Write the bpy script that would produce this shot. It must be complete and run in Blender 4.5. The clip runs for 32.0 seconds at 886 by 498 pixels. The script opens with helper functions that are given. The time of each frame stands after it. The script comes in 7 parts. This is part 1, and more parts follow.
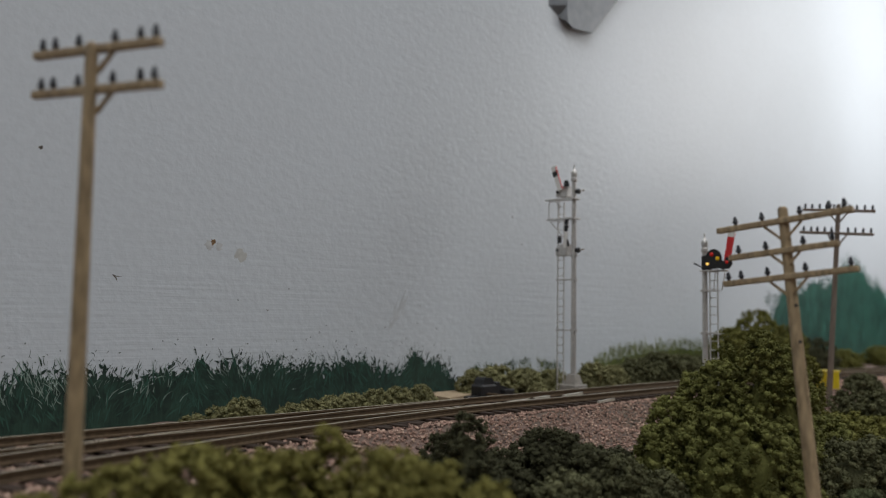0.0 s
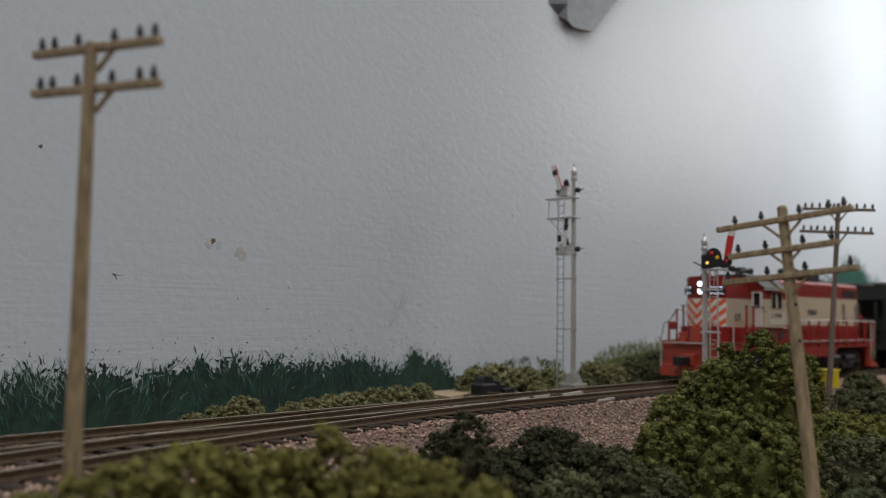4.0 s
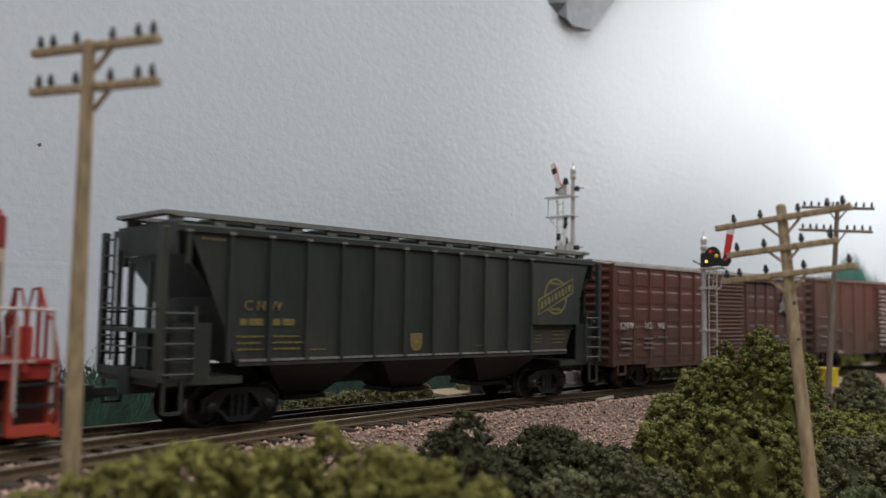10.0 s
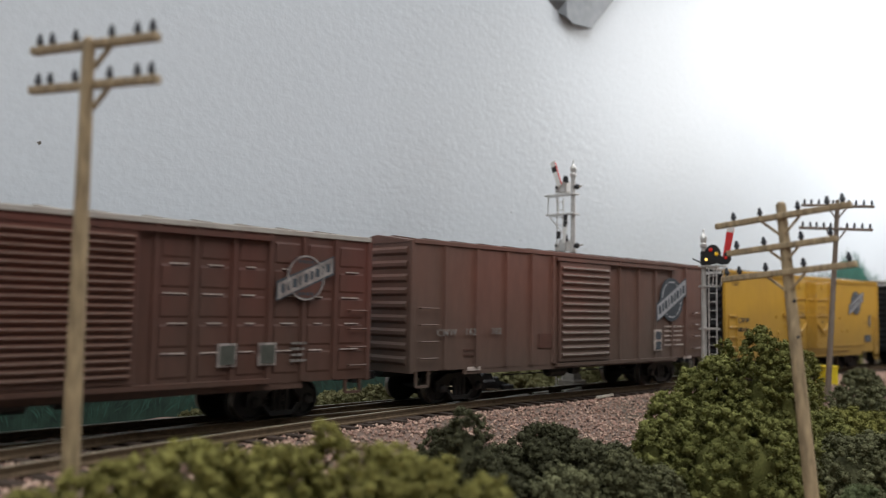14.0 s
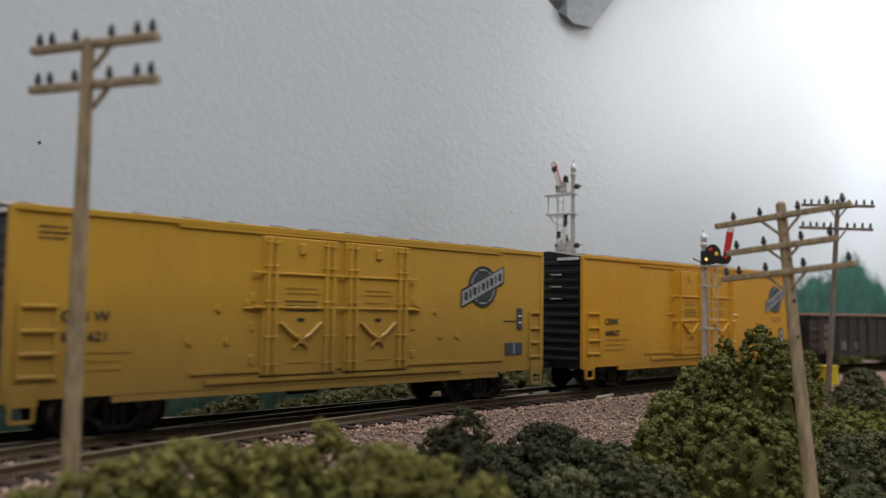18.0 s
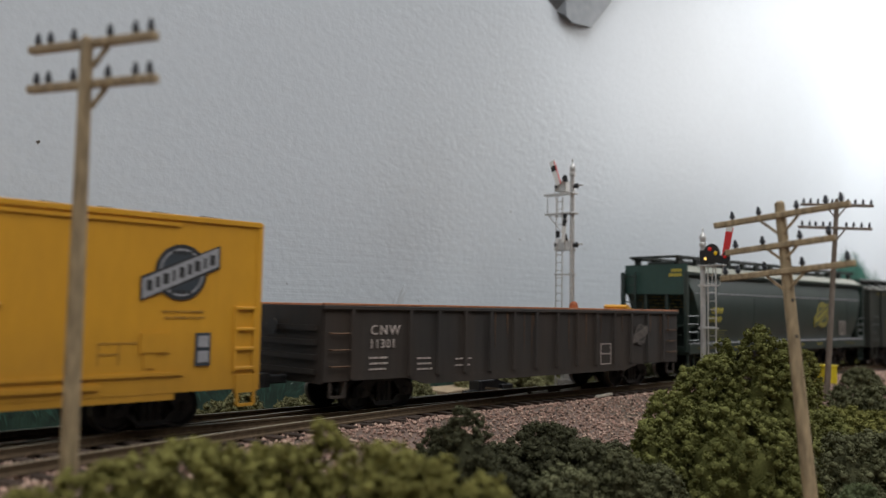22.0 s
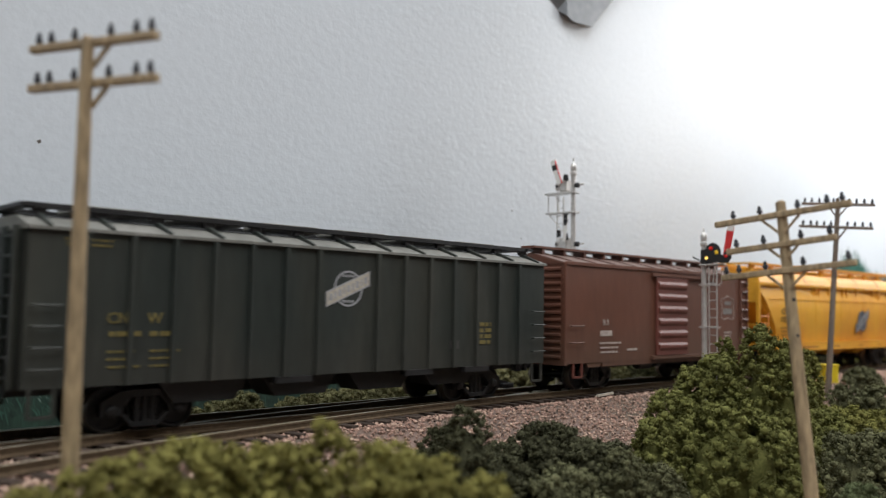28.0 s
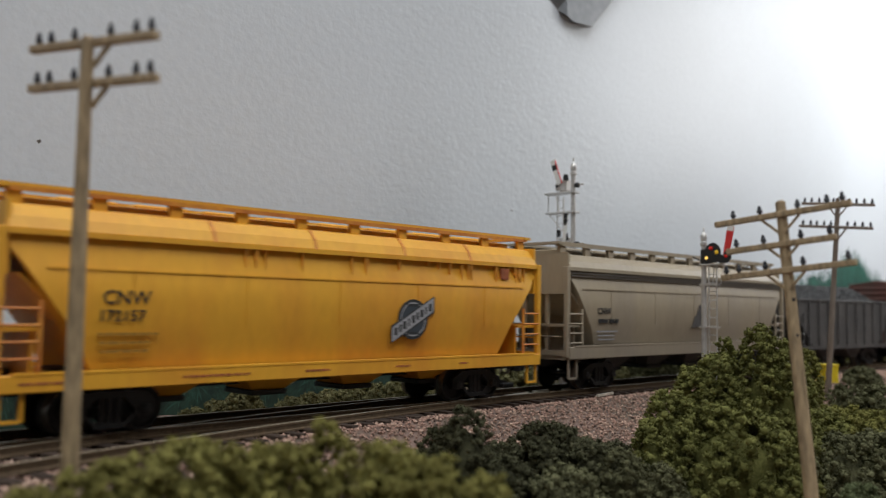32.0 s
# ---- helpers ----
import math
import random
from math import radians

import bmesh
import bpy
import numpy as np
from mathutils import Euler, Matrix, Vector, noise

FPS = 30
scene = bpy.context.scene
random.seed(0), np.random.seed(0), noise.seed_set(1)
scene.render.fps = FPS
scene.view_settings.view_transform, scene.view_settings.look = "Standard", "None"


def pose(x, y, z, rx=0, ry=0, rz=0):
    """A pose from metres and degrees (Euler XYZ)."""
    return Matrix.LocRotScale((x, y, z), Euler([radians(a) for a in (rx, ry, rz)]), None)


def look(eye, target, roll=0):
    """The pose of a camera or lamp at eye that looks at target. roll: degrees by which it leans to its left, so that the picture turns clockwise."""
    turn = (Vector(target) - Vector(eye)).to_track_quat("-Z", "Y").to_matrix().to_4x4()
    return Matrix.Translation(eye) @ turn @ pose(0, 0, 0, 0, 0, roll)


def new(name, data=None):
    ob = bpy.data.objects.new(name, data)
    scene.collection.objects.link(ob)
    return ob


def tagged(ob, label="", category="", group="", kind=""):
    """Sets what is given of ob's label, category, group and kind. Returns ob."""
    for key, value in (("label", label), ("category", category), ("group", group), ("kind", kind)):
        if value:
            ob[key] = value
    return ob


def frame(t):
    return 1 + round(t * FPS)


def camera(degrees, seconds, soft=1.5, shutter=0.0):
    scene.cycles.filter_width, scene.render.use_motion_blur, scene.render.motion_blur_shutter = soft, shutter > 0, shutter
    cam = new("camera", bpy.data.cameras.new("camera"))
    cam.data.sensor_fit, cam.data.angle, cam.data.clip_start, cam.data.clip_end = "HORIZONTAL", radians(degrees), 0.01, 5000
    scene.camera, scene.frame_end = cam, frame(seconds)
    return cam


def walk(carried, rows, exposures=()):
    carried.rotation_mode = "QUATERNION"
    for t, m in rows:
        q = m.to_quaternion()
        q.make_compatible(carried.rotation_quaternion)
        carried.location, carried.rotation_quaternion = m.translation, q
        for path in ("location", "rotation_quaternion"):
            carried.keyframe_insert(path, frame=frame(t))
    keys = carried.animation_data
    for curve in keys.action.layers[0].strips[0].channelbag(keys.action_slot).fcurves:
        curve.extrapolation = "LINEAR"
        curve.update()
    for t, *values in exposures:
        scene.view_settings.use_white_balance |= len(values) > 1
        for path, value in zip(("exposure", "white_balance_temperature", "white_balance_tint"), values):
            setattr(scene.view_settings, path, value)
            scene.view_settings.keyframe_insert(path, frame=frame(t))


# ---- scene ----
# A model railway in 1:87 on a shelf along a painted wall; all lengths below are millimetres, MM turns them into metres.
MM = 0.001
EYE = (0.0, -198.1, 29.77)
YAW, PITCH, ROLL, LENS = 45.787, 4.431, 0.965, 1480.0

cam = camera(55.82, 32.0, soft=1.15, shutter=0.4)
cam.data.dof.use_dof = True
cam.data.dof.focus_distance = 0.258
cam.data.dof.aperture_fstop = 15.5

# slow sag of the tripod, with a knock at six seconds: seconds, sideways and upward drift of the view
DRIFT = [(0, 0, 0), (1, -.3, -1.2), (2, 0, -1.6), (3, -1, -2.2), (3.5, 0, -2), (5.5, -1.2, -1), (6, -1, 4.2), (6.5, -.8, 3.3), (7, -3.6, 1.7),
         (7.5, -2.6, -2), (8, -2.4, -3.3), (8.5, -2, -4), (9, -1, -3.8), (9.5, -1, -4.4), (11, -1.3, -4.6), (12, -2, -5), (12.5, -2, -5.3),
         (13, -.9, -7.6), (14, -1, -8), (14.5, -.4, -8), (17, -.6, -8.3), (19, -.6, -8.5), (20, -.8, -8.7), (20.5, .6, -9.2), (21, -.7, -9.6),
         (21.5, -2, -9.4), (22, -1.9, -9.4), (22.5, -.7, -9.3), (25, -.7, -9.4), (25.5, .2, -10.3), (27.5, -.2, -10.6), (29, .2, -10.8),
         (30, .5, -10), (30.5, .7, -10), (31.5, .7, -10.7), (32, -.2, -10.9)]


def camera_rows():
    rows = []
    for t, dx, dy in DRIFT:
        slide = 0.7 * min(1.0, t / 24.0)
        yaw = radians(YAW) - (dx + slide * 1.9) / LENS
        pitch = radians(PITCH) + dy / LENS
        eye = Vector((EYE[0] + slide * math.cos(yaw), EYE[1] - slide * math.sin(yaw), EYE[2])) * MM
        way = Vector((math.sin(yaw) * math.cos(pitch), math.cos(yaw) * math.cos(pitch), math.sin(pitch)))
        rows.append((t, look(eye, eye + way, ROLL)))
    return rows


EXPOSURES = [(0, -0.05), (5.5, 0.0), (7, 0.22), (8, 0.42), (9, 0.48), (10, 0.55), (12.5, 0.7), (14.5, 0.65), (17, 0.4), (20, 0.34), (22.7, 0.38), (25, 0.55), (27.5, 0.8), (29, 0.7), (30, 0.6), (32, 0.35)]
walk(cam, camera_rows(), EXPOSURES)

# ---- the track's line: arc length from the point abreast of the camera, curvature in 1/m ----
KNOTS = [-3000, 0, 80, 160, 240, 320, 400, 500, 700, 860, 900, 4000]
BEND = [0, 0, -.27, -.10, .03, -.12, -.30, -.73, -.57, -.40, 0, 0]
ARC = np.arange(-2600.0, 3600.0, 2.0)
_k = np.interp(ARC, KNOTS, BEND) / 1000.0
_th = np.concatenate([[0], np.cumsum((_k[1:] + _k[:-1]))])
_i0 = int(np.argmin(abs(ARC)))
TURN = _th - _th[_i0]
_x = np.concatenate([[0], np.cumsum(2 * np.cos((TURN[1:] + TURN[:-1]) / 2))])
_y = np.concatenate([[0], np.cumsum(2 * np.sin((TURN[1:] + TURN[:-1]) / 2))])
PX, PY = _x - _x[_i0], _y - _y[_i0]


def on_track(g, off=0.0):
    """Place and heading at arc length g, off to the wall's side."""
    h = np.interp(g, ARC, TURN)
    return np.interp(g, ARC, PX) - np.sin(h) * off, np.interp(g, ARC, PY) + np.cos(h) * off, h


# how far the train has run: seconds, millimetres
RUN = [(0, -722), (1, -634), (2, -546.0), (3, -458.3), (3.5, -415.0), (5.5, -242.7), (6.0, -201.9), (6.5, -163.3), (7.0, -126.2), (7.5, -89.6),
       (8.0, -53.4), (8.5, -17.0), (9.0, 19.7), (9.5, 57.0), (10.0, 93.5), (10.5, 128.5), (11.0, 162.9), (11.5, 198.6),
       (12.0, 234.8), (12.5, 271.2), (13.0, 308.8), (13.5, 346.4), (14.0, 385.1), (14.5, 423.4), (15.5, 499.6), (16.5, 575.9), (17.0, 614.7),
       (17.5, 653.1), (18.0, 690.9), (18.5, 728.8), (19.0, 766.9), (19.5, 806.3), (20.0, 847.0), (20.5, 887.8), (21.0, 928.0),
       (21.5, 966.8), (22.0, 1005.8), (22.5, 1044.6), (23.0, 1083.4), (23.5, 1122.2), (24.0, 1160.8), (24.5, 1198.8),
       (25.5, 1276.5), (26.5, 1356.0), (27.5, 1435.6), (28.0, 1474.7), (28.5, 1513.4), (29.0, 1554.2), (29.5, 1596.6),
       (30.0, 1639.5), (30.5, 1682.9), (31.0, 1726.8), (31.5, 1771.1), (32.0, 1815.5)]


def car_pose(centre, half, t_run):
    """The pose of a car whose middle lies 'centre' behind the train's head, riding on two trucks 'half' from its middle."""
    g = centre - t_run
    ax, ay, _ = on_track(g - half)
    bx, by, _ = on_track(g + half)
    return pose((ax + bx) / 2 * MM, (ay + by) / 2 * MM, 0, 0, 0, math.degrees(math.atan2(by - ay, bx - ax)))


# ---- light ----
world = bpy.data.worlds.new("world")
scene.world = world
world.use_nodes = True
world.node_tree.nodes["Background"].inputs[0].default_value = (0.8, 0.9, 1.0, 1)
world.node_tree.nodes["Background"].inputs[1].default_value = 0.0


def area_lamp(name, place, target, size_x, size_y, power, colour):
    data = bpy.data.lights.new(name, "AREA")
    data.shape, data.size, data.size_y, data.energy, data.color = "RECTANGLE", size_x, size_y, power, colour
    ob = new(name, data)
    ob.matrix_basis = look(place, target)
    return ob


# a lamp over the right end of the shelf, close to the wall, and an unseen fill light added overhead
area_lamp("shelf_lamp", (0.86, -0.17, 0.30), (0.74, 0.06, 0.22), 0.24, 0.24, 1.15, (0.98, 0.99, 1.0))
area_lamp("room_fill", (-0.15, -0.58, 1.18), (-0.15, -0.50, 0.0), 2.2, 1.0, 19.0, (0.95, 0.97, 1.0))
# ---- materials ----
def link(tree, a, b):
    tree.links.new(a, b)


def mat(name, colour, rough=0.6, metal=0.0, vary=0.15, grain=300.0, bump=0.15, dirt=None, dirt_amount=0.35, dirt_scale=60.0, per_piece=0.0, emit=0.0, stretch=None, spec=0.5, grime=None):
    """A painted, cast or natural surface: base colour with fine grain, broad stains of a second colour, and relief."""
    m = bpy.data.materials.new(name)
    m.use_nodes = True
    t = m.node_tree
    b = t.nodes["Principled BSDF"]
    b.inputs["Roughness"].default_value, b.inputs["Metallic"].default_value = rough, metal
    b.inputs["Specular IOR Level"].default_value = spec
    co = t.nodes.new("ShaderNodeTexCoord")
    src = co.outputs["Object"]
    if stretch:
        mp = t.nodes.new("ShaderNodeMapping")
        mp.inputs["Scale"].default_value = stretch
        link(t, src, mp.inputs["Vector"])
        src = mp.outputs["Vector"]
    fine = t.nodes.new("ShaderNodeTexNoise")
    fine.inputs["Scale"].default_value, fine.inputs["Detail"].default_value = grain, 4
    link(t, src, fine.inputs["Vector"])
    ramp = t.nodes.new("ShaderNodeMapRange")
    ramp.inputs["From Min"].default_value, ramp.inputs["From Max"].default_value = 0.25, 0.75
    ramp.inputs["To Min"].default_value, ramp.inputs["To Max"].default_value = 1 - vary, 1 + vary
    link(t, fine.outputs["Fac"], ramp.inputs["Value"])
    last = None
    base = t.nodes.new("ShaderNodeRGB")
    base.outputs[0].default_value = (*colour, 1)
    last = base.outputs[0]
    if dirt:
        broad = t.nodes.new("ShaderNodeTexNoise")
        broad.inputs["Scale"].default_value, broad.inputs["Detail"].default_value = dirt_scale, 5
        link(t, src, broad.inputs["Vector"])
        cut = t.nodes.new("ShaderNodeMapRange")
        cut.inputs["From Min"].default_value, cut.inputs["From Max"].default_value = 0.45, 0.75
        cut.inputs["To Max"].default_value = dirt_amount
        link(t, broad.outputs["Fac"], cut.inputs["Value"])
        mix = t.nodes.new("ShaderNodeMix")
        mix.data_type = "RGBA"
        link(t, cut.outputs[0], mix.inputs["Factor"])
        link(t, last, mix.inputs[6])
        mix.inputs[7].default_value = (*dirt, 1)
        last = mix.outputs[2]
    if grime:
        # road dirt thrown up from the rails: colour, height in millimetres where it ends, amount
        sep, wob = t.nodes.new("ShaderNodeSeparateXYZ"), t.nodes.new("ShaderNodeTexNoise")
        link(t, co.outputs["Object"], sep.inputs[0])
        wob.inputs["Scale"].default_value, wob.inputs["Detail"].default_value = 60, 5
        link(t, co.outputs["Object"], wob.inputs["Vector"])
        lift = t.nodes.new("ShaderNodeMath")
        lift.operation = "MULTIPLY_ADD"
        link(t, wob.outputs["Fac"], lift.inputs[0])
        lift.inputs[1].default_value = 0.014
        link(t, sep.outputs["Z"], lift.inputs[2])
        rise = t.nodes.new("ShaderNodeMapRange")
        rise.inputs["From Min"].default_value, rise.inputs["From Max"].default_value = 0.016, (grime[1] + 7) * MM
        rise.inputs["To Min"].default_value, rise.inputs["To Max"].default_value = grime[2], 0.0
        link(t, lift.outputs[0], rise.inputs["Value"])
        mud = t.nodes.new("ShaderNodeMix")
        mud.data_type = "RGBA"
        link(t, rise.outputs[0], mud.inputs["Factor"])
        link(t, last, mud.inputs[6])
        mud.inputs[7].default_value = (*grime[0], 1)
        last = mud.outputs[2]
    gain = t.nodes.new("ShaderNodeVectorMath")
    gain.operation = "SCALE"
    link(t, last, gain.inputs[0])
    link(t, ramp.outputs[0], gain.inputs["Scale"])
    last = gain.outputs[0]
    if per_piece:
        geo, ob = t.nodes.new("ShaderNodeNewGeometry"), t.nodes.new("ShaderNodeObjectInfo")
        add = t.nodes.new("ShaderNodeMath")
        add.operation = "ADD"
        link(t, geo.outputs["Random Per Island"], add.inputs[0])
        link(t, ob.outputs["Random"], add.inputs[1])
        rng = t.nodes.new("ShaderNodeMapRange")
        rng.inputs["From Max"].default_value = 2.0
        rng.inputs["To Min"].default_value, rng.inputs["To Max"].default_value = 1 - per_piece, 1 + per_piece
        link(t, add.outputs[0], rng.inputs["Value"])
        g2 = t.nodes.new("ShaderNodeVectorMath")
        g2.operation = "SCALE"
        link(t, last, g2.inputs[0])
        link(t, rng.outputs[0], g2.inputs["Scale"])
        last = g2.outputs[0]
    link(t, last, b.inputs["Base Color"])
    if bump:
        bp = t.nodes.new("ShaderNodeBump")
        bp.inputs["Strength"].default_value, bp.inputs["Distance"].default_value = bump, 0.0003
        link(t, fine.outputs["Fac"], bp.inputs["Height"])
        link(t, bp.outputs[0], b.inputs["Normal"])
    if emit:
        b.inputs["Emission Color"].default_value, b.inputs["Emission Strength"].default_value = (*colour, 1), emit
    return m


M = {}
M["wall"] = mat("wall_paint", (0.60, 0.635, 0.665), 0.42, vary=0.03, grain=420, bump=0.42, dirt=(0.50, 0.52, 0.53), dirt_amount=0.35, dirt_scale=7, spec=0.4)


def wall_relief(m):
    """Roller stipple, brushed streaks low on the wall and old filler under the paint, as relief."""
    t = m.node_tree
    co = t.nodes["Texture Coordinate"].outputs["Object"]
    bump = t.nodes["Bump"]
    stipple = bump.inputs["Height"].links[0].from_socket

    def noise(scale, detail, stretch, turn=0.0):
        mp, n = t.nodes.new("ShaderNodeMapping"), t.nodes.new("ShaderNodeTexNoise")
        mp.inputs["Scale"].default_value = stretch
        mp.inputs["Rotation"].default_value = (0, radians(turn), 0)
        n.inputs["Scale"].default_value, n.inputs["Detail"].default_value = scale, detail
        link(t, co, mp.inputs["Vector"])
        link(t, mp.outputs["Vector"], n.inputs["Vector"])
        return n.outputs["Fac"]

    def ranged(value, lo, hi, a, b):
        r = t.nodes.new("ShaderNodeMapRange")
        for k, v in zip(("From Min", "From Max", "To Min", "To Max"), (lo, hi, a, b)):
            r.inputs[k].default_value = v
        link(t, value, r.inputs["Value"])
        return r.outputs[0]

    def both(op, a, b):
        n = t.nodes.new("ShaderNodeMath")
        n.operation = op
        link(t, a, n.inputs[0])
        link(t, b, n.inputs[1])
        return n.outputs[0]
    sep = t.nodes.new("ShaderNodeSeparateXYZ")
    link(t, co, sep.inputs[0])
    low = ranged(sep.outputs["Z"], 0.035, 0.075, 1.0, 0.15)
    streaks = both("MULTIPLY", ranged(noise(1.0, 3, (22, 1, 620), 3.0), 0.3, 0.7, 0.0, 0.55), both("MULTIPLY", low, ranged(noise(9, 2, (1, 1, 1)), 0.35, 0.6, 0.15, 1.0)))
    dabs = both("MULTIPLY", ranged(noise(1.0, 3, (190, 1, 300), -32.0), 0.42, 0.72, 0.0, 0.45), ranged(noise(14, 2, (1, 1, 1)), 0.40, 0.60, 0.25, 1.0))
    filler = both("MULTIPLY", ranged(noise(1.0, 5, (55, 1, 130), 8.0), 0.60, 0.70, 0.0, 0.35), ranged(noise(7, 1, (1, 1, 1)), 0.50, 0.62, 0.0, 1.0))
    total = both("ADD", both("ADD", stipple, streaks), both("ADD", dabs, filler))
    link(t, total, bump.inputs["Height"])


wall_relief(M["wall"])
M["room"] = mat("room_paint", (0.62, 0.61, 0.58), 0.8, vary=0.03, grain=40, bump=0.1)
M["floorboards"] = mat("room_floor", (0.25, 0.23, 0.21), 0.7, vary=0.1, grain=30)
M["earth"] = mat("earth", (0.17, 0.115, 0.092), 0.95, vary=0.45, grain=900, bump=0.9, dirt=(0.05, 0.05, 0.03), dirt_amount=0.7, dirt_scale=45)
M["stone"] = mat("ballast_stone", (0.285, 0.178, 0.135), 0.9, vary=0.25, grain=1500, bump=0.3, per_piece=0.42)
M["stone_pale"] = mat("pale_ballast_stone", (0.44, 0.31, 0.235), 0.9, vary=0.25, grain=1500, bump=0.3, per_piece=0.35)
M["stone_dark"] = mat("dark_ballast_stone", (0.075, 0.048, 0.036), 0.9, vary=0.25, grain=1500, bump=0.3, per_piece=0.5)
M["rail"] = mat("rail_steel_painted", (0.105, 0.072, 0.043), 0.75, spec=0.2, metal=0.05, vary=0.3, grain=800, bump=0.2)
M["railtop"] = mat("rail_head_polished", (0.50, 0.43, 0.31), 0.32, metal=0.35, vary=0.2, grain=500, bump=0.05)
M["tie"] = mat("sleeper_wood", (0.048, 0.034, 0.026), 0.9, spec=0.2, vary=0.4, grain=500, bump=0.5, per_piece=0.4, stretch=(1, .15, 1))
# ---- mesh helpers, all in millimetres ----
def box(bm, x0, x1, y0, y1, z0, z1, bevel=0.0):
    v = [bm.verts.new((x, y, z)) for x in (x0, x1) for y in (y0, y1) for z in (z0, z1)]
    f = [bm.faces.new([v[i] for i in q]) for q in ((0, 1, 3, 2), (4, 6, 7, 5), (0, 4, 5, 1), (2, 3, 7, 6), (0, 2, 6, 4), (1, 5, 7, 3))]
    if bevel:
        edges = {e for q in f for e in q.edges}
        bmesh.ops.bevel(bm, geom=list(edges), offset=bevel, segments=1, affect="EDGES")
    return bm


def prism(bm, outline, a, b, axis="y"):
    """The outline, in the plane across the axis, drawn from a to b along it. axis y: outline in x, z; x: in y, z; z: in x, y."""
    def at(p, d):
        return {"y": (p[0], d, p[1]), "x": (d, p[0], p[1]), "z": (p[0], p[1], d)}[axis]
    lo, hi = [bm.verts.new(at(p, a)) for p in outline], [bm.verts.new(at(p, b)) for p in outline]
    n = len(outline)
    bm.faces.new(lo)
    bm.faces.new(hi[::-1])
    for i in range(n):
        bm.faces.new((lo[i], lo[(i + 1) % n], hi[(i + 1) % n], hi[i]))
    return bm


def rod(bm, p, q, r, sides=6, r2=None):
    p, q = Vector(p), Vector(q)
    d = (q - p).normalized()
    u = d.orthogonal().normalized()
    w = d.cross(u)
    r2 = r if r2 is None else r2
    ring = [[bm.verts.new(c + (u * math.cos(a) + w * math.sin(a)) * rr) for a in [math.tau * i / sides for i in range(sides)]] for c, rr in ((p, r), (q, r2))]
    bm.faces.new(ring[0][::-1])
    bm.faces.new(ring[1])
    for i in range(sides):
        bm.faces.new((ring[0][i], ring[0][(i + 1) % sides], ring[1][(i + 1) % sides], ring[1][i]))
    return bm


def wire(bm, points, r, sides=5):
    for p, q in zip(points, points[1:]):
        rod(bm, p, q, r, sides)
    return bm


def lathe(bm, profile, centre, axis, sides=16):
    """Rings of (distance along, radius) about an axis."""
    c, d = Vector(centre), Vector(axis).normalized()
    u = d.orthogonal().normalized()
    w = d.cross(u)
    rings = [[bm.verts.new(c + d * a + (u * math.cos(t) + w * math.sin(t)) * r) for t in [math.tau * i / sides for i in range(sides)]] for a, r in profile]
    for r0, r1 in zip(rings, rings[1:]):
        for i in range(sides):
            bm.faces.new((r0[i], r0[(i + 1) % sides], r1[(i + 1) % sides], r1[i]))
    bm.faces.new(rings[0][::-1])
    bm.faces.new(rings[-1])
    return bm


def B():
    return bmesh.new()


def mesh_of(name, bm, material, smooth=False):
    bmesh.ops.recalc_face_normals(bm, faces=bm.faces)
    me = bpy.data.meshes.new(name)
    bm.transform(Matrix.Scale(MM, 4))
    bm.to_mesh(me)
    bm.free()
    me.materials.append(material)
    if smooth:
        me.shade_smooth()
        me.set_sharp_from_angle(angle=radians(38))
    return me


def part(name, bm, material, parent, label="", smooth=False):
    ob = new(name, mesh_of(name, bm, material, smooth))
    ob.parent = parent
    if label:
        tagged(ob, label)
    return ob


def thing(name, label, category, m=None, group="", kind=""):
    ob = new(name)
    ob.empty_display_size = 0.01
    tagged(ob, label, category, group, kind)
    if m is not None:
        ob.matrix_basis = m
    return ob


def solid(name, bm, material, label, category, kind="", group="", smooth=False):
    ob = new(name, mesh_of(name, bm, material, smooth))
    return tagged(ob, label, category, group, kind)


def raw_mesh(name, verts, faces, material):
    """A mesh from numpy arrays in millimetres."""
    me = bpy.data.meshes.new(name)
    me.from_pydata((np.asarray(verts) * MM).tolist(), [], np.asarray(faces).tolist())
    me.materials.append(material)
    return me
# ---- the setting: room, wall, ground ----
WALL_Y = 58.0
FLOOR_Z = -1100.0
X0, X1, Y0 = -2300.0, 3700.0, -1700.0


def setting(name, bm, material, label, category, smooth=False):
    return solid(name, bm, material, label, category, "structure", smooth=smooth)


setting("wall_north", box(B(), X0 - 300, X1 + 300, WALL_Y, WALL_Y + 100, FLOOR_Z, 1300), M["wall"], "pale blue-grey painted plaster wall with faint roller marks", "wall")
setting("wall_south", box(B(), X0 - 300, X1 + 300, -2700, -2600, FLOOR_Z, 1300), M["room"], "plain off-white room wall", "wall")
setting("wall_west", box(B(), X0 - 400, X0 - 300, -2700, WALL_Y + 100, FLOOR_Z, 1300), M["room"], "plain off-white room wall", "wall")
setting("wall_east", box(B(), X1 + 300, X1 + 400, -2700, WALL_Y + 100, FLOOR_Z, 1300), M["room"], "plain off-white room wall", "wall")
setting("floor", box(B(), X0 - 400, X1 + 400, -2700, WALL_Y + 100, FLOOR_Z - 50, FLOOR_Z), M["floorboards"], "plain dark grey room floor", "floor")
setting("ceiling", box(B(), X0 - 400, X1 + 400, -2700, WALL_Y + 100, 1300, 1350), M["room"], "plain off-white room ceiling", "ceiling")


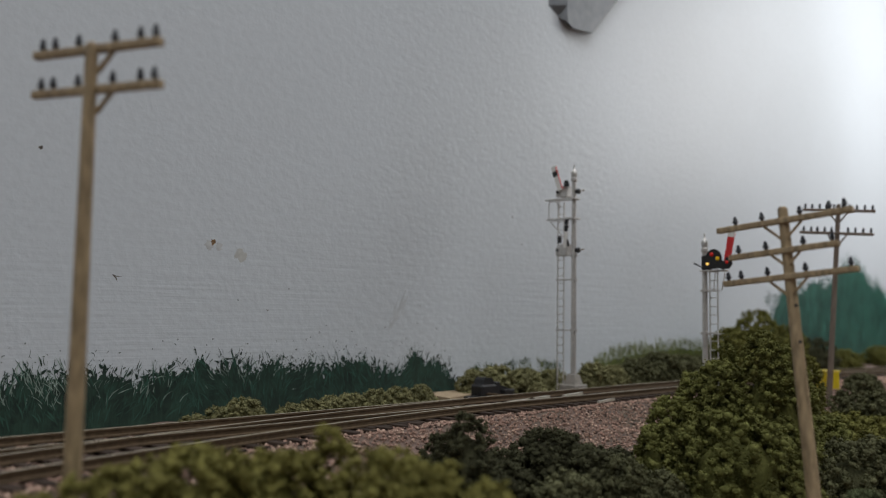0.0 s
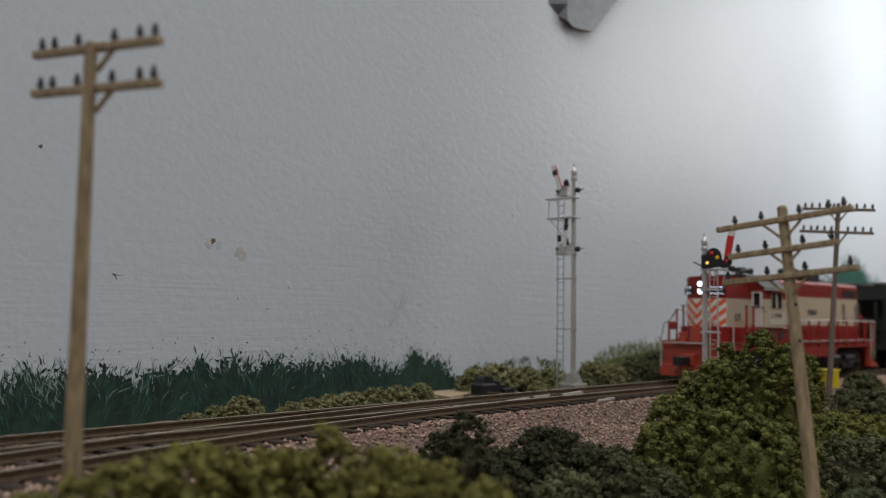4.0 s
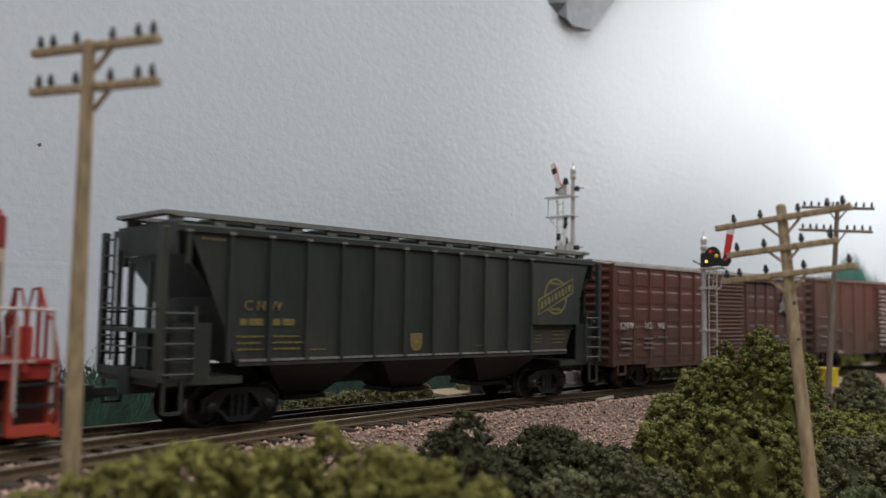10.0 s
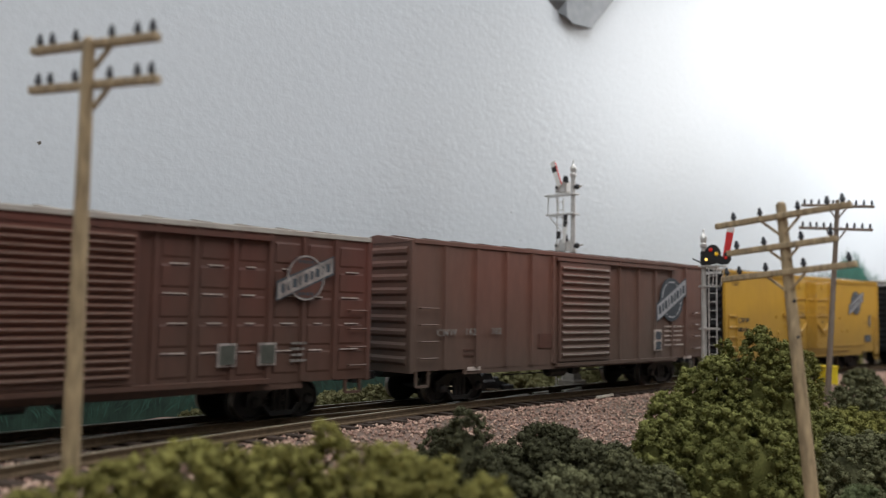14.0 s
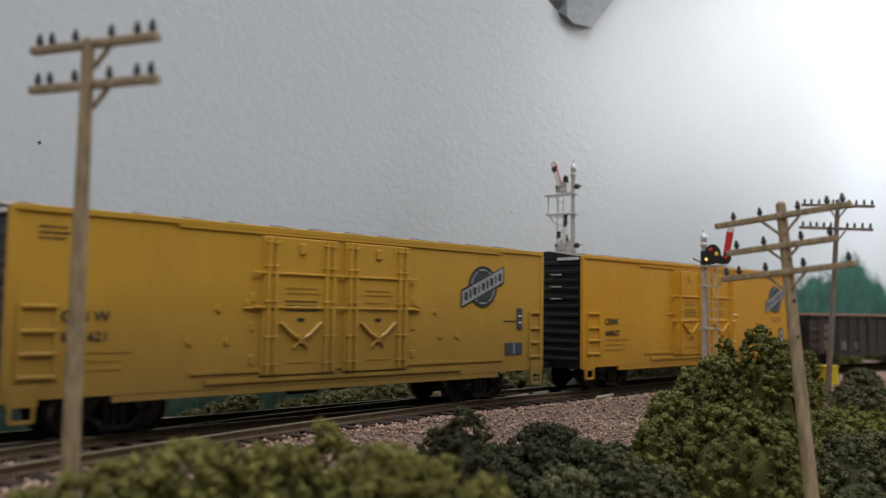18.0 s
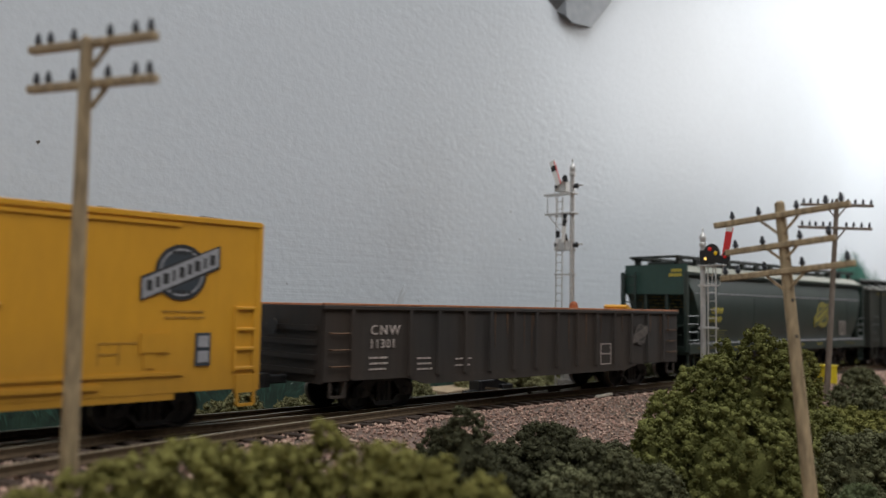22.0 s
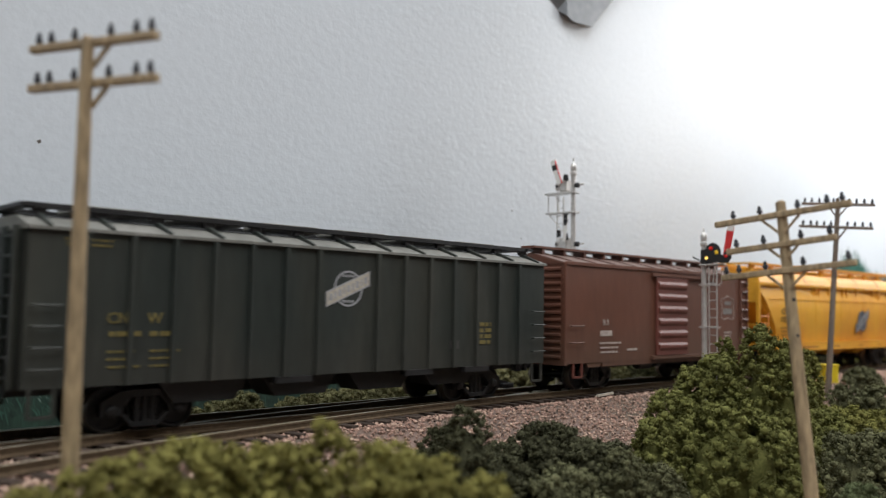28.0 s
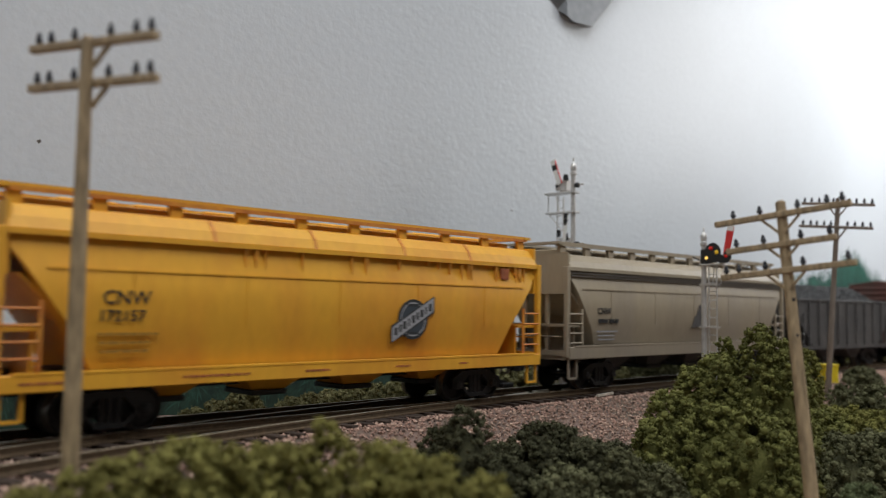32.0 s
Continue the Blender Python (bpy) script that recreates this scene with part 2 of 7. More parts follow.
def spur(x):
    """How far the diverging front track's middle stands off the main track's, towards the camera."""
    d = np.clip(235.0 - np.asarray(x, float), 0, None)
    bend = 13.2 * (np.minimum(d, 181.0) / 121.0) ** 1.635
    return -(bend + 26.0 * (1 - np.exp(-np.clip(d - 181.0, 0, None) * 0.23 / 26.0)))


def track_line(x):
    return np.interp(x, PX, PY)


def ground_z(x, y):
    """Height of the scenery: a ballasted bed under the track, a slope down to the camera's side, a shallow ditch by the wall."""
    x, y = np.asarray(x, float), np.asarray(y, float)
    d = y - track_line(x)
    near = np.interp(x, [60, 110, 200, 240, 300, 380, 420], [34, 30, 20, 18, 18, 34, 46])
    near = near + np.clip(-spur(x) - 15, 0, None)
    e = -d - near
    front = -3.3 - np.where(e > 0, np.interp(e, [0, 12, 30, 60, 110, 220], [0, 6.5, 14, 24, 36, 44]), 0)
    back = -3.3 - np.interp(d, [17, 26, 40, 70], [0, 3.8, 4.2, 4.4])
    rough = 0.5 * np.sin(x * .31 + y * .17) * np.sin(y * .27 - x * .11) + 0.8 * np.sin(x * .07 + 2) * np.sin(y * .09)
    return np.where(d < 0, front, back) + np.where(np.abs(d) > 17, rough * np.clip((np.maximum(e, d - 17)) / 15, 0, 1), 0)


def ground_sheet():
    xs = np.concatenate([np.arange(X0, -50, 60), np.arange(-50, 820, 3.0), np.arange(820, X1, 60), [X1]])
    ys = np.concatenate([np.arange(Y0, -420, 40), np.arange(-420, -160, 12), np.arange(-160, WALL_Y, 2.0), [WALL_Y]])
    gx, gy = np.meshgrid(xs, ys, indexing="ij")
    v = np.stack([gx, gy, ground_z(gx, gy)], -1).reshape(-1, 3)
    n, m = len(xs), len(ys)
    i, j = np.meshgrid(np.arange(n - 1), np.arange(m - 1), indexing="ij")
    a = (i * m + j).ravel()
    ob = new("ground", raw_mesh("ground", v, np.stack([a, a + m, a + m + 1, a + 1], 1), M["earth"]))
    ob.data.shade_smooth()
    return tagged(ob, "brown earth scenery ground sloping away from the track", "ground", kind="structure")


ground_sheet()
setting("shelf_front", box(B(), X0, X1, Y0 - 20, Y0, -200, -40), M["room"], "plain edge board of the layout shelf", "shelf")
# ---- track ----
def rail_strip(points, top, height, half):
    """A rail swept along points (x, y, heading): foot, web and head."""
    prof = [(-1.0 * half * 2, -height), (1.0 * half * 2, -height), (half * 2, -height + .35), (.28 * half * 2, -height + .55), (.28 * half * 2, -.75), (half, -.55), (half, 0), (-half, 0),
            (-half, -.55), (-.28 * half * 2, -.75), (-.28 * half * 2, -height + .55), (-half * 2, -height + .35)]
    p = np.array(points)
    nx, ny = -np.sin(p[:, 2]), np.cos(p[:, 2])
    k = len(prof)
    v = np.stack([np.stack([p[:, 0] + nx * a, p[:, 1] + ny * a, np.full(len(p), top + z)], 1) for a, z in prof], 1).reshape(-1, 3)
    i, j = np.meshgrid(np.arange(len(p) - 1), np.arange(k), indexing="ij")
    a, b = (i * k + j).ravel(), (i * k + (j + 1) % k).ravel()
    return v, np.stack([a, b, b + k, a + k], 1), j.ravel() == 6


def rail(name, points, parent, label, top=0.0):
    v, f, head = rail_strip(points, top, 2.1, 0.45)
    me = raw_mesh(name, v, f, M["rail"])
    me.materials.append(M["railtop"])
    me.polygons.foreach_set("material_index", np.where(head, 1, 0).astype(np.int32))
    ob = new(name, me)
    ob.parent = parent
    return tagged(ob, label)


main_track = thing("railway_track", "dark weathered model railway track on wooden sleepers", "track", kind="structure")
G_RAIL = np.arange(-2500.0, 3500.0, 10.0)
for off in (-8.7, 8.7):
    x, y, h = on_track(G_RAIL, off)
    rail("rail", np.stack([x, y, h], 1), main_track, "brown steel rail with a polished head")

spur_track = thing("siding_track", "dark weathered siding track diverging from the main line", "track", kind="structure")
XS = np.concatenate([np.arange(-2300.0, -200, 20), np.arange(-200.0, 236, 4)])
ys_ = track_line(XS) + spur(XS)
hs_ = np.arctan2(np.gradient(ys_, XS), 1)
for off in (-8.7, 8.7):
    keep = XS < 222
    rail("rail", np.stack([XS - np.sin(hs_) * off, ys_ + np.cos(hs_) * off, hs_], 1)[keep], spur_track, "brown steel rail with a polished head", -0.06)

tie_bm = box(B(), -1.3, 1.3, -15, 15, -3.7, -2.1, 0.15)
TIE = mesh_of("sleeper", tie_bm, M["tie"])
far_v, far_f = [], []


def sleeper(parent, x, y, h, wide=1.0):
    ob = new("sleeper", TIE)
    ob.parent = parent
    ob.matrix_basis = pose(x * MM, y * MM, random.uniform(-.00015, .0001), 0, 0, math.degrees(h) + random.uniform(-1.5, 1.5)) @ Matrix.Diagonal((1, wide, 1, 1))


def far_sleeper(x, y, h):
    n = len(far_v) * 8
    c, s = math.cos(h), math.sin(h)
    far_v.append([(x + c * a - s * b, y + s * a + c * b, z) for a in (-1.3, 1.3) for b in (-15, 15) for z in (-3.7, -2.1)])
    far_f.extend([[n + i for i in q] for q in ((0, 1, 3, 2), (4, 6, 7, 5), (0, 4, 5, 1), (2, 3, 7, 6), (1, 5, 7, 3))])


for g in np.arange(-2490.0, 3490.0, 6.6):
    x, y, h = on_track(g)
    x, y, h = float(x), float(y), float(h)
    if 30 < g < 900:
        stretch = 1.0 + (max(0.0, min(1.0, -float(spur(x)) / 30.0)) if 150 < x < 200 else 0.0)
        sleeper(main_track, x, y, h, stretch)
    else:
        far_sleeper(x, y, h)
for x in np.arange(-2290.0, 172.0, 6.6):
    y, h = float(track_line(x) + spur(x)), float(np.interp(x, XS, hs_))
    if x > 0:
        sleeper(spur_track, float(x), y, h)
    else:
        far_sleeper(float(x), y, h)
rest = new("sleepers", raw_mesh("sleepers", np.array(far_v).reshape(-1, 3), far_f, M["tie"]))
rest.parent = main_track
tagged(rest, "dark wooden sleepers", kind="stuff")


def ballast():
    """Loose stones over the bed and its shoulder."""
    rng = np.random.default_rng(3)
    n = 112000
    x = rng.uniform(20, 780, n)
    d = rng.uniform(-74, 30, n)
    y = track_line(x) + d
    near = np.interp(x, [60, 110, 200, 240, 300, 380, 420], [34, 30, 20, 18, 18, 34, 46])
    fade = np.clip((-d - near - 22) / 26, 0, 1)
    keep = (rng.uniform(0, 1, n) > fade) & (y < WALL_Y - 6)
    between = (np.abs(d) < 9.5)
    x, y, d = x[keep], y[keep], d[keep]
    z = ground_z(x, y)
    size = rng.uniform(0.30, 0.86, len(x)) ** 1.35
    on_bed = np.abs(d) < 16
    size = np.where(on_bed, size * 0.72, size)
    shape = np.array([(1, 0, 0), (-1, 0, 0), (0, 1, 0), (0, -1, 0), (0, 0, 1), (0, 0, -1)], float)
    v = shape[None] * rng.uniform(0.55, 1.1, (len(x), 6, 1)) * size[:, None, None]
    a = rng.uniform(0, math.tau, len(x))
    c, s = np.cos(a)[:, None], np.sin(a)[:, None]
    t = rng.uniform(-.7, .7, len(x))
    ct, st = np.cos(t)[:, None], np.sin(t)[:, None]
    vx, vy, vz = v[..., 0] * c - v[..., 1] * s, v[..., 0] * s + v[..., 1] * c, v[..., 2]
    vy, vz = vy * ct - vz * st, vy * st + vz * ct
    v = np.stack([vx + x[:, None], vy + y[:, None], vz * .8 + z[:, None] + size[:, None] * .2 + np.where(on_bed, .1, .35)[:, None]], -1).reshape(-1, 3)
    tri = np.array([(0, 2, 4), (2, 1, 4), (1, 3, 4), (3, 0, 4), (2, 0, 5), (1, 2, 5), (3, 1, 5), (0, 3, 5)])
    f = (np.arange(len(x))[:, None, None] * 6 + tri[None]).reshape(-1, 3)
    me = raw_mesh("ballast", v, f, M["stone"])
    me.materials.append(M["stone_pale"])
    me.materials.append(M["stone_dark"])
    pick = np.digitize(rng.uniform(0, 1, len(x)), (.66, .90))
    me.polygons.foreach_set("material_index", np.repeat(pick, 8).astype(np.int32))
    ob = new("ballast", me)
    return tagged(ob, "pinkish grey crushed stone ballast along the track", "gravel", kind="stuff")


ballast()
# ---- the train's materials ----
M["red_dark"] = mat("dark_red_paint", (0.235, 0.019, 0.016), 0.42, spec=0.3, vary=0.10, grain=700, bump=0.08, dirt=(0.12, 0.05, 0.04), dirt_amount=0.3, dirt_scale=90)
M["red"] = mat("red_paint", (0.285, 0.026, 0.020), 0.42, spec=0.35, vary=0.10, grain=700, bump=0.08, dirt=(0.2, 0.06, 0.04), dirt_amount=0.3, dirt_scale=90, grime=((0.11, 0.03, 0.024), 14, 0.6))
# lit copy of the red: the ends' stronger light is in its colour
M["red_lit"] = mat("lit_red_paint", (0.42, 0.060, 0.034), 0.45, vary=0.08, grain=700, bump=0.08, dirt=(0.3, 0.08, 0.05), dirt_amount=0.3, dirt_scale=90)
M["stripe"] = mat("orange_stripe_paint", (0.70, 0.13, 0.04), 0.45, vary=0.08, grain=700, bump=0.05)
M["cream"] = mat("cream_paint", (0.50, 0.405, 0.29), 0.36, vary=0.06, grain=600, bump=0.08, dirt=(0.36, 0.30, 0.24), dirt_amount=0.5, dirt_scale=70)
M["cream_light"] = mat("light_cream_paint", (0.53, 0.46, 0.36), 0.5, vary=0.06, grain=600, bump=0.08)
M["ivory"] = mat("ivory_paint", (0.72, 0.69, 0.62), 0.45, vary=0.05, grain=600, bump=0.05)
M["cab_roof"] = mat("taupe_cab_roof_paint", (0.058, 0.050, 0.046), 0.5, spec=0.3, vary=0.12, grain=500, bump=0.08)
M["louvre_dark"] = mat("dark_louvre_paint", (0.045, 0.016, 0.014), 0.6, vary=0.2, grain=600, bump=0.1)
M["grey_roof"] = mat("grey_roof_paint", (0.08, 0.08, 0.08), 0.5, vary=0.15, grain=500, bump=0.1)
M["black"] = mat("black_plastic", (0.010, 0.010, 0.0105), 0.5, vary=0.35, grain=600, bump=0.2, dirt=(0.019, 0.017, 0.016), dirt_amount=0.5, dirt_scale=120)
M["end_black"] = mat("black_end_paint", (0.0075, 0.0075, 0.008), 0.5, vary=0.3, grain=500, bump=0.1, dirt=(0.02, 0.018, 0.016), dirt_amount=0.5, dirt_scale=60, spec=0.35)
M["dark_glass"] = mat("dark_window", (0.012, 0.014, 0.018), 0.12, vary=0.1, grain=300, bump=0)
M["steel"] = mat("bright_wheel_steel", (0.42, 0.38, 0.34), 0.35, metal=0.9, vary=0.3, grain=500, bump=0.1, dirt=(0.12, 0.07, 0.05), dirt_amount=0.6, dirt_scale=200)
M["rail_white"] = mat("off_white_handrail", (0.44, 0.37, 0.32), 0.5, vary=0.1, grain=600, bump=0.05)
M["lamp_lit"] = mat("lit_headlight", (0.80, 0.86, 1.0), 0.3, vary=0.0, grain=10, bump=0, emit=5.0)
M["board_lit"] = mat("lit_number_board_edge", (0.70, 0.78, 1.0), 0.3, vary=0.0, grain=10, bump=0, emit=1.4)
M["letter_black"] = mat("black_lettering", (0.02, 0.02, 0.02), 0.6, vary=0.2, grain=900, bump=0)
M["letter_white"] = mat("white_lettering", (0.62, 0.60, 0.57), 0.6, vary=0.25, grain=900, bump=0)
M["letter_faint"] = mat("faded_white_lettering", (0.40, 0.34, 0.30), 0.7, vary=0.4, grain=900, bump=0)
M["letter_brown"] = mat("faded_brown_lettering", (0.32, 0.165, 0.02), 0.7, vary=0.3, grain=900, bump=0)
M["plate_green"] = mat("grey_green_plate", (0.052, 0.056, 0.044), 0.6, vary=0.3, grain=500, bump=0.1)
M["emblem_worn"] = mat("worn_white_paint_on_brown", (0.27, 0.24, 0.22), 0.7, vary=0.5, grain=420, bump=0, dirt=(0.09, 0.05, 0.045), dirt_amount=0.8, dirt_scale=260)
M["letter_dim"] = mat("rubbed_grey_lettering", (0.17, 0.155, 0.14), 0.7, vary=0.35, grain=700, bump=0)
M["letter_ghost"] = mat("worn_pale_mark", (0.105, 0.088, 0.075), 0.7, vary=0.45, grain=700, bump=0)
M["letter_mark"] = mat("dull_yellow_mark", (0.16, 0.15, 0.04), 0.7, vary=0.3, grain=900, bump=0)
M["letter_yellow"] = mat("yellow_lettering", (0.38, 0.32, 0.045), 0.6, vary=0.2, grain=900, bump=0)
M["letter_olive"] = mat("faded_yellow_lettering", (0.15, 0.118, 0.032), 0.7, vary=0.4, grain=900, bump=0)
M["emblem_grey"] = mat("grey_emblem", (0.30, 0.30, 0.31), 0.6, vary=0.15, grain=900, bump=0)
M["emblem_navy"] = mat("dark_slate_emblem", (0.035, 0.045, 0.055), 0.6, vary=0.15, grain=900, bump=0)
M["hopper_black"] = mat("black_green_car_paint", (0.025, 0.031, 0.027), 0.48, spec=0.35, vary=0.15, grain=500, bump=0.1, dirt=(0.07, 0.065, 0.05), dirt_amount=0.5, dirt_scale=50, stretch=(1, 1, .25), grime=((0.05, 0.045, 0.037), 24, 0.5))
M["hopper_green"] = mat("dark_green_car_paint", (0.018, 0.030, 0.0245), 0.42, vary=0.1, grain=500, bump=0.06, dirt=(0.05, 0.065, 0.05), dirt_amount=0.35, dirt_scale=50, stretch=(1, 1, .25))
M["green_end"] = mat("bluish_green_end_paint", (0.024, 0.060, 0.048), 0.42, vary=0.1, grain=500, bump=0.06)
M["green_roof"] = mat("dusty_green_roof", (0.27, 0.27, 0.22), 0.55, vary=0.12, grain=400, bump=0.08, dirt=(0.10, 0.12, 0.09), dirt_amount=0.5, dirt_scale=60)
M["grey_dust"] = mat("dusty_dark_roof", (0.15, 0.148, 0.13), 0.6, vary=0.2, grain=400, bump=0.15, dirt=(0.30, 0.29, 0.26), dirt_amount=0.5, dirt_scale=70)
M["emblem_cream"] = mat("cream_emblem", (0.42, 0.38, 0.31), 0.6, vary=0.2, grain=900, bump=0)
M["brown_red"] = mat("oxide_red_car_paint", (0.099, 0.030, 0.020), 0.5, vary=0.12, grain=500, bump=0.1, dirt=(0.066, 0.042, 0.031), dirt_amount=0.75, dirt_scale=45, stretch=(1, 1, .3), grime=((0.066, 0.040, 0.028), 36, 0.75))
M["brown"] = mat("brown_car_paint", (0.155, 0.062, 0.043), 0.5, vary=0.12, grain=500, bump=0.1, dirt=(0.095, 0.064, 0.048), dirt_amount=0.85, dirt_scale=28, stretch=(1, 1, .3), grime=((0.075, 0.058, 0.045), 40, 0.85))
M["brown_dull"] = mat("dull_brown_car_paint", (0.128, 0.048, 0.028), 0.5, vary=0.10, grain=500, bump=0.1, dirt=(0.095, 0.042, 0.027), dirt_amount=0.55, dirt_scale=45, stretch=(1, 1, .3), grime=((0.085, 0.054, 0.036), 26, 0.6))
M["brown_door"] = mat("red_brown_door_paint", (0.140, 0.043, 0.031), 0.5, vary=0.10, grain=500, bump=0.1)
# lighter brown that stands in for the lamp's highlights on door ribs
M["rib_glint"] = mat("highlight_on_brown_ribs", (0.20, 0.145, 0.12), 0.6, vary=0.3, grain=500, bump=0.1)
M["dust_roof"] = mat("dusty_grey_car_roof", (0.36, 0.33, 0.29), 0.65, vary=0.12, grain=500, bump=0.1, dirt=(0.2, 0.13, 0.1), dirt_amount=0.5, dirt_scale=60)
M["brown_roof"] = mat("dusty_brown_car_roof", (0.145, 0.085, 0.068), 0.6, vary=0.15, grain=500, bump=0.1, dirt=(0.22, 0.17, 0.145), dirt_amount=0.5, dirt_scale=80)
M["yellow"] = mat("yellow_car_paint", (0.53, 0.295, 0.03), 0.42, vary=0.05, grain=500, bump=0.06, dirt=(0.45, 0.24, 0.04), dirt_amount=0.45, dirt_scale=40, stretch=(1, 1, .3), grime=((0.21, 0.135, 0.035), 36, 0.85))
M["yellow_deep"] = mat("deep_yellow_car_paint", (0.63, 0.31, 0.02), 0.42, vary=0.05, grain=500, bump=0.06, dirt=(0.55, 0.27, 0.03), dirt_amount=0.4, dirt_scale=40, stretch=(1, 1, .3), grime=((0.30, 0.16, 0.03), 26, 0.5))
M["yellow_rust"] = mat("rust_streaked_yellow_paint", (0.72, 0.362, 0.028), 0.5, vary=0.06, grain=500, bump=0.06, dirt=(0.55, 0.17, 0.02), dirt_amount=0.55, dirt_scale=45, stretch=(1, 1, .4))
M["rust_orange"] = mat("rusty_orange_paint", (0.52, 0.17, 0.025), 0.55, vary=0.2, grain=500, bump=0.1, dirt=(0.75, 0.36, 0.03), dirt_amount=0.6, dirt_scale=120)
M["streak_orange"] = mat("soft_rust_streak", (0.60, 0.255, 0.024), 0.6, vary=0.3, grain=400, bump=0.05)
M["rust"] = mat("rust_stain", (0.30, 0.085, 0.03), 0.8, vary=0.4, grain=600, bump=0.2)
M["gon_black"] = mat("weathered_gondola_paint", (0.026, 0.022, 0.019), 0.6, vary=0.2, grain=500, bump=0.15, dirt=(0.052, 0.030, 0.016), dirt_amount=0.6, dirt_scale=55, stretch=(1, 1, .12), grime=((0.042, 0.031, 0.023), 18, 0.5))
M["gon_rust"] = mat("dull_rust_streak", (0.10, 0.052, 0.026), 0.8, vary=0.4, grain=600, bump=0.2)
M["gon_inside"] = mat("rusty_gondola_inside", (0.34, 0.14, 0.065), 0.8, vary=0.3, grain=500, bump=0.3)
M["load_yellow"] = mat("yellow_machine_paint", (0.68, 0.33, 0.03), 0.5, vary=0.12, grain=400, bump=0.2, dirt=(0.3, 0.15, 0.04), dirt_amount=0.6, dirt_scale=150)
M["hopper_grey"] = mat("warm_grey_car_paint", (0.33, 0.272, 0.185), 0.5, vary=0.07, grain=500, bump=0.06, dirt=(0.24, 0.21, 0.18), dirt_amount=0.5, dirt_scale=40, stretch=(1, 1, .3), grime=((0.17, 0.145, 0.12), 28, 0.6))
M["coal_car"] = mat("weathered_black_hopper_paint", (0.055, 0.052, 0.05), 0.6, vary=0.2, grain=500, bump=0.15, dirt=(0.11, 0.10, 0.09), dirt_amount=0.6, dirt_scale=60)
M["coal"] = mat("grey_gravel_load", (0.10, 0.10, 0.10), 0.9, vary=0.4, grain=900, bump=0.6, per_piece=0.5)


# ---- parts that all cars share; x runs back along the train, the camera's side is minus y ----
def bar(parent, x0, x1, z0, z1, y, m, name="lettering"):
    return part(name, box(B(), x0, x1, y - .06, y + .3, z0, z1), m, parent)


def words(parent, text, x, z, size, y, m, space=1.0):
    """Upright lettering on the camera's side, from its lower left corner."""
    cu = bpy.data.curves.new("lettering", "FONT")
    cu.body, cu.size, cu.extrude, cu.space_character, cu.resolution_u = text, size, 0.1, space, 2
    cu.offset = size * .006
    ob = bpy.data.objects.new("lettering", cu)
    scene.collection.objects.link(ob)
    me = bpy.data.meshes.new_from_object(ob.evaluated_get(bpy.context.evaluated_depsgraph_get()))
    bpy.data.objects.remove(ob)
    me.transform(Matrix.Scale(MM, 4) @ Matrix.Translation((x, y, z)) @ Matrix.Rotation(radians(90), 4, "X"))
    me.materials.clear()
    me.materials.append(m)
    o = new("lettering", me)
    o.parent = parent
    return o


def data_lines(parent, x, z, width, count, pitch, y, m, height=.55, seed=1):
    """Rows of small illegible stencilling, as plain bars."""
    rng = random.Random(seed)
    for i in range(count):
        bm, a, end = B(), x + rng.uniform(0, .06) * width, x + width * rng.uniform(.72, .95)
        hh = height * .8
        while a < end:
            b = min(a + rng.uniform(1.0, 2.6) * max(.6, hh), end + .3)
            box(bm, a, b, y - .06, y + .3, z - i * pitch, z - i * pitch + hh)
            a = b + rng.uniform(.3, .9) * max(.6, hh)
        tagged(part("stencil_line", bm, m, parent), kind="stuff")


def emblem(parent, x, z, r, y, disc, band, ink, slope=0.62, wide=1.52):
    """A round mark crossed by a slanted band."""
    n = 28
    ring = [(x + r * math.cos(math.tau * i / n), z + r * math.sin(math.tau * i / n)) for i in range(n)]
    part("emblem_disc", prism(B(), ring, y - .03, y + .2), disc, parent)
    inner = [(x + r * .89 * math.cos(math.tau * i / n), z + r * .89 * math.sin(math.tau * i / n)) for i in range(n)]
    bm = B()
    vo = [[bm.verts.new((p[0], d, p[1])) for p in loop] for d in (y - .06, y) for loop in (ring, inner)]
    for i in range(n):
        j = (i + 1) % n
        bm.faces.new((vo[0][i], vo[0][j], vo[1][j], vo[1][i]))
        bm.faces.new((vo[0][i], vo[0][j], vo[2][j], vo[2][i]))
        bm.faces.new((vo[1][i], vo[1][j], vo[3][j], vo[3][i]))
    part("emblem_ring", bm, ink, parent)
    if disc is M["emblem_navy"]:
        bm = B()
        for k in range(n):
            j = (k + 1) % n
            q = [(x + f * r * math.cos(math.tau * i / n), y - .065, z + f * r * math.sin(math.tau * i / n)) for f, i in ((.78, k), (.78, j), (.85, j), (.85, k))]
            bm.faces.new([bm.verts.new(v) for v in q])
        part("emblem_line", bm, M["emblem_grey"], parent)
    for h, w, m, d in ((.43, wide, ink, .08), (.35, wide - .07, band, .11)):
        pts = [(x - w * r, z - h * r - slope * r), (x + w * r, z - h * r + slope * r), (x + w * r, z + h * r + slope * r), (x - w * r, z + h * r - slope * r)]
        part("emblem_band", prism(B(), pts, y - d, y), m, parent)
    bm = B()
    for k in range(9):
        cx = x + (-1.2 + k * .3) * wide / 1.52 * r
        cz = z + (cx - x) * slope / wide
        half = (.10, .075, .11, .05)[k % 4] * r
        box(bm, cx - half, cx + half, y - .14, y - .05, cz - .19 * r, cz + .19 * r)
    part("emblem_letters", bm, ink, parent)
    bm = B()
    for s in (-1, 1):
        for k in range(4):
            cx = x + (-.33 + k * .22) * r
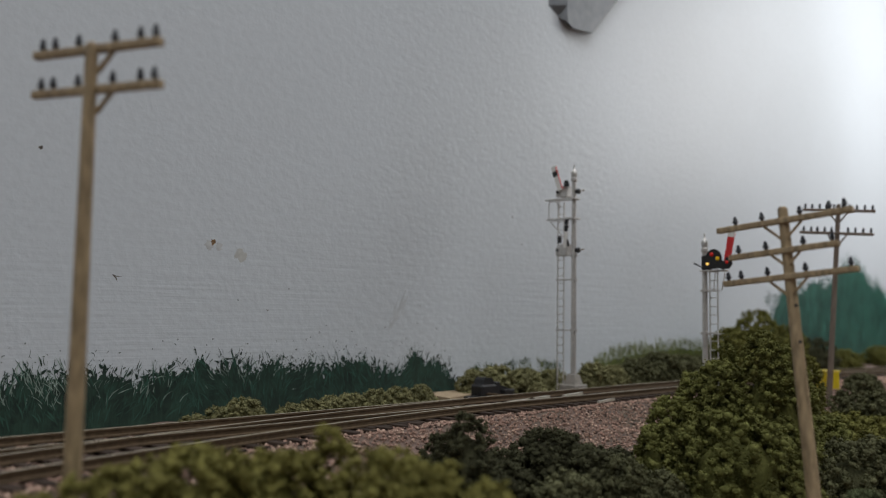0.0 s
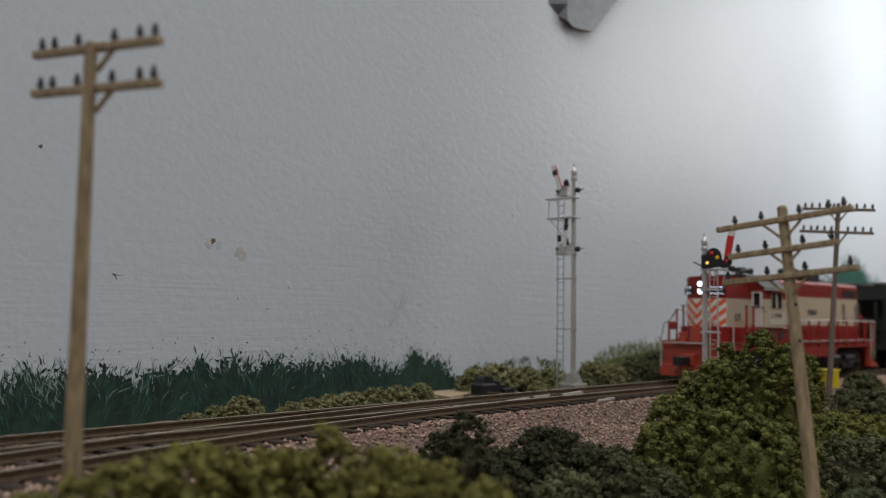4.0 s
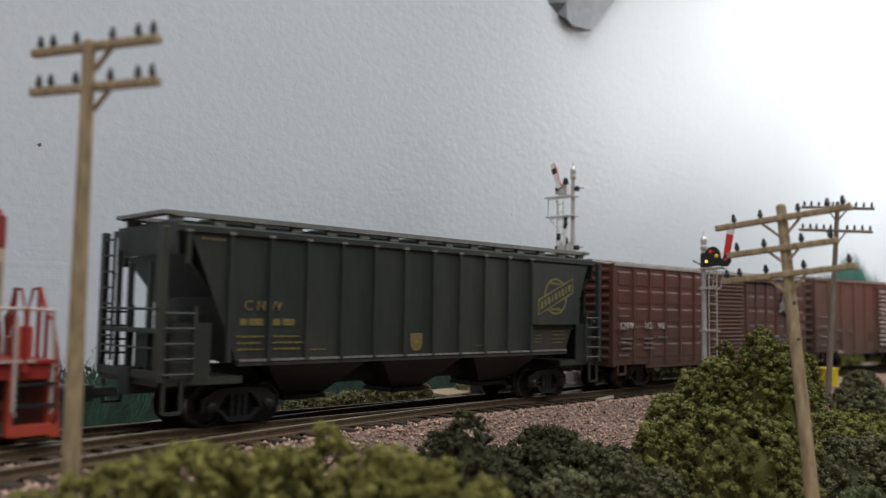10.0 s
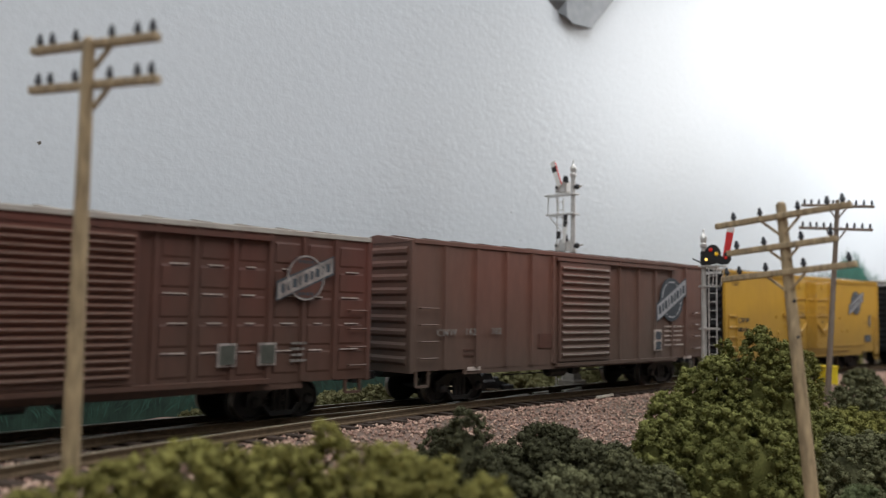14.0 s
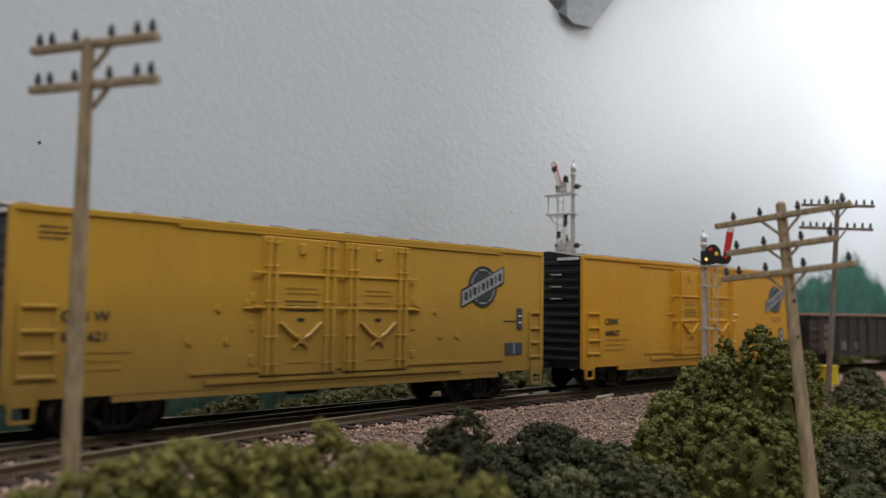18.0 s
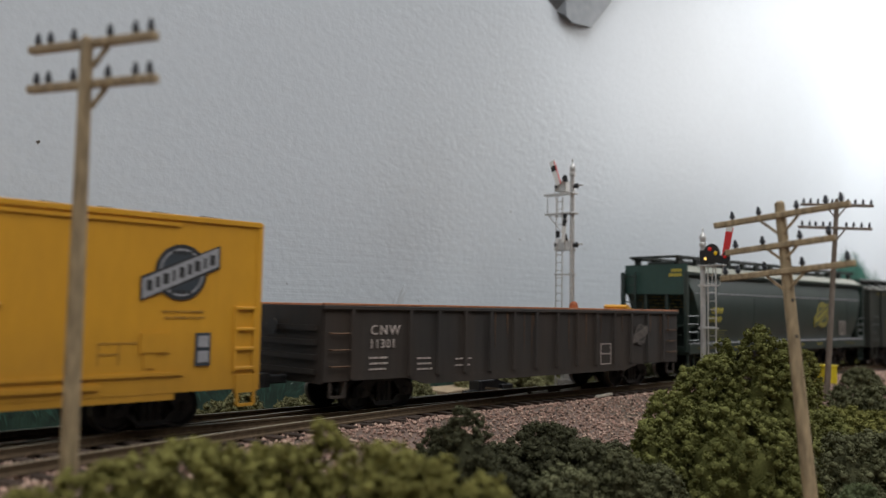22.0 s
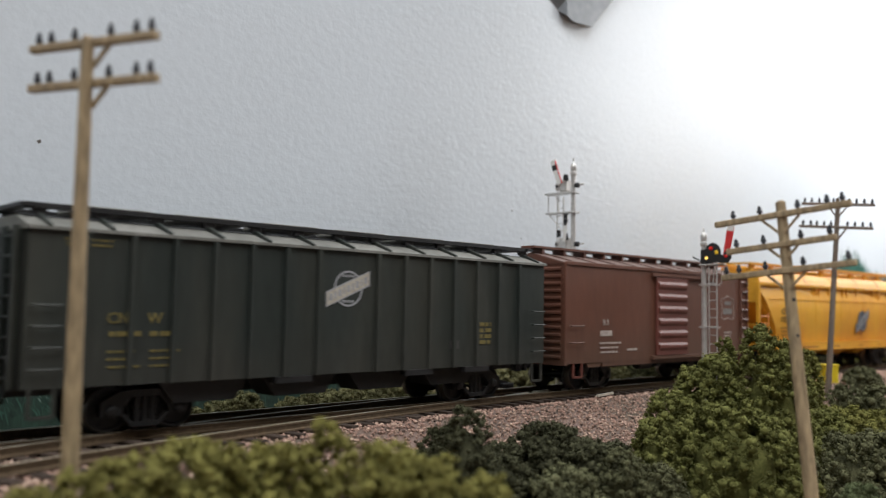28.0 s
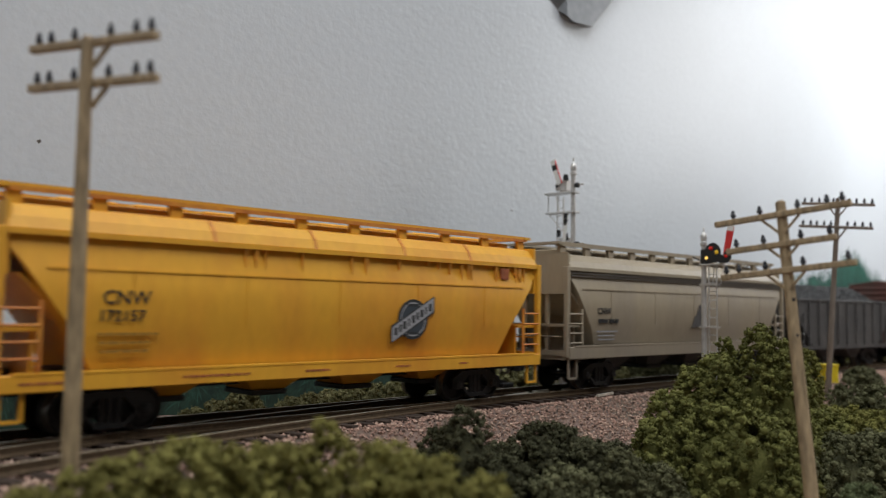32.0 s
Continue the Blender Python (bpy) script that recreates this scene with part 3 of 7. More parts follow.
            box(bm, cx - .07 * r, cx + .07 * r, y - .075, y, z + s * .7 * r - .07 * r, z + s * .7 * r + .07 * r)
    part("emblem_letters", bm, ink, parent)


WHEEL_R = 5.3
wheel_bm = B()
for s in (-1, 1):
    lathe(wheel_bm, [(s * 6.6, 1.2), (s * 6.6, 5.0), (s * 6.9, 6.0), (s * 7.4, 5.95), (s * 7.7, WHEEL_R), (s * 9.7, 5.15), (s * 9.8, 4.5), (s * 9.2, 4.2), (s * 9.2, 1.6), (s * 9.9, 1.2), (s * 10.6, .8)], (0, 0, 0), (0, 1, 0), 20)
    for k in range(5):
        a = math.tau * k / 5
        rod(wheel_bm, (2.9 * math.cos(a), s * 9.1, 2.9 * math.sin(a)), (2.9 * math.cos(a), s * 9.45, 2.9 * math.sin(a)), .55, 5)
rod(wheel_bm, (0, -7, 0), (0, 7, 0), 1.1, 8)
WHEELSET = mesh_of("wheelset", wheel_bm, M["black"])
WHEELSET.materials.append(M["steel"])
for p in WHEELSET.polygons:
    if abs(p.normal.y) < .5 and 0.0050 < math.hypot(p.center.x, p.center.z) < 0.0056:
        p.material_index = 1
truck_bm = B()
for s in (-1, 1):
    y0, y1 = (10.4, 12.0) if s > 0 else (-12.0, -10.4)
    for e in (-1, 1):
        prism(truck_bm, [(e * 10.6, 4.0), (e * 5.6, 4.0), (e * 5.6, 5.6), (e * 3.2, 8.2), (e * 3.2, 9.6), (e * 6.5, 9.4), (e * 10.6, 7.2)], y0, y1)
        prism(truck_bm, [(e * 5.9, 4.2), (e * 4.6, 4.2), (e * 2.6, 1.9), (e * 3.3, 1.4)], y0, y1)
        lathe(truck_bm, [(0, 1.5), (.6, 1.3), (.9, .6)], (e * 8.1, s * 11.9, 5.2), (0, s, 0), 10)
    box(truck_bm, -3.4, 3.4, y0, y1, 1.3, 2.5)
    box(truck_bm, -3.4, 3.4, y0, y1, 8.2, 9.7)
    for k in (-1.9, 0, 1.9):
        rod(truck_bm, (k, s * 11.2, 2.4), (k, s * 11.2, 8.3), .75, 7)
box(truck_bm, -2.2, 2.2, -10.6, 10.6, 6.4, 9.2)
for e in (-1, 1):
    box(truck_bm, e * 3.1 - .5, e * 3.1 + .5, -10, 10, 3.4, 4.4)
TRUCK = mesh_of("truck", truck_bm, M["black"])
WHEELS = []


def truck(parent, x, base=8.1, frame=None):
    t = new("truck", frame or TRUCK)
    t.parent = parent
    t.matrix_basis = pose(x * MM, 0, 0)
    for e in (-1, 1):
        w = new("wheelset", WHEELSET)
        w.parent = t
        w.matrix_basis = pose(e * base * MM, 0, WHEEL_R * MM)
        WHEELS.append(w)
    return t


coup_bm = box(B(), -6, 0, -1.4, 1.4, 8.2, 10.6, .3)
prism(coup_bm, [(-9.6, -2.2), (-8.2, -2.8), (-6, -2.0), (-6, 2.0), (-7, 2.4), (-8, 1.0), (-7.6, -.2), (-9, -.6)], 7.4, 11.2, "z")
COUPLER = mesh_of("coupler", coup_bm, M["black"])


def coupler(parent, x, back=False):
    c = new("coupler", COUPLER)
    c.parent = parent
    c.matrix_basis = pose(x * MM, 0, 0, 0, 0, 180 if back else 0)


def ladder(parent, x0, x1, y, z0, z1, rungs, m, r=.28, stile=.42):
    bm = B()
    s = -1 if y < 0 else 1
    for x in (x0, x1):
        box(bm, x - stile, x + stile, y - .3, y + .3, z0, z1)
    for i in range(rungs):
        z = z0 + (z1 - z0) * (i + .5) / rungs
        rod(bm, (x0, y + s * .15, z), (x1, y + s * .15, z), r, 5)
    return part("ladder", bm, m, parent)


def end_ladder(parent, x, y0, y1, z0, z1, rungs, m, r=.28):
    bm = B()
    for y in (y0, y1):
        box(bm, x - .3, x + .3, y - .42, y + .42, z0, z1)
    for i in range(rungs):
        z = z0 + (z1 - z0) * (i + .5) / rungs
        rod(bm, (x, y0, z), (x, y1, z), r, 5)
    return part("end_ladder", bm, m, parent)


def grab(parent, x0, x1, y, z, m, r=.25):
    s = -1 if y < 0 else 1
    return part("grab_iron", wire(B(), [(x0, y, z), (x0, y + s * 1.1, z), (x1, y + s * 1.1, z), (x1, y, z)], r), m, parent)


def stirrup(parent, x, y, z0, z1, m, w=5.0):
    return part("stirrup_step", wire(B(), [(x - w / 2, y, z1), (x - w / 2, y, z0), (x + w / 2, y, z0), (x + w / 2, y, z1)], .5, 4), m, parent)


MOVERS = []


def car(name, label, centre, half, category="freight car"):
    ob = thing(name, label, category, group="cars of the train")
    MOVERS.append((ob, centre, half))
    return ob


def running_gear(c, half, L, sill=9.5, frame=True, m=None):
    for x in (-half, half):
        truck(c, x)
    coupler(c, -L / 2 - 1)
    coupler(c, L / 2 + 1, True)
    if frame:
        part("centre_sill", box(B(), -L / 2 + 1, L / 2 - 1, -2.6, 2.6, 8.6, sill + 2), m or M["black"], c)


def brake_gear(c, x):
    """Air tank, cylinder and rods under the floor."""
    part("air_tank", lathe(B(), [(-5, 1), (-4.4, 2.1), (4.4, 2.1), (5, 1)], (x, -9, 8.2), (1, 0, 0), 10), M["black"], c)
    part("brake_cylinder", lathe(B(), [(-2.5, 1.7), (2.0, 1.7), (3.2, .6)], (x + 14, -7, 8.0), (1, 0, 0), 10), M["black"], c)
    part("brake_rod", rod(B(), (x - 25, -6, 7.4), (x + 35, -6, 7.4), .3, 4), M["black"], c)


def boxcar(name, label, centre, half, L, z0, z1, paint, end_paint, roof_paint, peak=2.4, W=16.3, end_ribs=11, posts=(), post_m=None, eave_m=None):
    """The plain shell of a boxcar: sides, ribbed ends, peaked roof, running gear."""
    c = car(name, label, centre, half)
    h = L / 2
    for s in (-1, 1):
        part("side", box(B(), -h, h, s * W - .5, s * W + .5, z0, z1), paint, c)
        part("side_sill", box(B(), -h + 22, h - 22, s * W - .4, s * W + .4, z0 - 1.6, z0), paint, c)
        part("eave", box(B(), -h - .3, h + .3, s * (W + .45) - .5, s * (W + .45) + .5, z1 - .9, z1 + .5, .15), eave_m or paint, c)
        for x in posts:
            part("side_post", prism(B(), [(x - 1.0, s * W), (x - .6, s * (W + 1.1)), (x + .6, s * (W + 1.1)), (x + 1.0, s * W)], z0 + .4, z1 - 1.0, "z"), post_m or paint, c)
    part("floor", box(B(), -h + .5, h - .5, -W + .4, W - .4, z0, z0 + 1.2), M["black"], c)
    for e in (-1, 1):
        part("end_wall", box(B(), e * h - .5, e * h + .5, -W + .3, W - .3, z0 - .6, z1), end_paint, c)
        step = (z1 - z0 - 2) / end_ribs
        for i in range(end_ribs):
            z = z0 + 1 + step * (i + .5)
            part("end_rib", prism(B(), [(e * (h + .4), z - step * .36), (e * (h + 1.1), z - step * .12), (e * (h + 1.1), z + step * .12), (e * (h + .4), z + step * .36)], -W + 1.6, W - 1.6, "y"), end_paint, c)
        for s in (-1, 1):
            part("corner_post", box(B(), e * h - .9, e * h + .9, s * W - .75, s * W + .75, z0 - .6, z1 + .2, .2), end_paint if end_paint is not M["end_black"] else paint, c)
    bm = prism(B(), [(-W - .3, z1), (0, z1 + peak), (W + .3, z1), (W + .3, z1 - .5), (-W - .3, z1 - .5)], -h - .4, h + .4, "x")
    part("roof", bm, roof_paint, c)
    for e in (-1, 1):
        part("gable", prism(B(), [(-W - .2, z1 - .4), (0, z1 + peak - .1), (W + .2, z1 - .4)], e * (h + .35), e * (h + .75), "x"), end_paint, c)
    n = int(L // 13)
    for i in range(n):
        x = -h + L * (i + .5) / n
        part("roof_seam", prism(B(), [(-W - .1, z1), (0, z1 + peak), (W + .1, z1), (W + .1, z1 + .45), (0, z1 + peak + .45), (-W - .1, z1 + .45)], x - .35, x + .35, "x"), roof_paint, c)
    running_gear(c, half, L, z0)
    brake_gear(c, -8)
    part("brake_wheel", lathe(B(), [(0, 2.6), (.5, 2.6)], (-h - 2.0, 4.5, z0 + 24), (-1, 0, 0), 12), M["black"], c)
    return c
# ---- boxcars ----
def ribbed_door(c, x0, x1, z0, z1, y, m, ribs, rib_m, label):
    d = part("door", box(B(), x0, x1, y - .5, y + .4, z0, z1, .15), m, c, label)
    step = (z1 - z0 - 2) / ribs
    for i in range(ribs):
        z = z0 + 1 + step * (i + .5)
        part("door_rib",
             prism(B(), [(y - .45, z - step * .34), (y - 1.15, z - step * .1), (y - 1.15, z + step * .1), (y - .45, z + step * .34)], x0 + 1.2, x1 - 1.2, "x"), rib_m, d)
    return d


def door_tracks(c, x0, x1, zt, zb, m, y=-17.6):
    part("door_track", box(B(), x0, x1, y - .5, y + 1.2, zt, zt + 1.2), m, c)
    part("door_track", box(B(), x0, x1, y - .6, y + 1.2, zb - 1.2, zb), m, c)


def brown_boxcar_ribbed():
    """Outside-braced oxide red car with rows of stamped side panels."""
    L, z0, z1 = 170, 10.2, 49.2
    xs = [-72, -60.5, -49, -37.5, -26, -17.5, 21, 31, 41.5, 52, 62.5, 73]
    c = boxcar("boxcar", "oxide red ribbed boxcar with dusty grey roof on the train", 456, 60, L, z0, z1, M["brown_red"], M["brown_red"], M["dust_roof"], posts=xs, eave_m=M["dust_roof"])
    edges = [-84] + xs[:6] + [None] + xs[6:] + [84]
    for a, b in zip(edges, edges[1:]):
        if a is None or b is None:
            continue
        for k, (za, zb) in enumerate(((12.2, 18.6), (19.4, 25.6), (26.4, 32.6), (33.4, 39.6), (40.4, 46.8))):
            part("stamped_panel", prism(B(), [(-16.7, za), (-16.98, za + .9), (-16.98, zb - .9), (-16.7, zb)], a + 1.5, b - 1.5, "x"), M["brown_red"], c)
            # glints on the panels' top edges, put in as pale strips
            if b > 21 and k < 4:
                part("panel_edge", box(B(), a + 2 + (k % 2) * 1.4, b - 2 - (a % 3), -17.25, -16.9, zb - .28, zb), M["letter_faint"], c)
    ribbed_door(c, -14.5, 16.5, 11.8, 46.6, -17.4, M["brown_red"], 19, M["brown_dull"], "red-brown corrugated sliding door")
    # highlights along the door ribs, put in as lighter strips
    step = (46.6 - 11.8 - 2) / 19
    for i in range(19):
        z = 12.8 + step * (i + .5)
        part("dusty_rib_edge", box(B(), -13.0, 15.0, -18.62, -18.45, z + .05, z + .3), M["rib_glint"], c)
    door_tracks(c, -16, 52, 46.4, 11.6, M["brown_red"])
    words(c, "CNW", -82, 24.2, 3.6, -17.5, M["letter_faint"])
    words(c, "162", -65.5, 24.2, 3.6, -17.5, M["letter_faint"])
    words(c, "942", -55.8, 24.2, 3.6, -17.5, M["letter_faint"])
    data_lines(c, -81, 20, 8, 3, 1.9, -17.5, M["letter_dim"], .8, 3)
    data_lines(c, -65.5, 20, 8, 3, 1.9, -17.5, M["letter_dim"], .8, 4)
    data_lines(c, -55, 20.3, 7, 1, 1.9, -17.5, M["letter_dim"], .8, 5)
    emblem(c, 62.4, 37.4, 6.0, -17.9, M["brown_red"], M["emblem_worn"], M["emblem_navy"])
    bm = B()
    for k in range(28):
        q = [(62.4 + f * math.cos(math.tau * i / 28), -18.08, 37.4 + f * math.sin(math.tau * i / 28)) for f, i in ((5.95, k), (5.95, k + 1), (5.5, k + 1), (5.5, k))]
        bm.faces.new([bm.verts.new(v) for v in q])
    part("emblem_line", bm, M["emblem_worn"], c)
    for x in (37, 48.5):
        part("data_plate", box(B(), x + .3, x + 5.4, -17.7, -17.2, 14.9, 20.6), M["emblem_worn"], c)
        part("data_plate_face", box(B(), x + .85, x + 4.85, -17.9, -17.6, 15.45, 20.05), M["plate_green"], c)
    data_lines(c, 58.5, 20, 5, 4, 1.5, -17.5, M["letter_dim"], .8, 6)
    for x0, x1 in ((-83.5, -77.5), (77.8, 83.5)):
        for z in (14, 19, 24, 29):
            grab(c, x0, x1, -16.9, z, M["brown"])
    for x in (-80, 80):
        stirrup(c, x, -16.5, 6.6, 10.5, M["brown_red"])


def brown_boxcar_plain():
    """Exterior-post brown car with a single corrugated door and a large round mark."""
    L, z0, z1 = 171, 11.2, 50.2
    xs = [-72, -58, -43.5, -30.5, -19, 22, 35, 47.5, 60, 71.5]
    c = boxcar("boxcar", "weathered brown boxcar with exterior posts and slatted door", 643.5, 60, L, z0, z1, M["brown"], M["brown"], M["brown_roof"], posts=xs, end_ribs=9)
    ribbed_door(c, -16.5, 14.5, 12.0, 47.4, -17.3, M["brown"], 13, M["brown"], "brown corrugated sliding door with painted highlights on its ribs")
    # each rib's highlight is a thin pale strip in the roof colour
    step = (47.4 - 12.0 - 2) / 13
    for i in range(13):
        z = 13.0 + step * (i + .5)
        part("dusty_rib_edge", box(B(), -15.0, 13.0, -18.52, -18.3, z, z + .22), M["dust_roof"], c)
    door_tracks(c, -18, 62, 47.6, 11.6, M["brown"])
    words(c, "CNW", -76, 21.6, 3.0, -17.5, M["letter_dim"], 1.25)
    words(c, "162", -63.8, 21.8, 3.0, -17.5, M["letter_dim"], 1.2)
    words(c, "382", -51.8, 22.0, 3.0, -17.5, M["letter_dim"], 1.2)
    data_lines(c, -64, 17, 8, 2, 1.6, -17.1, M["brown_red"], .5, 3)
    bar(c, -27, -20, 17, 22, -17.0, M["brown_red"], "data_plate")
    emblem(c, 59, 35.4, 9.0, -17.5, M["emblem_navy"], M["emblem_grey"], M["emblem_navy"], .62, 1.3)
    part("data_plate", box(B(), 46, 51, -17.6, -17, 14.5, 23), M["letter_faint"], c)
    for z in (15, 19):
        part("data_plate_face", box(B(), 46.7, 50.3, -17.8, -17.4, z, z + 3.2), M["emblem_navy"], c)
    data_lines(c, 54, 24, 16, 5, 1.9, -17.1, M["letter_faint"], .6, 8)
    for x0, x1 in ((-83, -76), (77, 83.5)):
        for z in (15, 20, 25, 30):
            grab(c, x0, x1, -16.9, z, M["brown"])
    for x in (-62, 70):
        part("data_plate", box(B(), x, x + 6, -16.95, -16.5, 10.6, 11.8), M["letter_faint"], c)
    for x in (-81, 81):
        stirrup(c, x, -16.4, 6.6, 11.2, M["brown"])


def yellow_boxcar(name, label, centre, L, z0, z1, paint, first):
    c = boxcar(name, label, centre, L / 2 - 25, L, z0, z1, paint, M["end_black"], M["dust_roof"], end_ribs=12)
    h = L / 2
    d0 = -26.8
    for k in (0, 1):
        a = d0 + k * 26.2
        d = part("plug_door", box(B(), a, a + 23.8, -17.5, -16.6, 12.2, 47.6, .2), paint, c, "yellow plug door")
        for x in (a + 1.6, a + 4.0, a + 19.8, a + 22.2):
            part("lock_rod", rod(B(), (x, -17.75, 12.8), (x, -17.7, 47.4), .58, 8), paint, d, smooth=True)
            for z in (15, 22, 31, 40, 46):
                part("rod_bracket", box(B(), x - .8, x + .8, -18.3, -17.3, z - .3, z + .3, .12), paint, d)
        for z in (29.5, 38.2) if first else (26.6, 36.8):
            part("door_rail", box(B(), a - (2.6 if k == 0 else 1.3), a + (25.0 if k == 0 else 26.6), -17.95, -17.4, z - .32, z + .32, .12), paint, d)
        cx = a + 11.9
        part("door_gear", wire(B(), [(cx - 6.4, -17.8, 25.6), (cx - 2.6, -17.8, 22.4), (cx, -17.8, 21.2), (cx + 2.6, -17.8, 22.4), (cx + 6.4, -17.8, 25.6)], .55, 6), paint, d)
        for q in (-1, 1):
            part("door_gear", wire(B(), [(cx, -17.8, 21.4), (cx + q * 2.2, -17.8, 19.0)], .4, 5), paint, d)
        part("door_gear", lathe(B(), [(0, 1.3), (.6, 1.3)], (cx, -17.6, 21.4), (0, -1, 0), 10), paint, d)
        part("door_latch", box(B(), cx - 1.0, cx + 1.0, -18.0, -17.4, 43.4, 46.2, .2), paint, d)
        data_lines(d, cx - 5, 34.4, 11, 2, 1.3, -17.6, M["letter_brown"], .4, 11 + k)
        data_lines(d, cx - 5, 31.0, 11, 3, 1.2, -17.6, M["letter_black"] if k == 0 else M["letter_brown"], .4, 14 + k)
        bar(d, cx - 1, cx + 1, 26, 26.8, -17.6, M["letter_black"], "stencil_line")
        data_lines(d, cx - 4, 15.2, 9, 1, 1.3, -17.6, M["letter_brown"], .35, 17 + k)
    for x in (-29.2, 25.6):
        for z in (31.8, 24.6, 16.4):
            part("lock_box", box(B(), x - .7, x + .7, -17.15, -16.6, z - 1.2, z + 1.2, .25), paint, c)
        part("lock_arm", rod(B(), (x - 2.4, -17.05, 29.2), (x + 2.4, -17.05, 29.2), .34, 6), paint, c)
    part("door_track", box(B(), -h + 36, h - 22, -17.2, -16.4, 48.0, 48.8), paint, c)
    part("door_track", box(B(), -h + 44, h - 40, -17.3, -16.4, 10.8, 11.8), paint, c)
    part("side_rail", box(B(), -h + 40, h - 20, -17.2, -16.5, 13.2, 14.0), paint, c)
    if first:
        for x, z in ((-46, 21), (-36, 21), (-38.5, 29), (34.5, 29), (37, 21.5), (44, 21.5), (-30.5, 30.5), (28, 30.5)):
            part("side_bolt", lathe(B(), [(0, .9), (.5, .8)], (x, -16.7, z), (0, -1, 0), 8), paint, c)
    else:
        part("tack_board", box(B(), 57.6, 64.6, -17.2, -16.6, 18.6, 23.2), paint, c)
        for q in ((48, 16, 48.3, 21), (52.6, 16, 52.9, 21), (48, 18.3, 52.9, 18.6), (48, 20.7, 57, 21)):
            bar(c, q[0], q[2], q[1], q[3], -16.85, M["letter_brown"], "stencil_line")
    words(c, "C N W" if first else "CNW", -75.6, 25.8 if first else 24.9, 3.4, -16.9, M["letter_black"])
    words(c, "600 621" if first else "600627", -75.4, 21.6 if first else 20.7, 3.0, -16.9, M["letter_black"], 1.05)
    data_lines(c, -75.3, 19.0, 17, 3, 1.9, -16.9, M["letter_brown"], .55, 5)
    if first:
        data_lines(c, -h + 5, 45.6, 7, 3, 1.2, -16.9, M["letter_black"], .4, 7)
        part("data_plate", box(B(), h - 13.2, h - 10.6, -17.1, -16.6, 23.6, 30.4), M["emblem_navy"], c)
        for z in (25.4, 27.6):
            bar(c, h - 12.6, h - 11.2, z, z + .5, -17.1, M["letter_white"], "stencil_line")
        bar(c, h - 20, h - 13.5, 26, 26.3, -16.9, M["letter_black"], "stencil_line")
        part("data_plate", box(B(), h - 19, h - 10.5, -17.1, -16.6, 15.2, 19), M["emblem_navy"], c)
        bar(c, h - 15, h - 14.5, 15.4, 18.8, -17.1, M["emblem_grey"], "stencil_line")
    else:
        part("data_plate", box(B(), h - 17.2, h - 13.2, -17.1, -16.6, 15.2, 23.0), M["emblem_navy"], c)
        for z in (15.4, 19.0):
            bar(c, h - 16.6, h - 13.8, z + .6, z + 3.3, -17.15, M["emblem_grey"], "stencil_line")
        data_lines(c, h - 26, 27.8, 12, 2, 1.4, -16.9, M["letter_brown"], .6, 21)
        part("data_plate", box(B(), h - 30, h - 27, -17, -16.6, 15, 19), paint, c)
    emblem(c, 55.6 if first else h - 21.4, 37.2, 6.6, -17.0, M["emblem_navy"], M["emblem_grey"], M["letter_black"])
    for x0, x1 in ((-h + 2.0, -h + 9.5), (h - 6.5, h - 1.0)):
        part("ladder", box(box(B(), x0 - .4, x0 + .5, -17.25, -16.6, 13.5, 29.5), x1 - .5, x1 + .4, -17.25, -16.6, 13.5, 29.5), paint, c)
        for z in (14.2, 19, 23.8, 29):
            part("ladder_rung", box(B(), x0, x1, -17.4, -16.6, z - .4, z + .4, .12), paint, c)
    for x in (-h + 3.2, h - 3.2):
        stirrup(c, x, -17.0, 5.2, 12, paint, 4.6)
        part("corner_foot", box(B(), x - 3, x + 3, -17.3, -16.2, 8.2, 12.6), paint, c)
    part("end_number_plate", box(B(), -h - 1.7, -h - .9, -15, -5.5, z1 - 1.4, z1 - .4), M["letter_white"], c)
    for z in (z1 - 7, z1 - 11.5, z1 - 16):
        part("end_grab_iron", box(B(), -h - 2.0, -h - 1.0, -7, -2.5, z, z + .35), M["letter_white"], c)
    return c


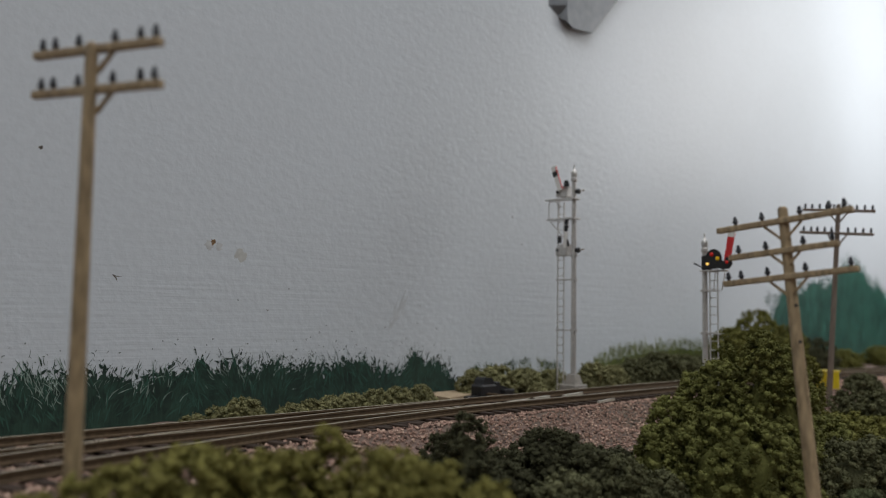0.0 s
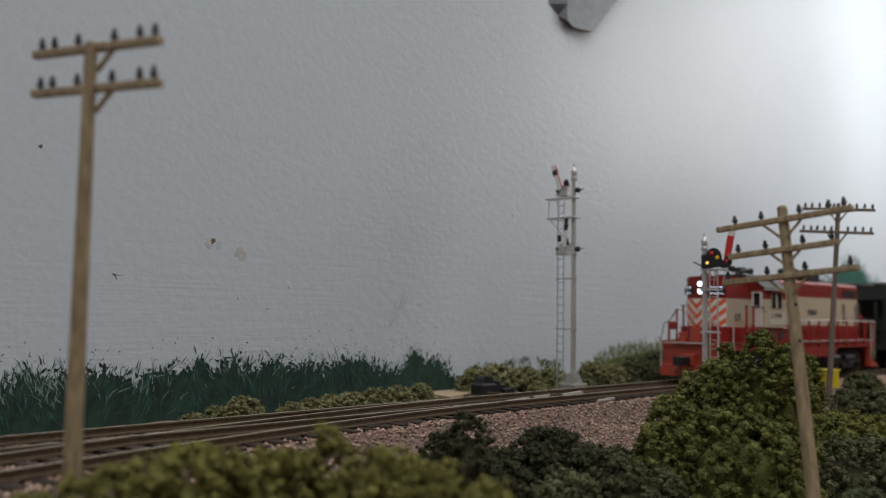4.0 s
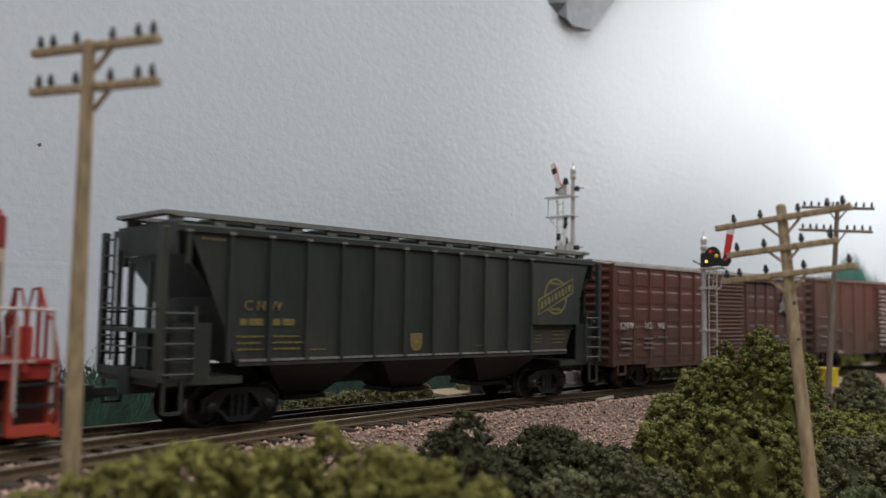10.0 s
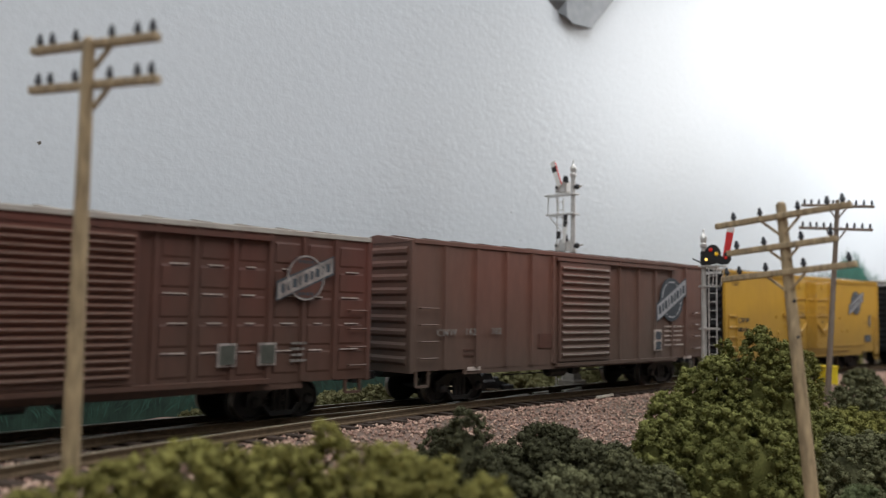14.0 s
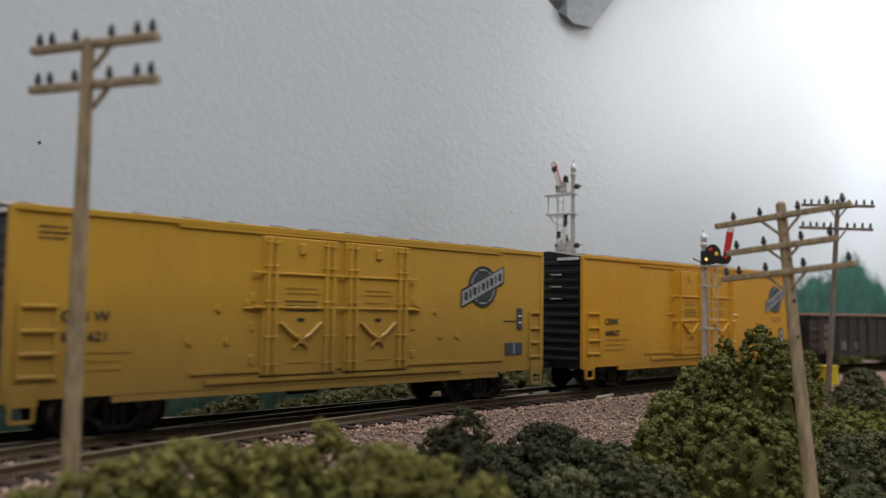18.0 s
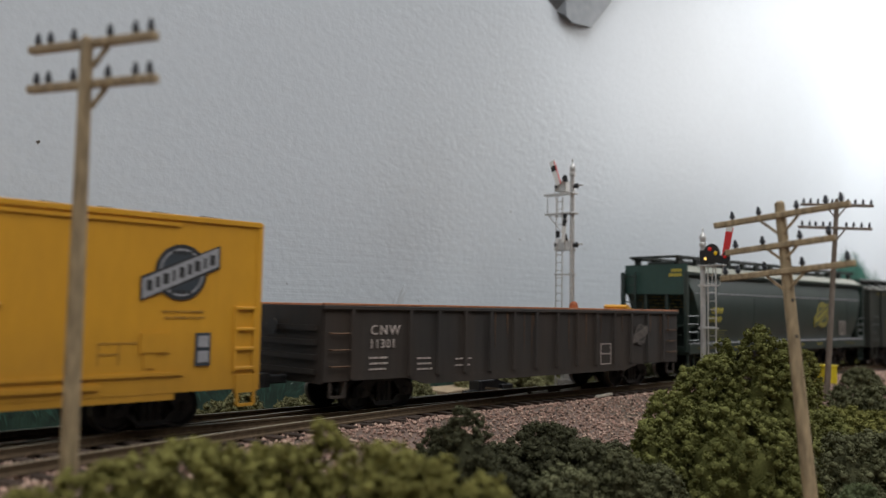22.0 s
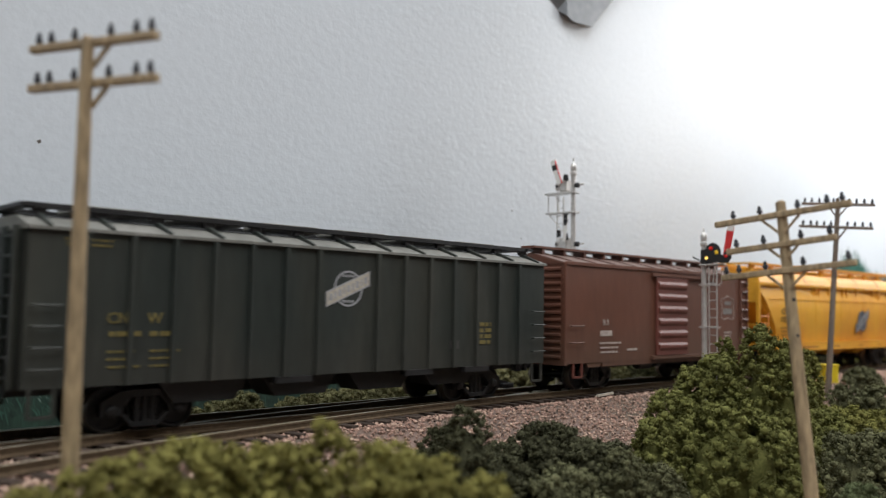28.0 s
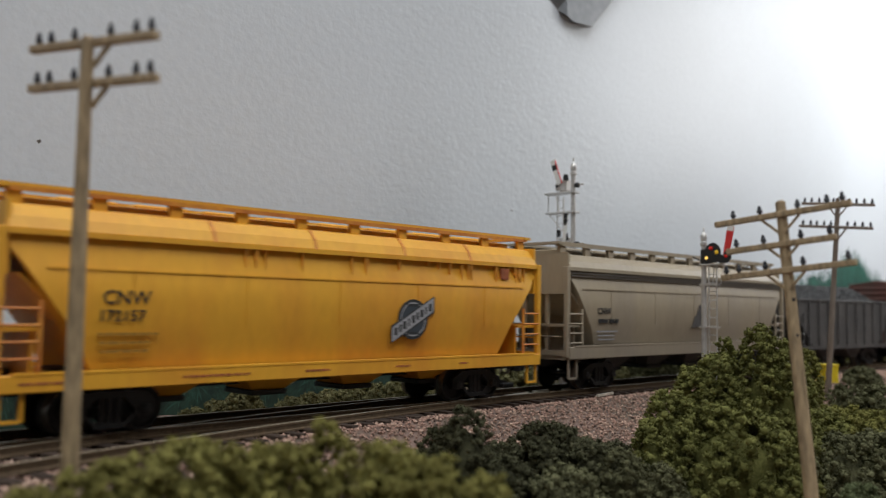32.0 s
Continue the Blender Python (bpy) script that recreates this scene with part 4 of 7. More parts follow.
def rock_boxcar():
    """Forty-foot brown car with a running board and red door."""
    L, z0, z1 = 138, 10.4, 46.8
    c = boxcar("boxcar", "short brown boxcar with roof running board and red door", 1791, 45, L, z0, z1, M["brown_dull"], M["brown_dull"], M["brown_roof"], peak=4.2, end_ribs=13)
    h = L / 2
    part("running_board", box(B(), -h - 2, h + 2, -3.2, 3.2, 52.6, 53.4), M["brown_dull"], c)
    for i in range(11):
        x = -h + 4 + i * 13
        part("running_board_bracket", box(B(), x - .7, x + .7, -2.8, 2.8, 50.4, 52.6), M["brown_dull"], c)
    ribbed_door(c, -11.0, 13.2, 12.0, 43.8, -17.4, M["brown_door"], 6, M["brown_door"], "brighter red-brown sliding door with six ribs")
    door_tracks(c, -14, 38, 44.0, 11.8, M["brown_dull"])
    words(c, "R I", -47, 24.2, 3.2, -16.95, M["letter_faint"], 1.0)
    bar(c, -48.5, -41, 20.2, 22.2, -16.9, M["letter_faint"])
    data_lines(c, -49, 17.2, 16, 3, 1.7, -16.9, M["letter_faint"], .8, 3)
    bar(c, -31, -24, 14.4, 15.2, -16.9, M["letter_faint"])
    shield = [(44, 27.5), (47, 26.6), (50, 27.5), (53, 26.6), (56, 27.5), (55.2, 31.5), (56, 35.8), (53, 36.2), (50, 37.2), (47, 36.2), (44, 35.8), (44.8, 31.5)]
    bm = B()
    for p, q in zip(shield, shield[1:] + shield[:1]):
        rod(bm, (p[0], -16.85, p[1]), (q[0], -16.85, q[1]), .16, 4)
    part("emblem_outline", bm, M["letter_faint"], c)
    bar(c, 47.2, 52.8, 33.0, 34.8, -16.85, M["letter_dim"], "emblem_letters")
    bar(c, 46.0, 54.0, 29.0, 31.6, -16.85, M["letter_dim"], "emblem_letters")
    data_lines(c, 46.5, 20.4, 7, 5, 1.5, -16.9, M["letter_faint"], .8, 8)
    ladder(c, h - 7.2, h - .8, -17.3, 12, 46, 8, M["brown_dull"], .35)
    for z in (18, 24):
        grab(c, -h + 2, -h + 9, -16.9, z, M["brown_roof"])
    for x in (-h + 7, h - 5):
        stirrup(c, x, -16.4, 5.4, 10.4, M["brown_door"])
    for x in range(-52, 56, 12):
        part("sill_tab", prism(B(), [(x - 5, z0), (x - 3.4, z0 - 1.6), (x + 3.4, z0 - 1.6), (x + 5, z0)], -16.6, -15.8), M["brown_dull"], c)


# ---- hoppers ----
def swept_body(outline, x0, x1, slope, z_ref):
    """A body of the given cross-section whose ends lean inwards below z_ref."""
    bm = B()
    prism(bm, outline, x0, x1, "x")
    for v in bm.verts:
        lean = max(0.0, z_ref - v.co.z) * slope
        v.co.x += lean if v.co.x < (x0 + x1) / 2 else -lean
    return bm


def roof_walk(c, L, y, z, n, m, label="dark steel running board", drop=4.4, edge=.7, trough=None):
    """Running boards along both sides of the roof on brackets, the hatch trough between them, and crosswalks at the ends."""
    part("hatch_trough", box(B(), -L / 2 + 5, L / 2 - 5, -y + 2.6, y - 2.6, z - drop - .6, z - 1.5, .3), trough or m, c)
    for s in (-1, 1):
        part("running_board", box(B(), -L / 2, L / 2, s * y - 2.0, s * y + 2.0, z - .1, z + .8), m, c, label)
        part("board_edge", box(B(), -L / 2, L / 2, s * (y + 1.9) - .3, s * (y + 1.9) + .3, z - edge, z + .9), m, c)
        for i in range(n):
            x = -L / 2 + 3 + (L - 6) * i / (n - 1)
            part("board_bracket", prism(B(), [(x - 1.5, z - drop), (x + 1.5, z - drop), (x + 1.8, z), (x - 1.8, z)], s * (y + 1.0) - .7, s * (y + 1.0) + .7, "y"), m, c)
    for e in (-1, 1):
        part("crosswalk", box(B(), e * (L / 2 - .5) - 1.6, e * (L / 2 - .5) + 1.6, -y - 2.6, y + 2.6, z - .1, z + .8), m, c)


def hatches(c, L, n, z, m, half=4.6):
    for i in range(n):
        x = -L / 2 + L * (i + .5) / n
        part("roof_hatch", box(B(), x - L / n * .38, x + L / n * .38, -half, half, z, z + 2.0, .4), m, c)


def end_frame(c, L, e, m, z_low, z_top, W=16.6, ladder_m=None):
    """Posts, ladders and platform that carry one end of a covered hopper."""
    x = e * L / 2
    for s in (-1, 1):
        part("end_post", box(B(), x - .9, x + .9, s * W - .9, s * W + .9, z_low, z_top, .2), m, c)
    ladder(c, min(x, x - e * 8.5) + .3, max(x, x - e * 8.5) - .3, -W - .6, z_low, 30, 5, ladder_m or m, .3)
    ladder(c, min(x, x - e * 8.5) + .3, max(x, x - e * 8.5) - .3, W + .6, z_low, 30, 5, ladder_m or m, .3)
    end_ladder(c, x + e * .6, 9.5, 15.5, z_low + 4, z_top, 8, m)
    part("end_platform", box(B(), min(x, x - e * 22), max(x, x - e * 22), -W + .5, W - .5, z_low - 1.0, z_low + .8), m, c)
    part("end_crossbar", box(B(), x - .6, x + .6, -W, W, 23.6, 24.6), m, c)
    part("end_crossbar", box(B(), x - .6, x + .6, -W, W, z_low + .5, z_low + 2.5), m, c)
    part("end_bulkhead", box(B(), x - e * 8 - .5, x - e * 8 + .5, -W + 3, W - 3, z_low, 23.8), m, c)
    part("end_deck", box(B(), min(x, x - e * 9), max(x, x - e * 9), -W + 1, W - 1, 23.4, 24.2), m, c)
    for y in (-5.5, 5.5):
        part("end_strut", box(B(), x - e * 2.2 - .6, x - e * 2.2 + .6, y - .7, y + .7, z_low, z_top - 8), m, c)
    part("end_rail", wire(B(), [(x + e * .8, -W + 2, 20), (x + e * .8, W - 2, 20)], .25), m, c)
    stirrup(c, x - e * 3.2, -W, 5.0, z_low, m, 4.5)
    stirrup(c, x - e * 3.2, W, 5.0, z_low, m, 4.5)


def outlets(c, L, n, z_top, z_bot, m, dark):
    for i in range(n):
        x = -L / 2 + L * (i + .5) / n
        w = L / n * .46
        bm = B()
        top = [bm.verts.new((x + a * w, b * 14.5, z_top)) for a, b in ((-1, -1), (1, -1), (1, 1), (-1, 1))]
        bot = [bm.verts.new((x + a * w * .34, b * 6, z_bot)) for a, b in ((-1, -1), (1, -1), (1, 1), (-1, 1))]
        bm.faces.new(top)
        bm.faces.new(bot[::-1])
        for k in range(4):
            bm.faces.new((top[k], top[(k + 1) % 4], bot[(k + 1) % 4], bot[k]))
        o = part("hopper_outlet", bm, m, c)
        part("outlet_gate", box(B(), x - w * .4, x + w * .4, -7, 7, z_bot - 1.2, z_bot + .2, .2), dark, o)


def ribbed_hopper():
    """Black covered hopper with vertical side posts and open slope-sheet ends."""
    L, m = 172.0, M["hopper_black"]
    c = car("covered_hopper", "black ribbed covered hopper car with faded yellow mark", 274, 62)
    W = 16.6
    body = swept_body([(-W, 16.2), (W, 16.2), (W, 48.8), (10, 51.0), (-10, 51.0), (-W, 48.8)], -L / 2 + 6, L / 2 - 6, .0, 48)
    for v in body.verts:
        lean = max(0.0, min(1.0, (42.5 - v.co.z) / 26.0)) * 14
        v.co.x += lean if v.co.x < 0 else -lean
    part("body", body, m, c)
    for s in (-1, 1):
        part("side_sill", box(B(), -L / 2 + 20, L / 2 - 20, s * W - .7, s * W + .7, 15.4, 17.0), m, c)
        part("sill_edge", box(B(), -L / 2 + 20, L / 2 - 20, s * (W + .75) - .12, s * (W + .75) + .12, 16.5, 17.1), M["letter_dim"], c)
        part("eave", box(B(), -L / 2 + 3, L / 2 - 3, s * W - .6, s * W + .6, 47.6, 49.4, .2), m, c)
        for i in range(12):
            x = -80.3 if i == 11 else -68.8 + i * 11.5
            z_low = 16.4 if i < 11 else 40
            part("side_post", box(B(), x - .55, x + .55, s * (W + .55) - .55, s * (W + .55) + .55, z_low, 48.2), m, c)
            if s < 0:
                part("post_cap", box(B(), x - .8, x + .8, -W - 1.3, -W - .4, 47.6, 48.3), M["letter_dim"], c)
    part("mark_plate", box(B(), 46, 72.5, -W - 1.4, -W - .1, 25.8, 46.8), m, c)
    for e in (-1, 1):
        end_frame(c, L, e, m, 12.2, 48.6)
        part("corner_sheet", box(B(), e * (L / 2 - 3.2) - .4, e * (L / 2 - 3.2) + .4, -W + .6, -W + 9.5, 12.6, 28.5), m, c)
        part("corner_sheet", box(B(), min(e * (L / 2 - 3.5), e * (L / 2 - 13)), max(e * (L / 2 - 3.5), e * (L / 2 - 13)), -W + .4, -W + 1.0, 12.6, 26), m, c)
        part("end_rail", wire(B(), [(e * (L / 2 + .9), -W, 29.2), (e * (L / 2 + .9), W, 29.2)], .35), m, c)
        for y in (-11, 11):
            part("end_strut", box(B(), e * (L / 2 - 1.6) - .5, e * (L / 2 - 1.6) + .5, y - .6, y + .6, 13, 44), m, c)
        part("end_panel", box(B(), e * (L / 2 - 3.4) - .4, e * (L / 2 - 3.4) + .4, -W + .3, W - .3, 42.4, 50.0), m, c)
        part("slope_sheet", prism(B(), [(e * (L / 2 - 5), 42.5), (e * (L / 2 - 5.8), 42.5), (e * (L / 2 - 27), 17), (e * (L / 2 - 26), 16)], -15.5, 15.5, "y"), M["black"], c)
    roof_walk(c, L - 4, 10.6, 52.0, 15, M["grey_dust"], "dusty steel running board", 2.8, .35, M["black"])
    hatches(c, L - 30, 4, 51.0, m, 5.0)
    outlets(c, 116, 3, 16.4, 6.2, M["black"], M["black"])
    running_gear(c, 62, L + 4, 13)
    emblem(c, 58.7, 35.6, 6.4, -W - 1.4, m, m, M["letter_mark"])
    words(c, "C N W", -64.5, 29.2, 3.6, -W - .1, M["letter_olive"])
    data_lines(c, -66.5, 25.4, 18, 1, 1, -W - .1, M["letter_olive"], 2.2, 2)
    data_lines(c, -66.5, 22.4, 9, 3, 1.6, -W - .1, M["letter_olive"], .6, 3)
    data_lines(c, -56, 22.4, 11, 3, 1.6, -W - .1, M["letter_olive"], .6, 4)
    part("shield_mark", prism(B(), [(-8.5, 23.2), (-3.7, 23.2), (-3.7, 19.8), (-4.6, 18.4), (-6.1, 17.8), (-7.6, 18.4), (-8.5, 19.8)], -W - .12, -W + .2), M["letter_olive"], c)
    for x, w in ((-45.5, 7.5), (19.5, 5.0)):
        data_lines(c, x, 18.9, w, 1, 1, -W - .1, M["letter_olive"], .5, 5)
    data_lines(c, 49, 21.8, 4, 3, 1.1, -W - .1, M["letter_olive"], .5, 15)
    data_lines(c, 58, 23.2, 9, 4, 1.3, -W - .1, M["letter_olive"], .45, 16)
    data_lines(c, -L / 2 + 9, 46, 7, 1, 1, -W - .1, M["letter_olive"], .8, 6)
    return c


def flow_hopper(label, centre, half, L, m, roof_m, walk_m, ladder_m, z_eave, shoulder, lean_in, sill=(12.0, 16.8), dark=None, brackets=11, z_seam=38.4, seam_m=None, post_m=None, end_m=None):
    """Covered hopper with smooth rounded sides and a through sill."""
    c = car("covered_hopper", label, centre, half)
    W = 15.7
    side = [(W - .6, sill[1] - 1), (W + 1.1, 23), (W + 1.6, 30), (W + 1.5, z_seam), (W + .3, z_seam + 4), (W - .3, z_eave)]
    outline = side + [(12.0, shoulder - .6), (7.5, shoulder), (-7.5, shoulder), (-12.0, shoulder - .6)] + [(-y, z) for y, z in side[::-1]]
    body = B()
    prism(body, outline, -L / 2 + 2.0, L / 2 - 2.0, "x")
    bmesh.ops.subdivide_edges(body, edges=[e for e in body.edges if abs(e.verts[0].co.x - e.verts[1].co.x) > 50], cuts=1)
    for v in body.verts:
        if abs(v.co.x) > 20:
            lean = max(0.0, min(1.0, (z_eave - 4 - v.co.z) / (z_eave - 21.0))) * lean_in
            v.co.x += lean if v.co.x < 0 else -lean
    part("body", body, m, c, smooth=True)
    mid = (z_eave + shoulder) / 2
    half_out = [(W + .9, z_eave - .7), (W + 1.0, z_eave + .3), (W - .1 - (.6 if shoulder - z_eave < 4 else 0), mid), (W - 2.4, shoulder - .3), (10.5, shoulder + .4)]
    roof_out = half_out + [(-y, z) for y, z in half_out[::-1]]
    part("roof", prism(B(), roof_out, -L / 2 + 1.2, L / 2 - 1.2, "x"), roof_m, c)
    for s in (-1, 1):
        part("roof_lip", box(B(), -L / 2 + 1, L / 2 - 1, s * (W + .95) - .35, s * (W + .95) + .35, z_eave - 1.0, z_eave + .1), m, c)
        part("side_sill", box(B(), -L / 2, L / 2, s * 16.9 - .9, s * 16.9 + .9, sill[0], sill[1] - .4, .2), m, c)
        part("sill_edge", box(B(), -L / 2 + 3, L / 2 - 3, s * 16.9 - 1.0, s * 16.9 + 1.0, sill[1] - .5, sill[1]), seam_m or roof_m, c)
        part("side_seam", box(B(), -L / 2 + lean_in * .5, L / 2 - lean_in * .5, s * (W + 1.4) - .3, s * (W + 1.4) + .3, z_seam - .2, z_seam + .25), seam_m or roof_m, c)
        for i in range(5):
            x = -L / 2 + lean_in + 10 + i * (L - 2 * lean_in - 20) / 4
            part("weld_seam", box(B(), x - .12, x + .12, s * (W + 1.62) - .06, s * (W + 1.62) + .06, 24, z_seam), m, c)
    for e in (-1, 1):
        end_frame(c, L, e, post_m or m, 12.6, z_eave + .5, 16.3, ladder_m)
        part("end_panel", box(B(), e * (L / 2 - 1.4) - .5, e * (L / 2 - 1.4) + .5, -15.9, 15.9, z_eave - 9.5, shoulder + .5), end_m or m, c)
        part("slope_sheet", prism(B(), [(e * (L / 2 - 3.5), z_eave - 9), (e * (L / 2 - 4.5), z_eave - 9), (e * (L / 2 - 25), 17), (e * (L / 2 - 24), 16)], -15, 15, "y"), m, c)
    roof_walk(c, L - 1, 9.8, 53.9, brackets, walk_m, "running board of the roof", 54.0 - shoulder)
    hatches(c, L - 26, 8, 51.6, walk_m, 3.8)
    outlets(c, 120, 4, sill[1], 7.0, dark or m, M["black"])
    running_gear(c, half, L + 3, 13)
    return c


def green_hopper():
    c = flow_hopper("dark green rounded covered hopper with yellow lettering", 1433, 67, 187.0, M["hopper_green"], M["green_roof"], M["hopper_black"], M["hopper_green"], 47.2, 50.4, 12.5, dark=M["black"], brackets=14, seam_m=M["emblem_grey"], end_m=M["green_end"])
    y = -17.4
    words(c, "CNW", -75, 29.4, 4.1, y, M["letter_yellow"])
    words(c, "172069", -77, 25.7, 3.7, y, M["letter_yellow"])
    data_lines(c, -78, 21.8, 19, 4, 1.25, -17.2, M["letter_mark"], .45, 3)
    emblem(c, 38.6, 29.8, 6.6, -17.5, M["hopper_green"], M["hopper_green"], M["letter_yellow"])
    for a in ((60.8, 19.2, 61.2, 26.4), (67.4, 19.2, 67.8, 26.4), (60.8, 26.0, 67.8, 26.4), (60.8, 19.2, 67.8, 19.6), (64.2, 19.2, 64.5, 26.4)):
        bar(c, a[0], a[2], a[1], a[3], -17.3, M["letter_faint"], "data_outline")
    for i, (x, w) in enumerate(((-88, 22), (-56, 3), (-42, 22), (-16, 26), (12, 4), (30, 8), (66, 15))):
        data_lines(c, x, 14.2, w, 1, 1, -17.85, M["letter_yellow"] if i % 3 else M["letter_olive"], .7, 40 + i)
    data_lines(c, 72, 34, 2, 4, 1.2, -16.9, M["letter_faint"], .5, 9)
    bm = B()
    for z, w in ((49.4, 5.0), (47.4, 6.4)):
        box(bm, -92.9, -92.4, -13.5, -13.5 + w, z - 1.9, z - .6)
    part("end_lettering", bm, M["letter_yellow"], c)
    bm = B()
    for k in range(5):
        a = -10.0
        while a < 9:
            box(bm, -88.8 + k * 1.0, -88.2 + k * 1.0, a, a + 1.4 + (k * 7 + a) % 2, 36.4 - k * 1.5, 36.9 - k * 1.5)
            a += 3.1
    part("end_lettering", bm, M["letter_olive"], c)


def yellow_hopper():
    m = M["yellow_rust"]
    c = flow_hopper("rust-streaked yellow covered hopper with dark round mark", 1961, 60, 172.0, m, m, m, M["rust_orange"], 44.6, 50.2, 18, sill=(10.8, 14.9), dark=m, brackets=10, z_seam=36.8)
    y = -17.4
    words(c, "CNW", -65.2, 29.4, 4.4, y, M["letter_black"])
    words(c, "172157", -66, 25.6, 3.6, y, M["letter_black"])
    data_lines(c, -66, 22.4, 16, 3, 1.9, -17.3, M["letter_brown"], .8, 3)
    emblem(c, 26.8, 26.2, 5.9, -17.5, M["emblem_navy"], M["emblem_grey"], M["letter_black"], .75, 1.45)
    for i, (x, w) in enumerate(((-82, 12), (-46, 22), (-12, 12), (20, 6), (46, 5))):
        data_lines(c, x, 12.4, w, 1, 1, -17.85, M["rust"], .7, 50 + i)
    rng = random.Random(5)
    for i in range(26):
        x = rng.uniform(-30, 80) if i % 3 else rng.uniform(40, 78)
        h = rng.uniform(1.5, 9.0)
        w = rng.uniform(.2, .9)
        part("rust_streak", prism(B(), [(x, 43.8), (x + w, 43.8), (x + w * .7, 43.8 - h * .6), (x + w * .4, 43.8 - h)], -16.75, -15.6), M["streak_orange"], c)
    for x in (-70, -38, -8, 24, 52):
        part("roof_seam", prism(B(), [(-16.9, 44.4), (-15.7, 47.6), (-13.4, 50.2), (-13.2, 50.0), (-15.4, 47.2), (-16.5, 44.2)], x - .4, x + .4, "x"), M["rust_orange"], c)
    part("board_rust", box(B(), -84, 84, -12.25, -11.9, 53.0, 54.0), M["rust_orange"], c)
    part("patch", box(B(), 66.4, 70, -17.0, -16.0, 39.4, 43), M["rust"], c)


def grey_hopper():
    m = M["hopper_grey"]
    c = flow_hopper("warm grey weathered covered hopper with faded mark", 2151, 61, 174.0, m, m, m, m, 45.0, 50.0, 16, dark=M["coal_car"], brackets=12, z_seam=37.4)
    y = -17.4
    words(c, "CNW", -70, 28.4, 3.4, y, M["letter_black"])
    data_lines(c, -70, 25.0, 14, 1, 1, y, M["letter_black"], 1.9, 2)
    data_lines(c, -70, 21.6, 15, 3, 1.5, -17.2, M["emblem_grey"], .6, 3)
    for p in ([(-2, 23), (7, 23.6), (8, 29), (1, 28)], [(2, 28), (8, 28.6), (8, 33), (4, 32.6)]):
        part("faded_mark", prism(B(), p, -17.5, -17.2), M["coal_car"], c)
    for k in range(3):
        part("roof_groove", box(B(), -85, 85, -16.8, -16.1, 42.0 + k * 1.0, 42.25 + k * 1.0), M["letter_dim"], c)


def posted_hopper():
    """Black-green car with full-depth posted sides, eaves and roof walk."""
    L, m = 170.0, M["hopper_black"]
    c = car("covered_hopper", "black-green posted covered hopper with white round mark", 1624.5, 56)
    W, z0, z1 = 16.4, 11.4, 45.6
    part("body", box(B(), -L / 2, L / 2, -W, W, z0, z1), m, c)
    part("roof", prism(B(), [(-W - .8, z1), (-9, z1 + 2.6), (9, z1 + 2.6), (W + .8, z1), (W + .8, z1 - .7), (-W - .8, z1 - .7)], -L / 2 - .5, L / 2 + .5, "x"), M["grey_dust"], c)
    for i in range(13):
        x = -L / 2 + 4 + i * 13.5
        part("roof_seam", prism(B(), [(-W - .8, z1), (-9, z1 + 2.6), (-9, z1 + 3.8), (-W - .8, z1 + .6)], x - .4, x + .4, "x"), m, c)
    for s in (-1, 1):
        for i in range(15):
            if i == 7:
                continue
            x = -L / 2 + 12 + i * 10.3
            part("side_post", box(B(), x - .6, x + .6, s * (W + .6) - .6, s * (W + .6) + .6, z0, z1 - .8), m, c)
        for x in (-24, 20, 45):
            part("sill_step", box(B(), x, x + 11, s * W - 1, s * W + 1, z0 - 1.6, z0), M["black"], c)
        for x in (-54, -26, 2, 30):
            part("discharge_box", prism(B(), [(x, z0), (x + 24, z0), (x + 20, 6.2), (x + 4, 6.2)], s * 9 - 4.5, s * 9 + 4.5), M["black"], c)
    roof_walk(c, L - 2, 8.6, z1 + 4.6, 13, M["black"], drop=1.6, edge=.25)
    hatches(c, L - 20, 6, z1 + 4.4, M["grey_dust"], 5.2)
    for e in (-1, 1):
        for y in (-12, -4, 4, 12):
            part("end_post", box(B(), e * (L / 2 + .8) - .8, e * (L / 2 + .8) + .8, y - .7, y + .7, z0, z1), m, c)
        for s in (-1, 1):
            x = e * (L / 2 - 4)
            for z in (15.5, 20, 24.5, 29):
                grab(c, x - 3, x + 3, s * (W + .3), z, m)
            stirrup(c, x, s * W, 5.4, z0, m)
        end_ladder(c, e * (L / 2 + 1.9), -14, -8, z0, z1, 8, m)
    running_gear(c, 56, L, 12)
    emblem(c, -1.1, 34.6, 5.0, -W - .1, m, M["emblem_cream"], M["emblem_grey"])
    words(c, "CN", -68, 25.1, 3.5, -W - .1, M["letter_olive"])
    words(c, "W", -58.6, 25.1, 3.5, -W - .1, M["letter_olive"])
    data_lines(c, -67.8, 22.2, 8, 1, 1, -W - .1, M["letter_olive"], 1.4, 2)
    data_lines(c, -58, 22.2, 7, 1, 1, -W - .1, M["letter_olive"], 1.4, 3)
    data_lines(c, -67.7, 18.6, 8, 3, 1.7, -W - .1, M["letter_olive"], .6, 4)
    data_lines(c, -58, 18.6, 8, 3, 1.7, -W - .1, M["letter_olive"], .6, 5)
    data_lines(c, 52, 24, 6, 4, 1.9, -W - .1, M["letter_olive"], 1.6, 6)
    data_lines(c, -78, 43, 14, 2, 1.1, -W - .1, M["letter_olive"], .6, 7)
    bar(c, 39, 43, 17.2, 19.6, -W - .1, M["coal_car"], "data_plate")


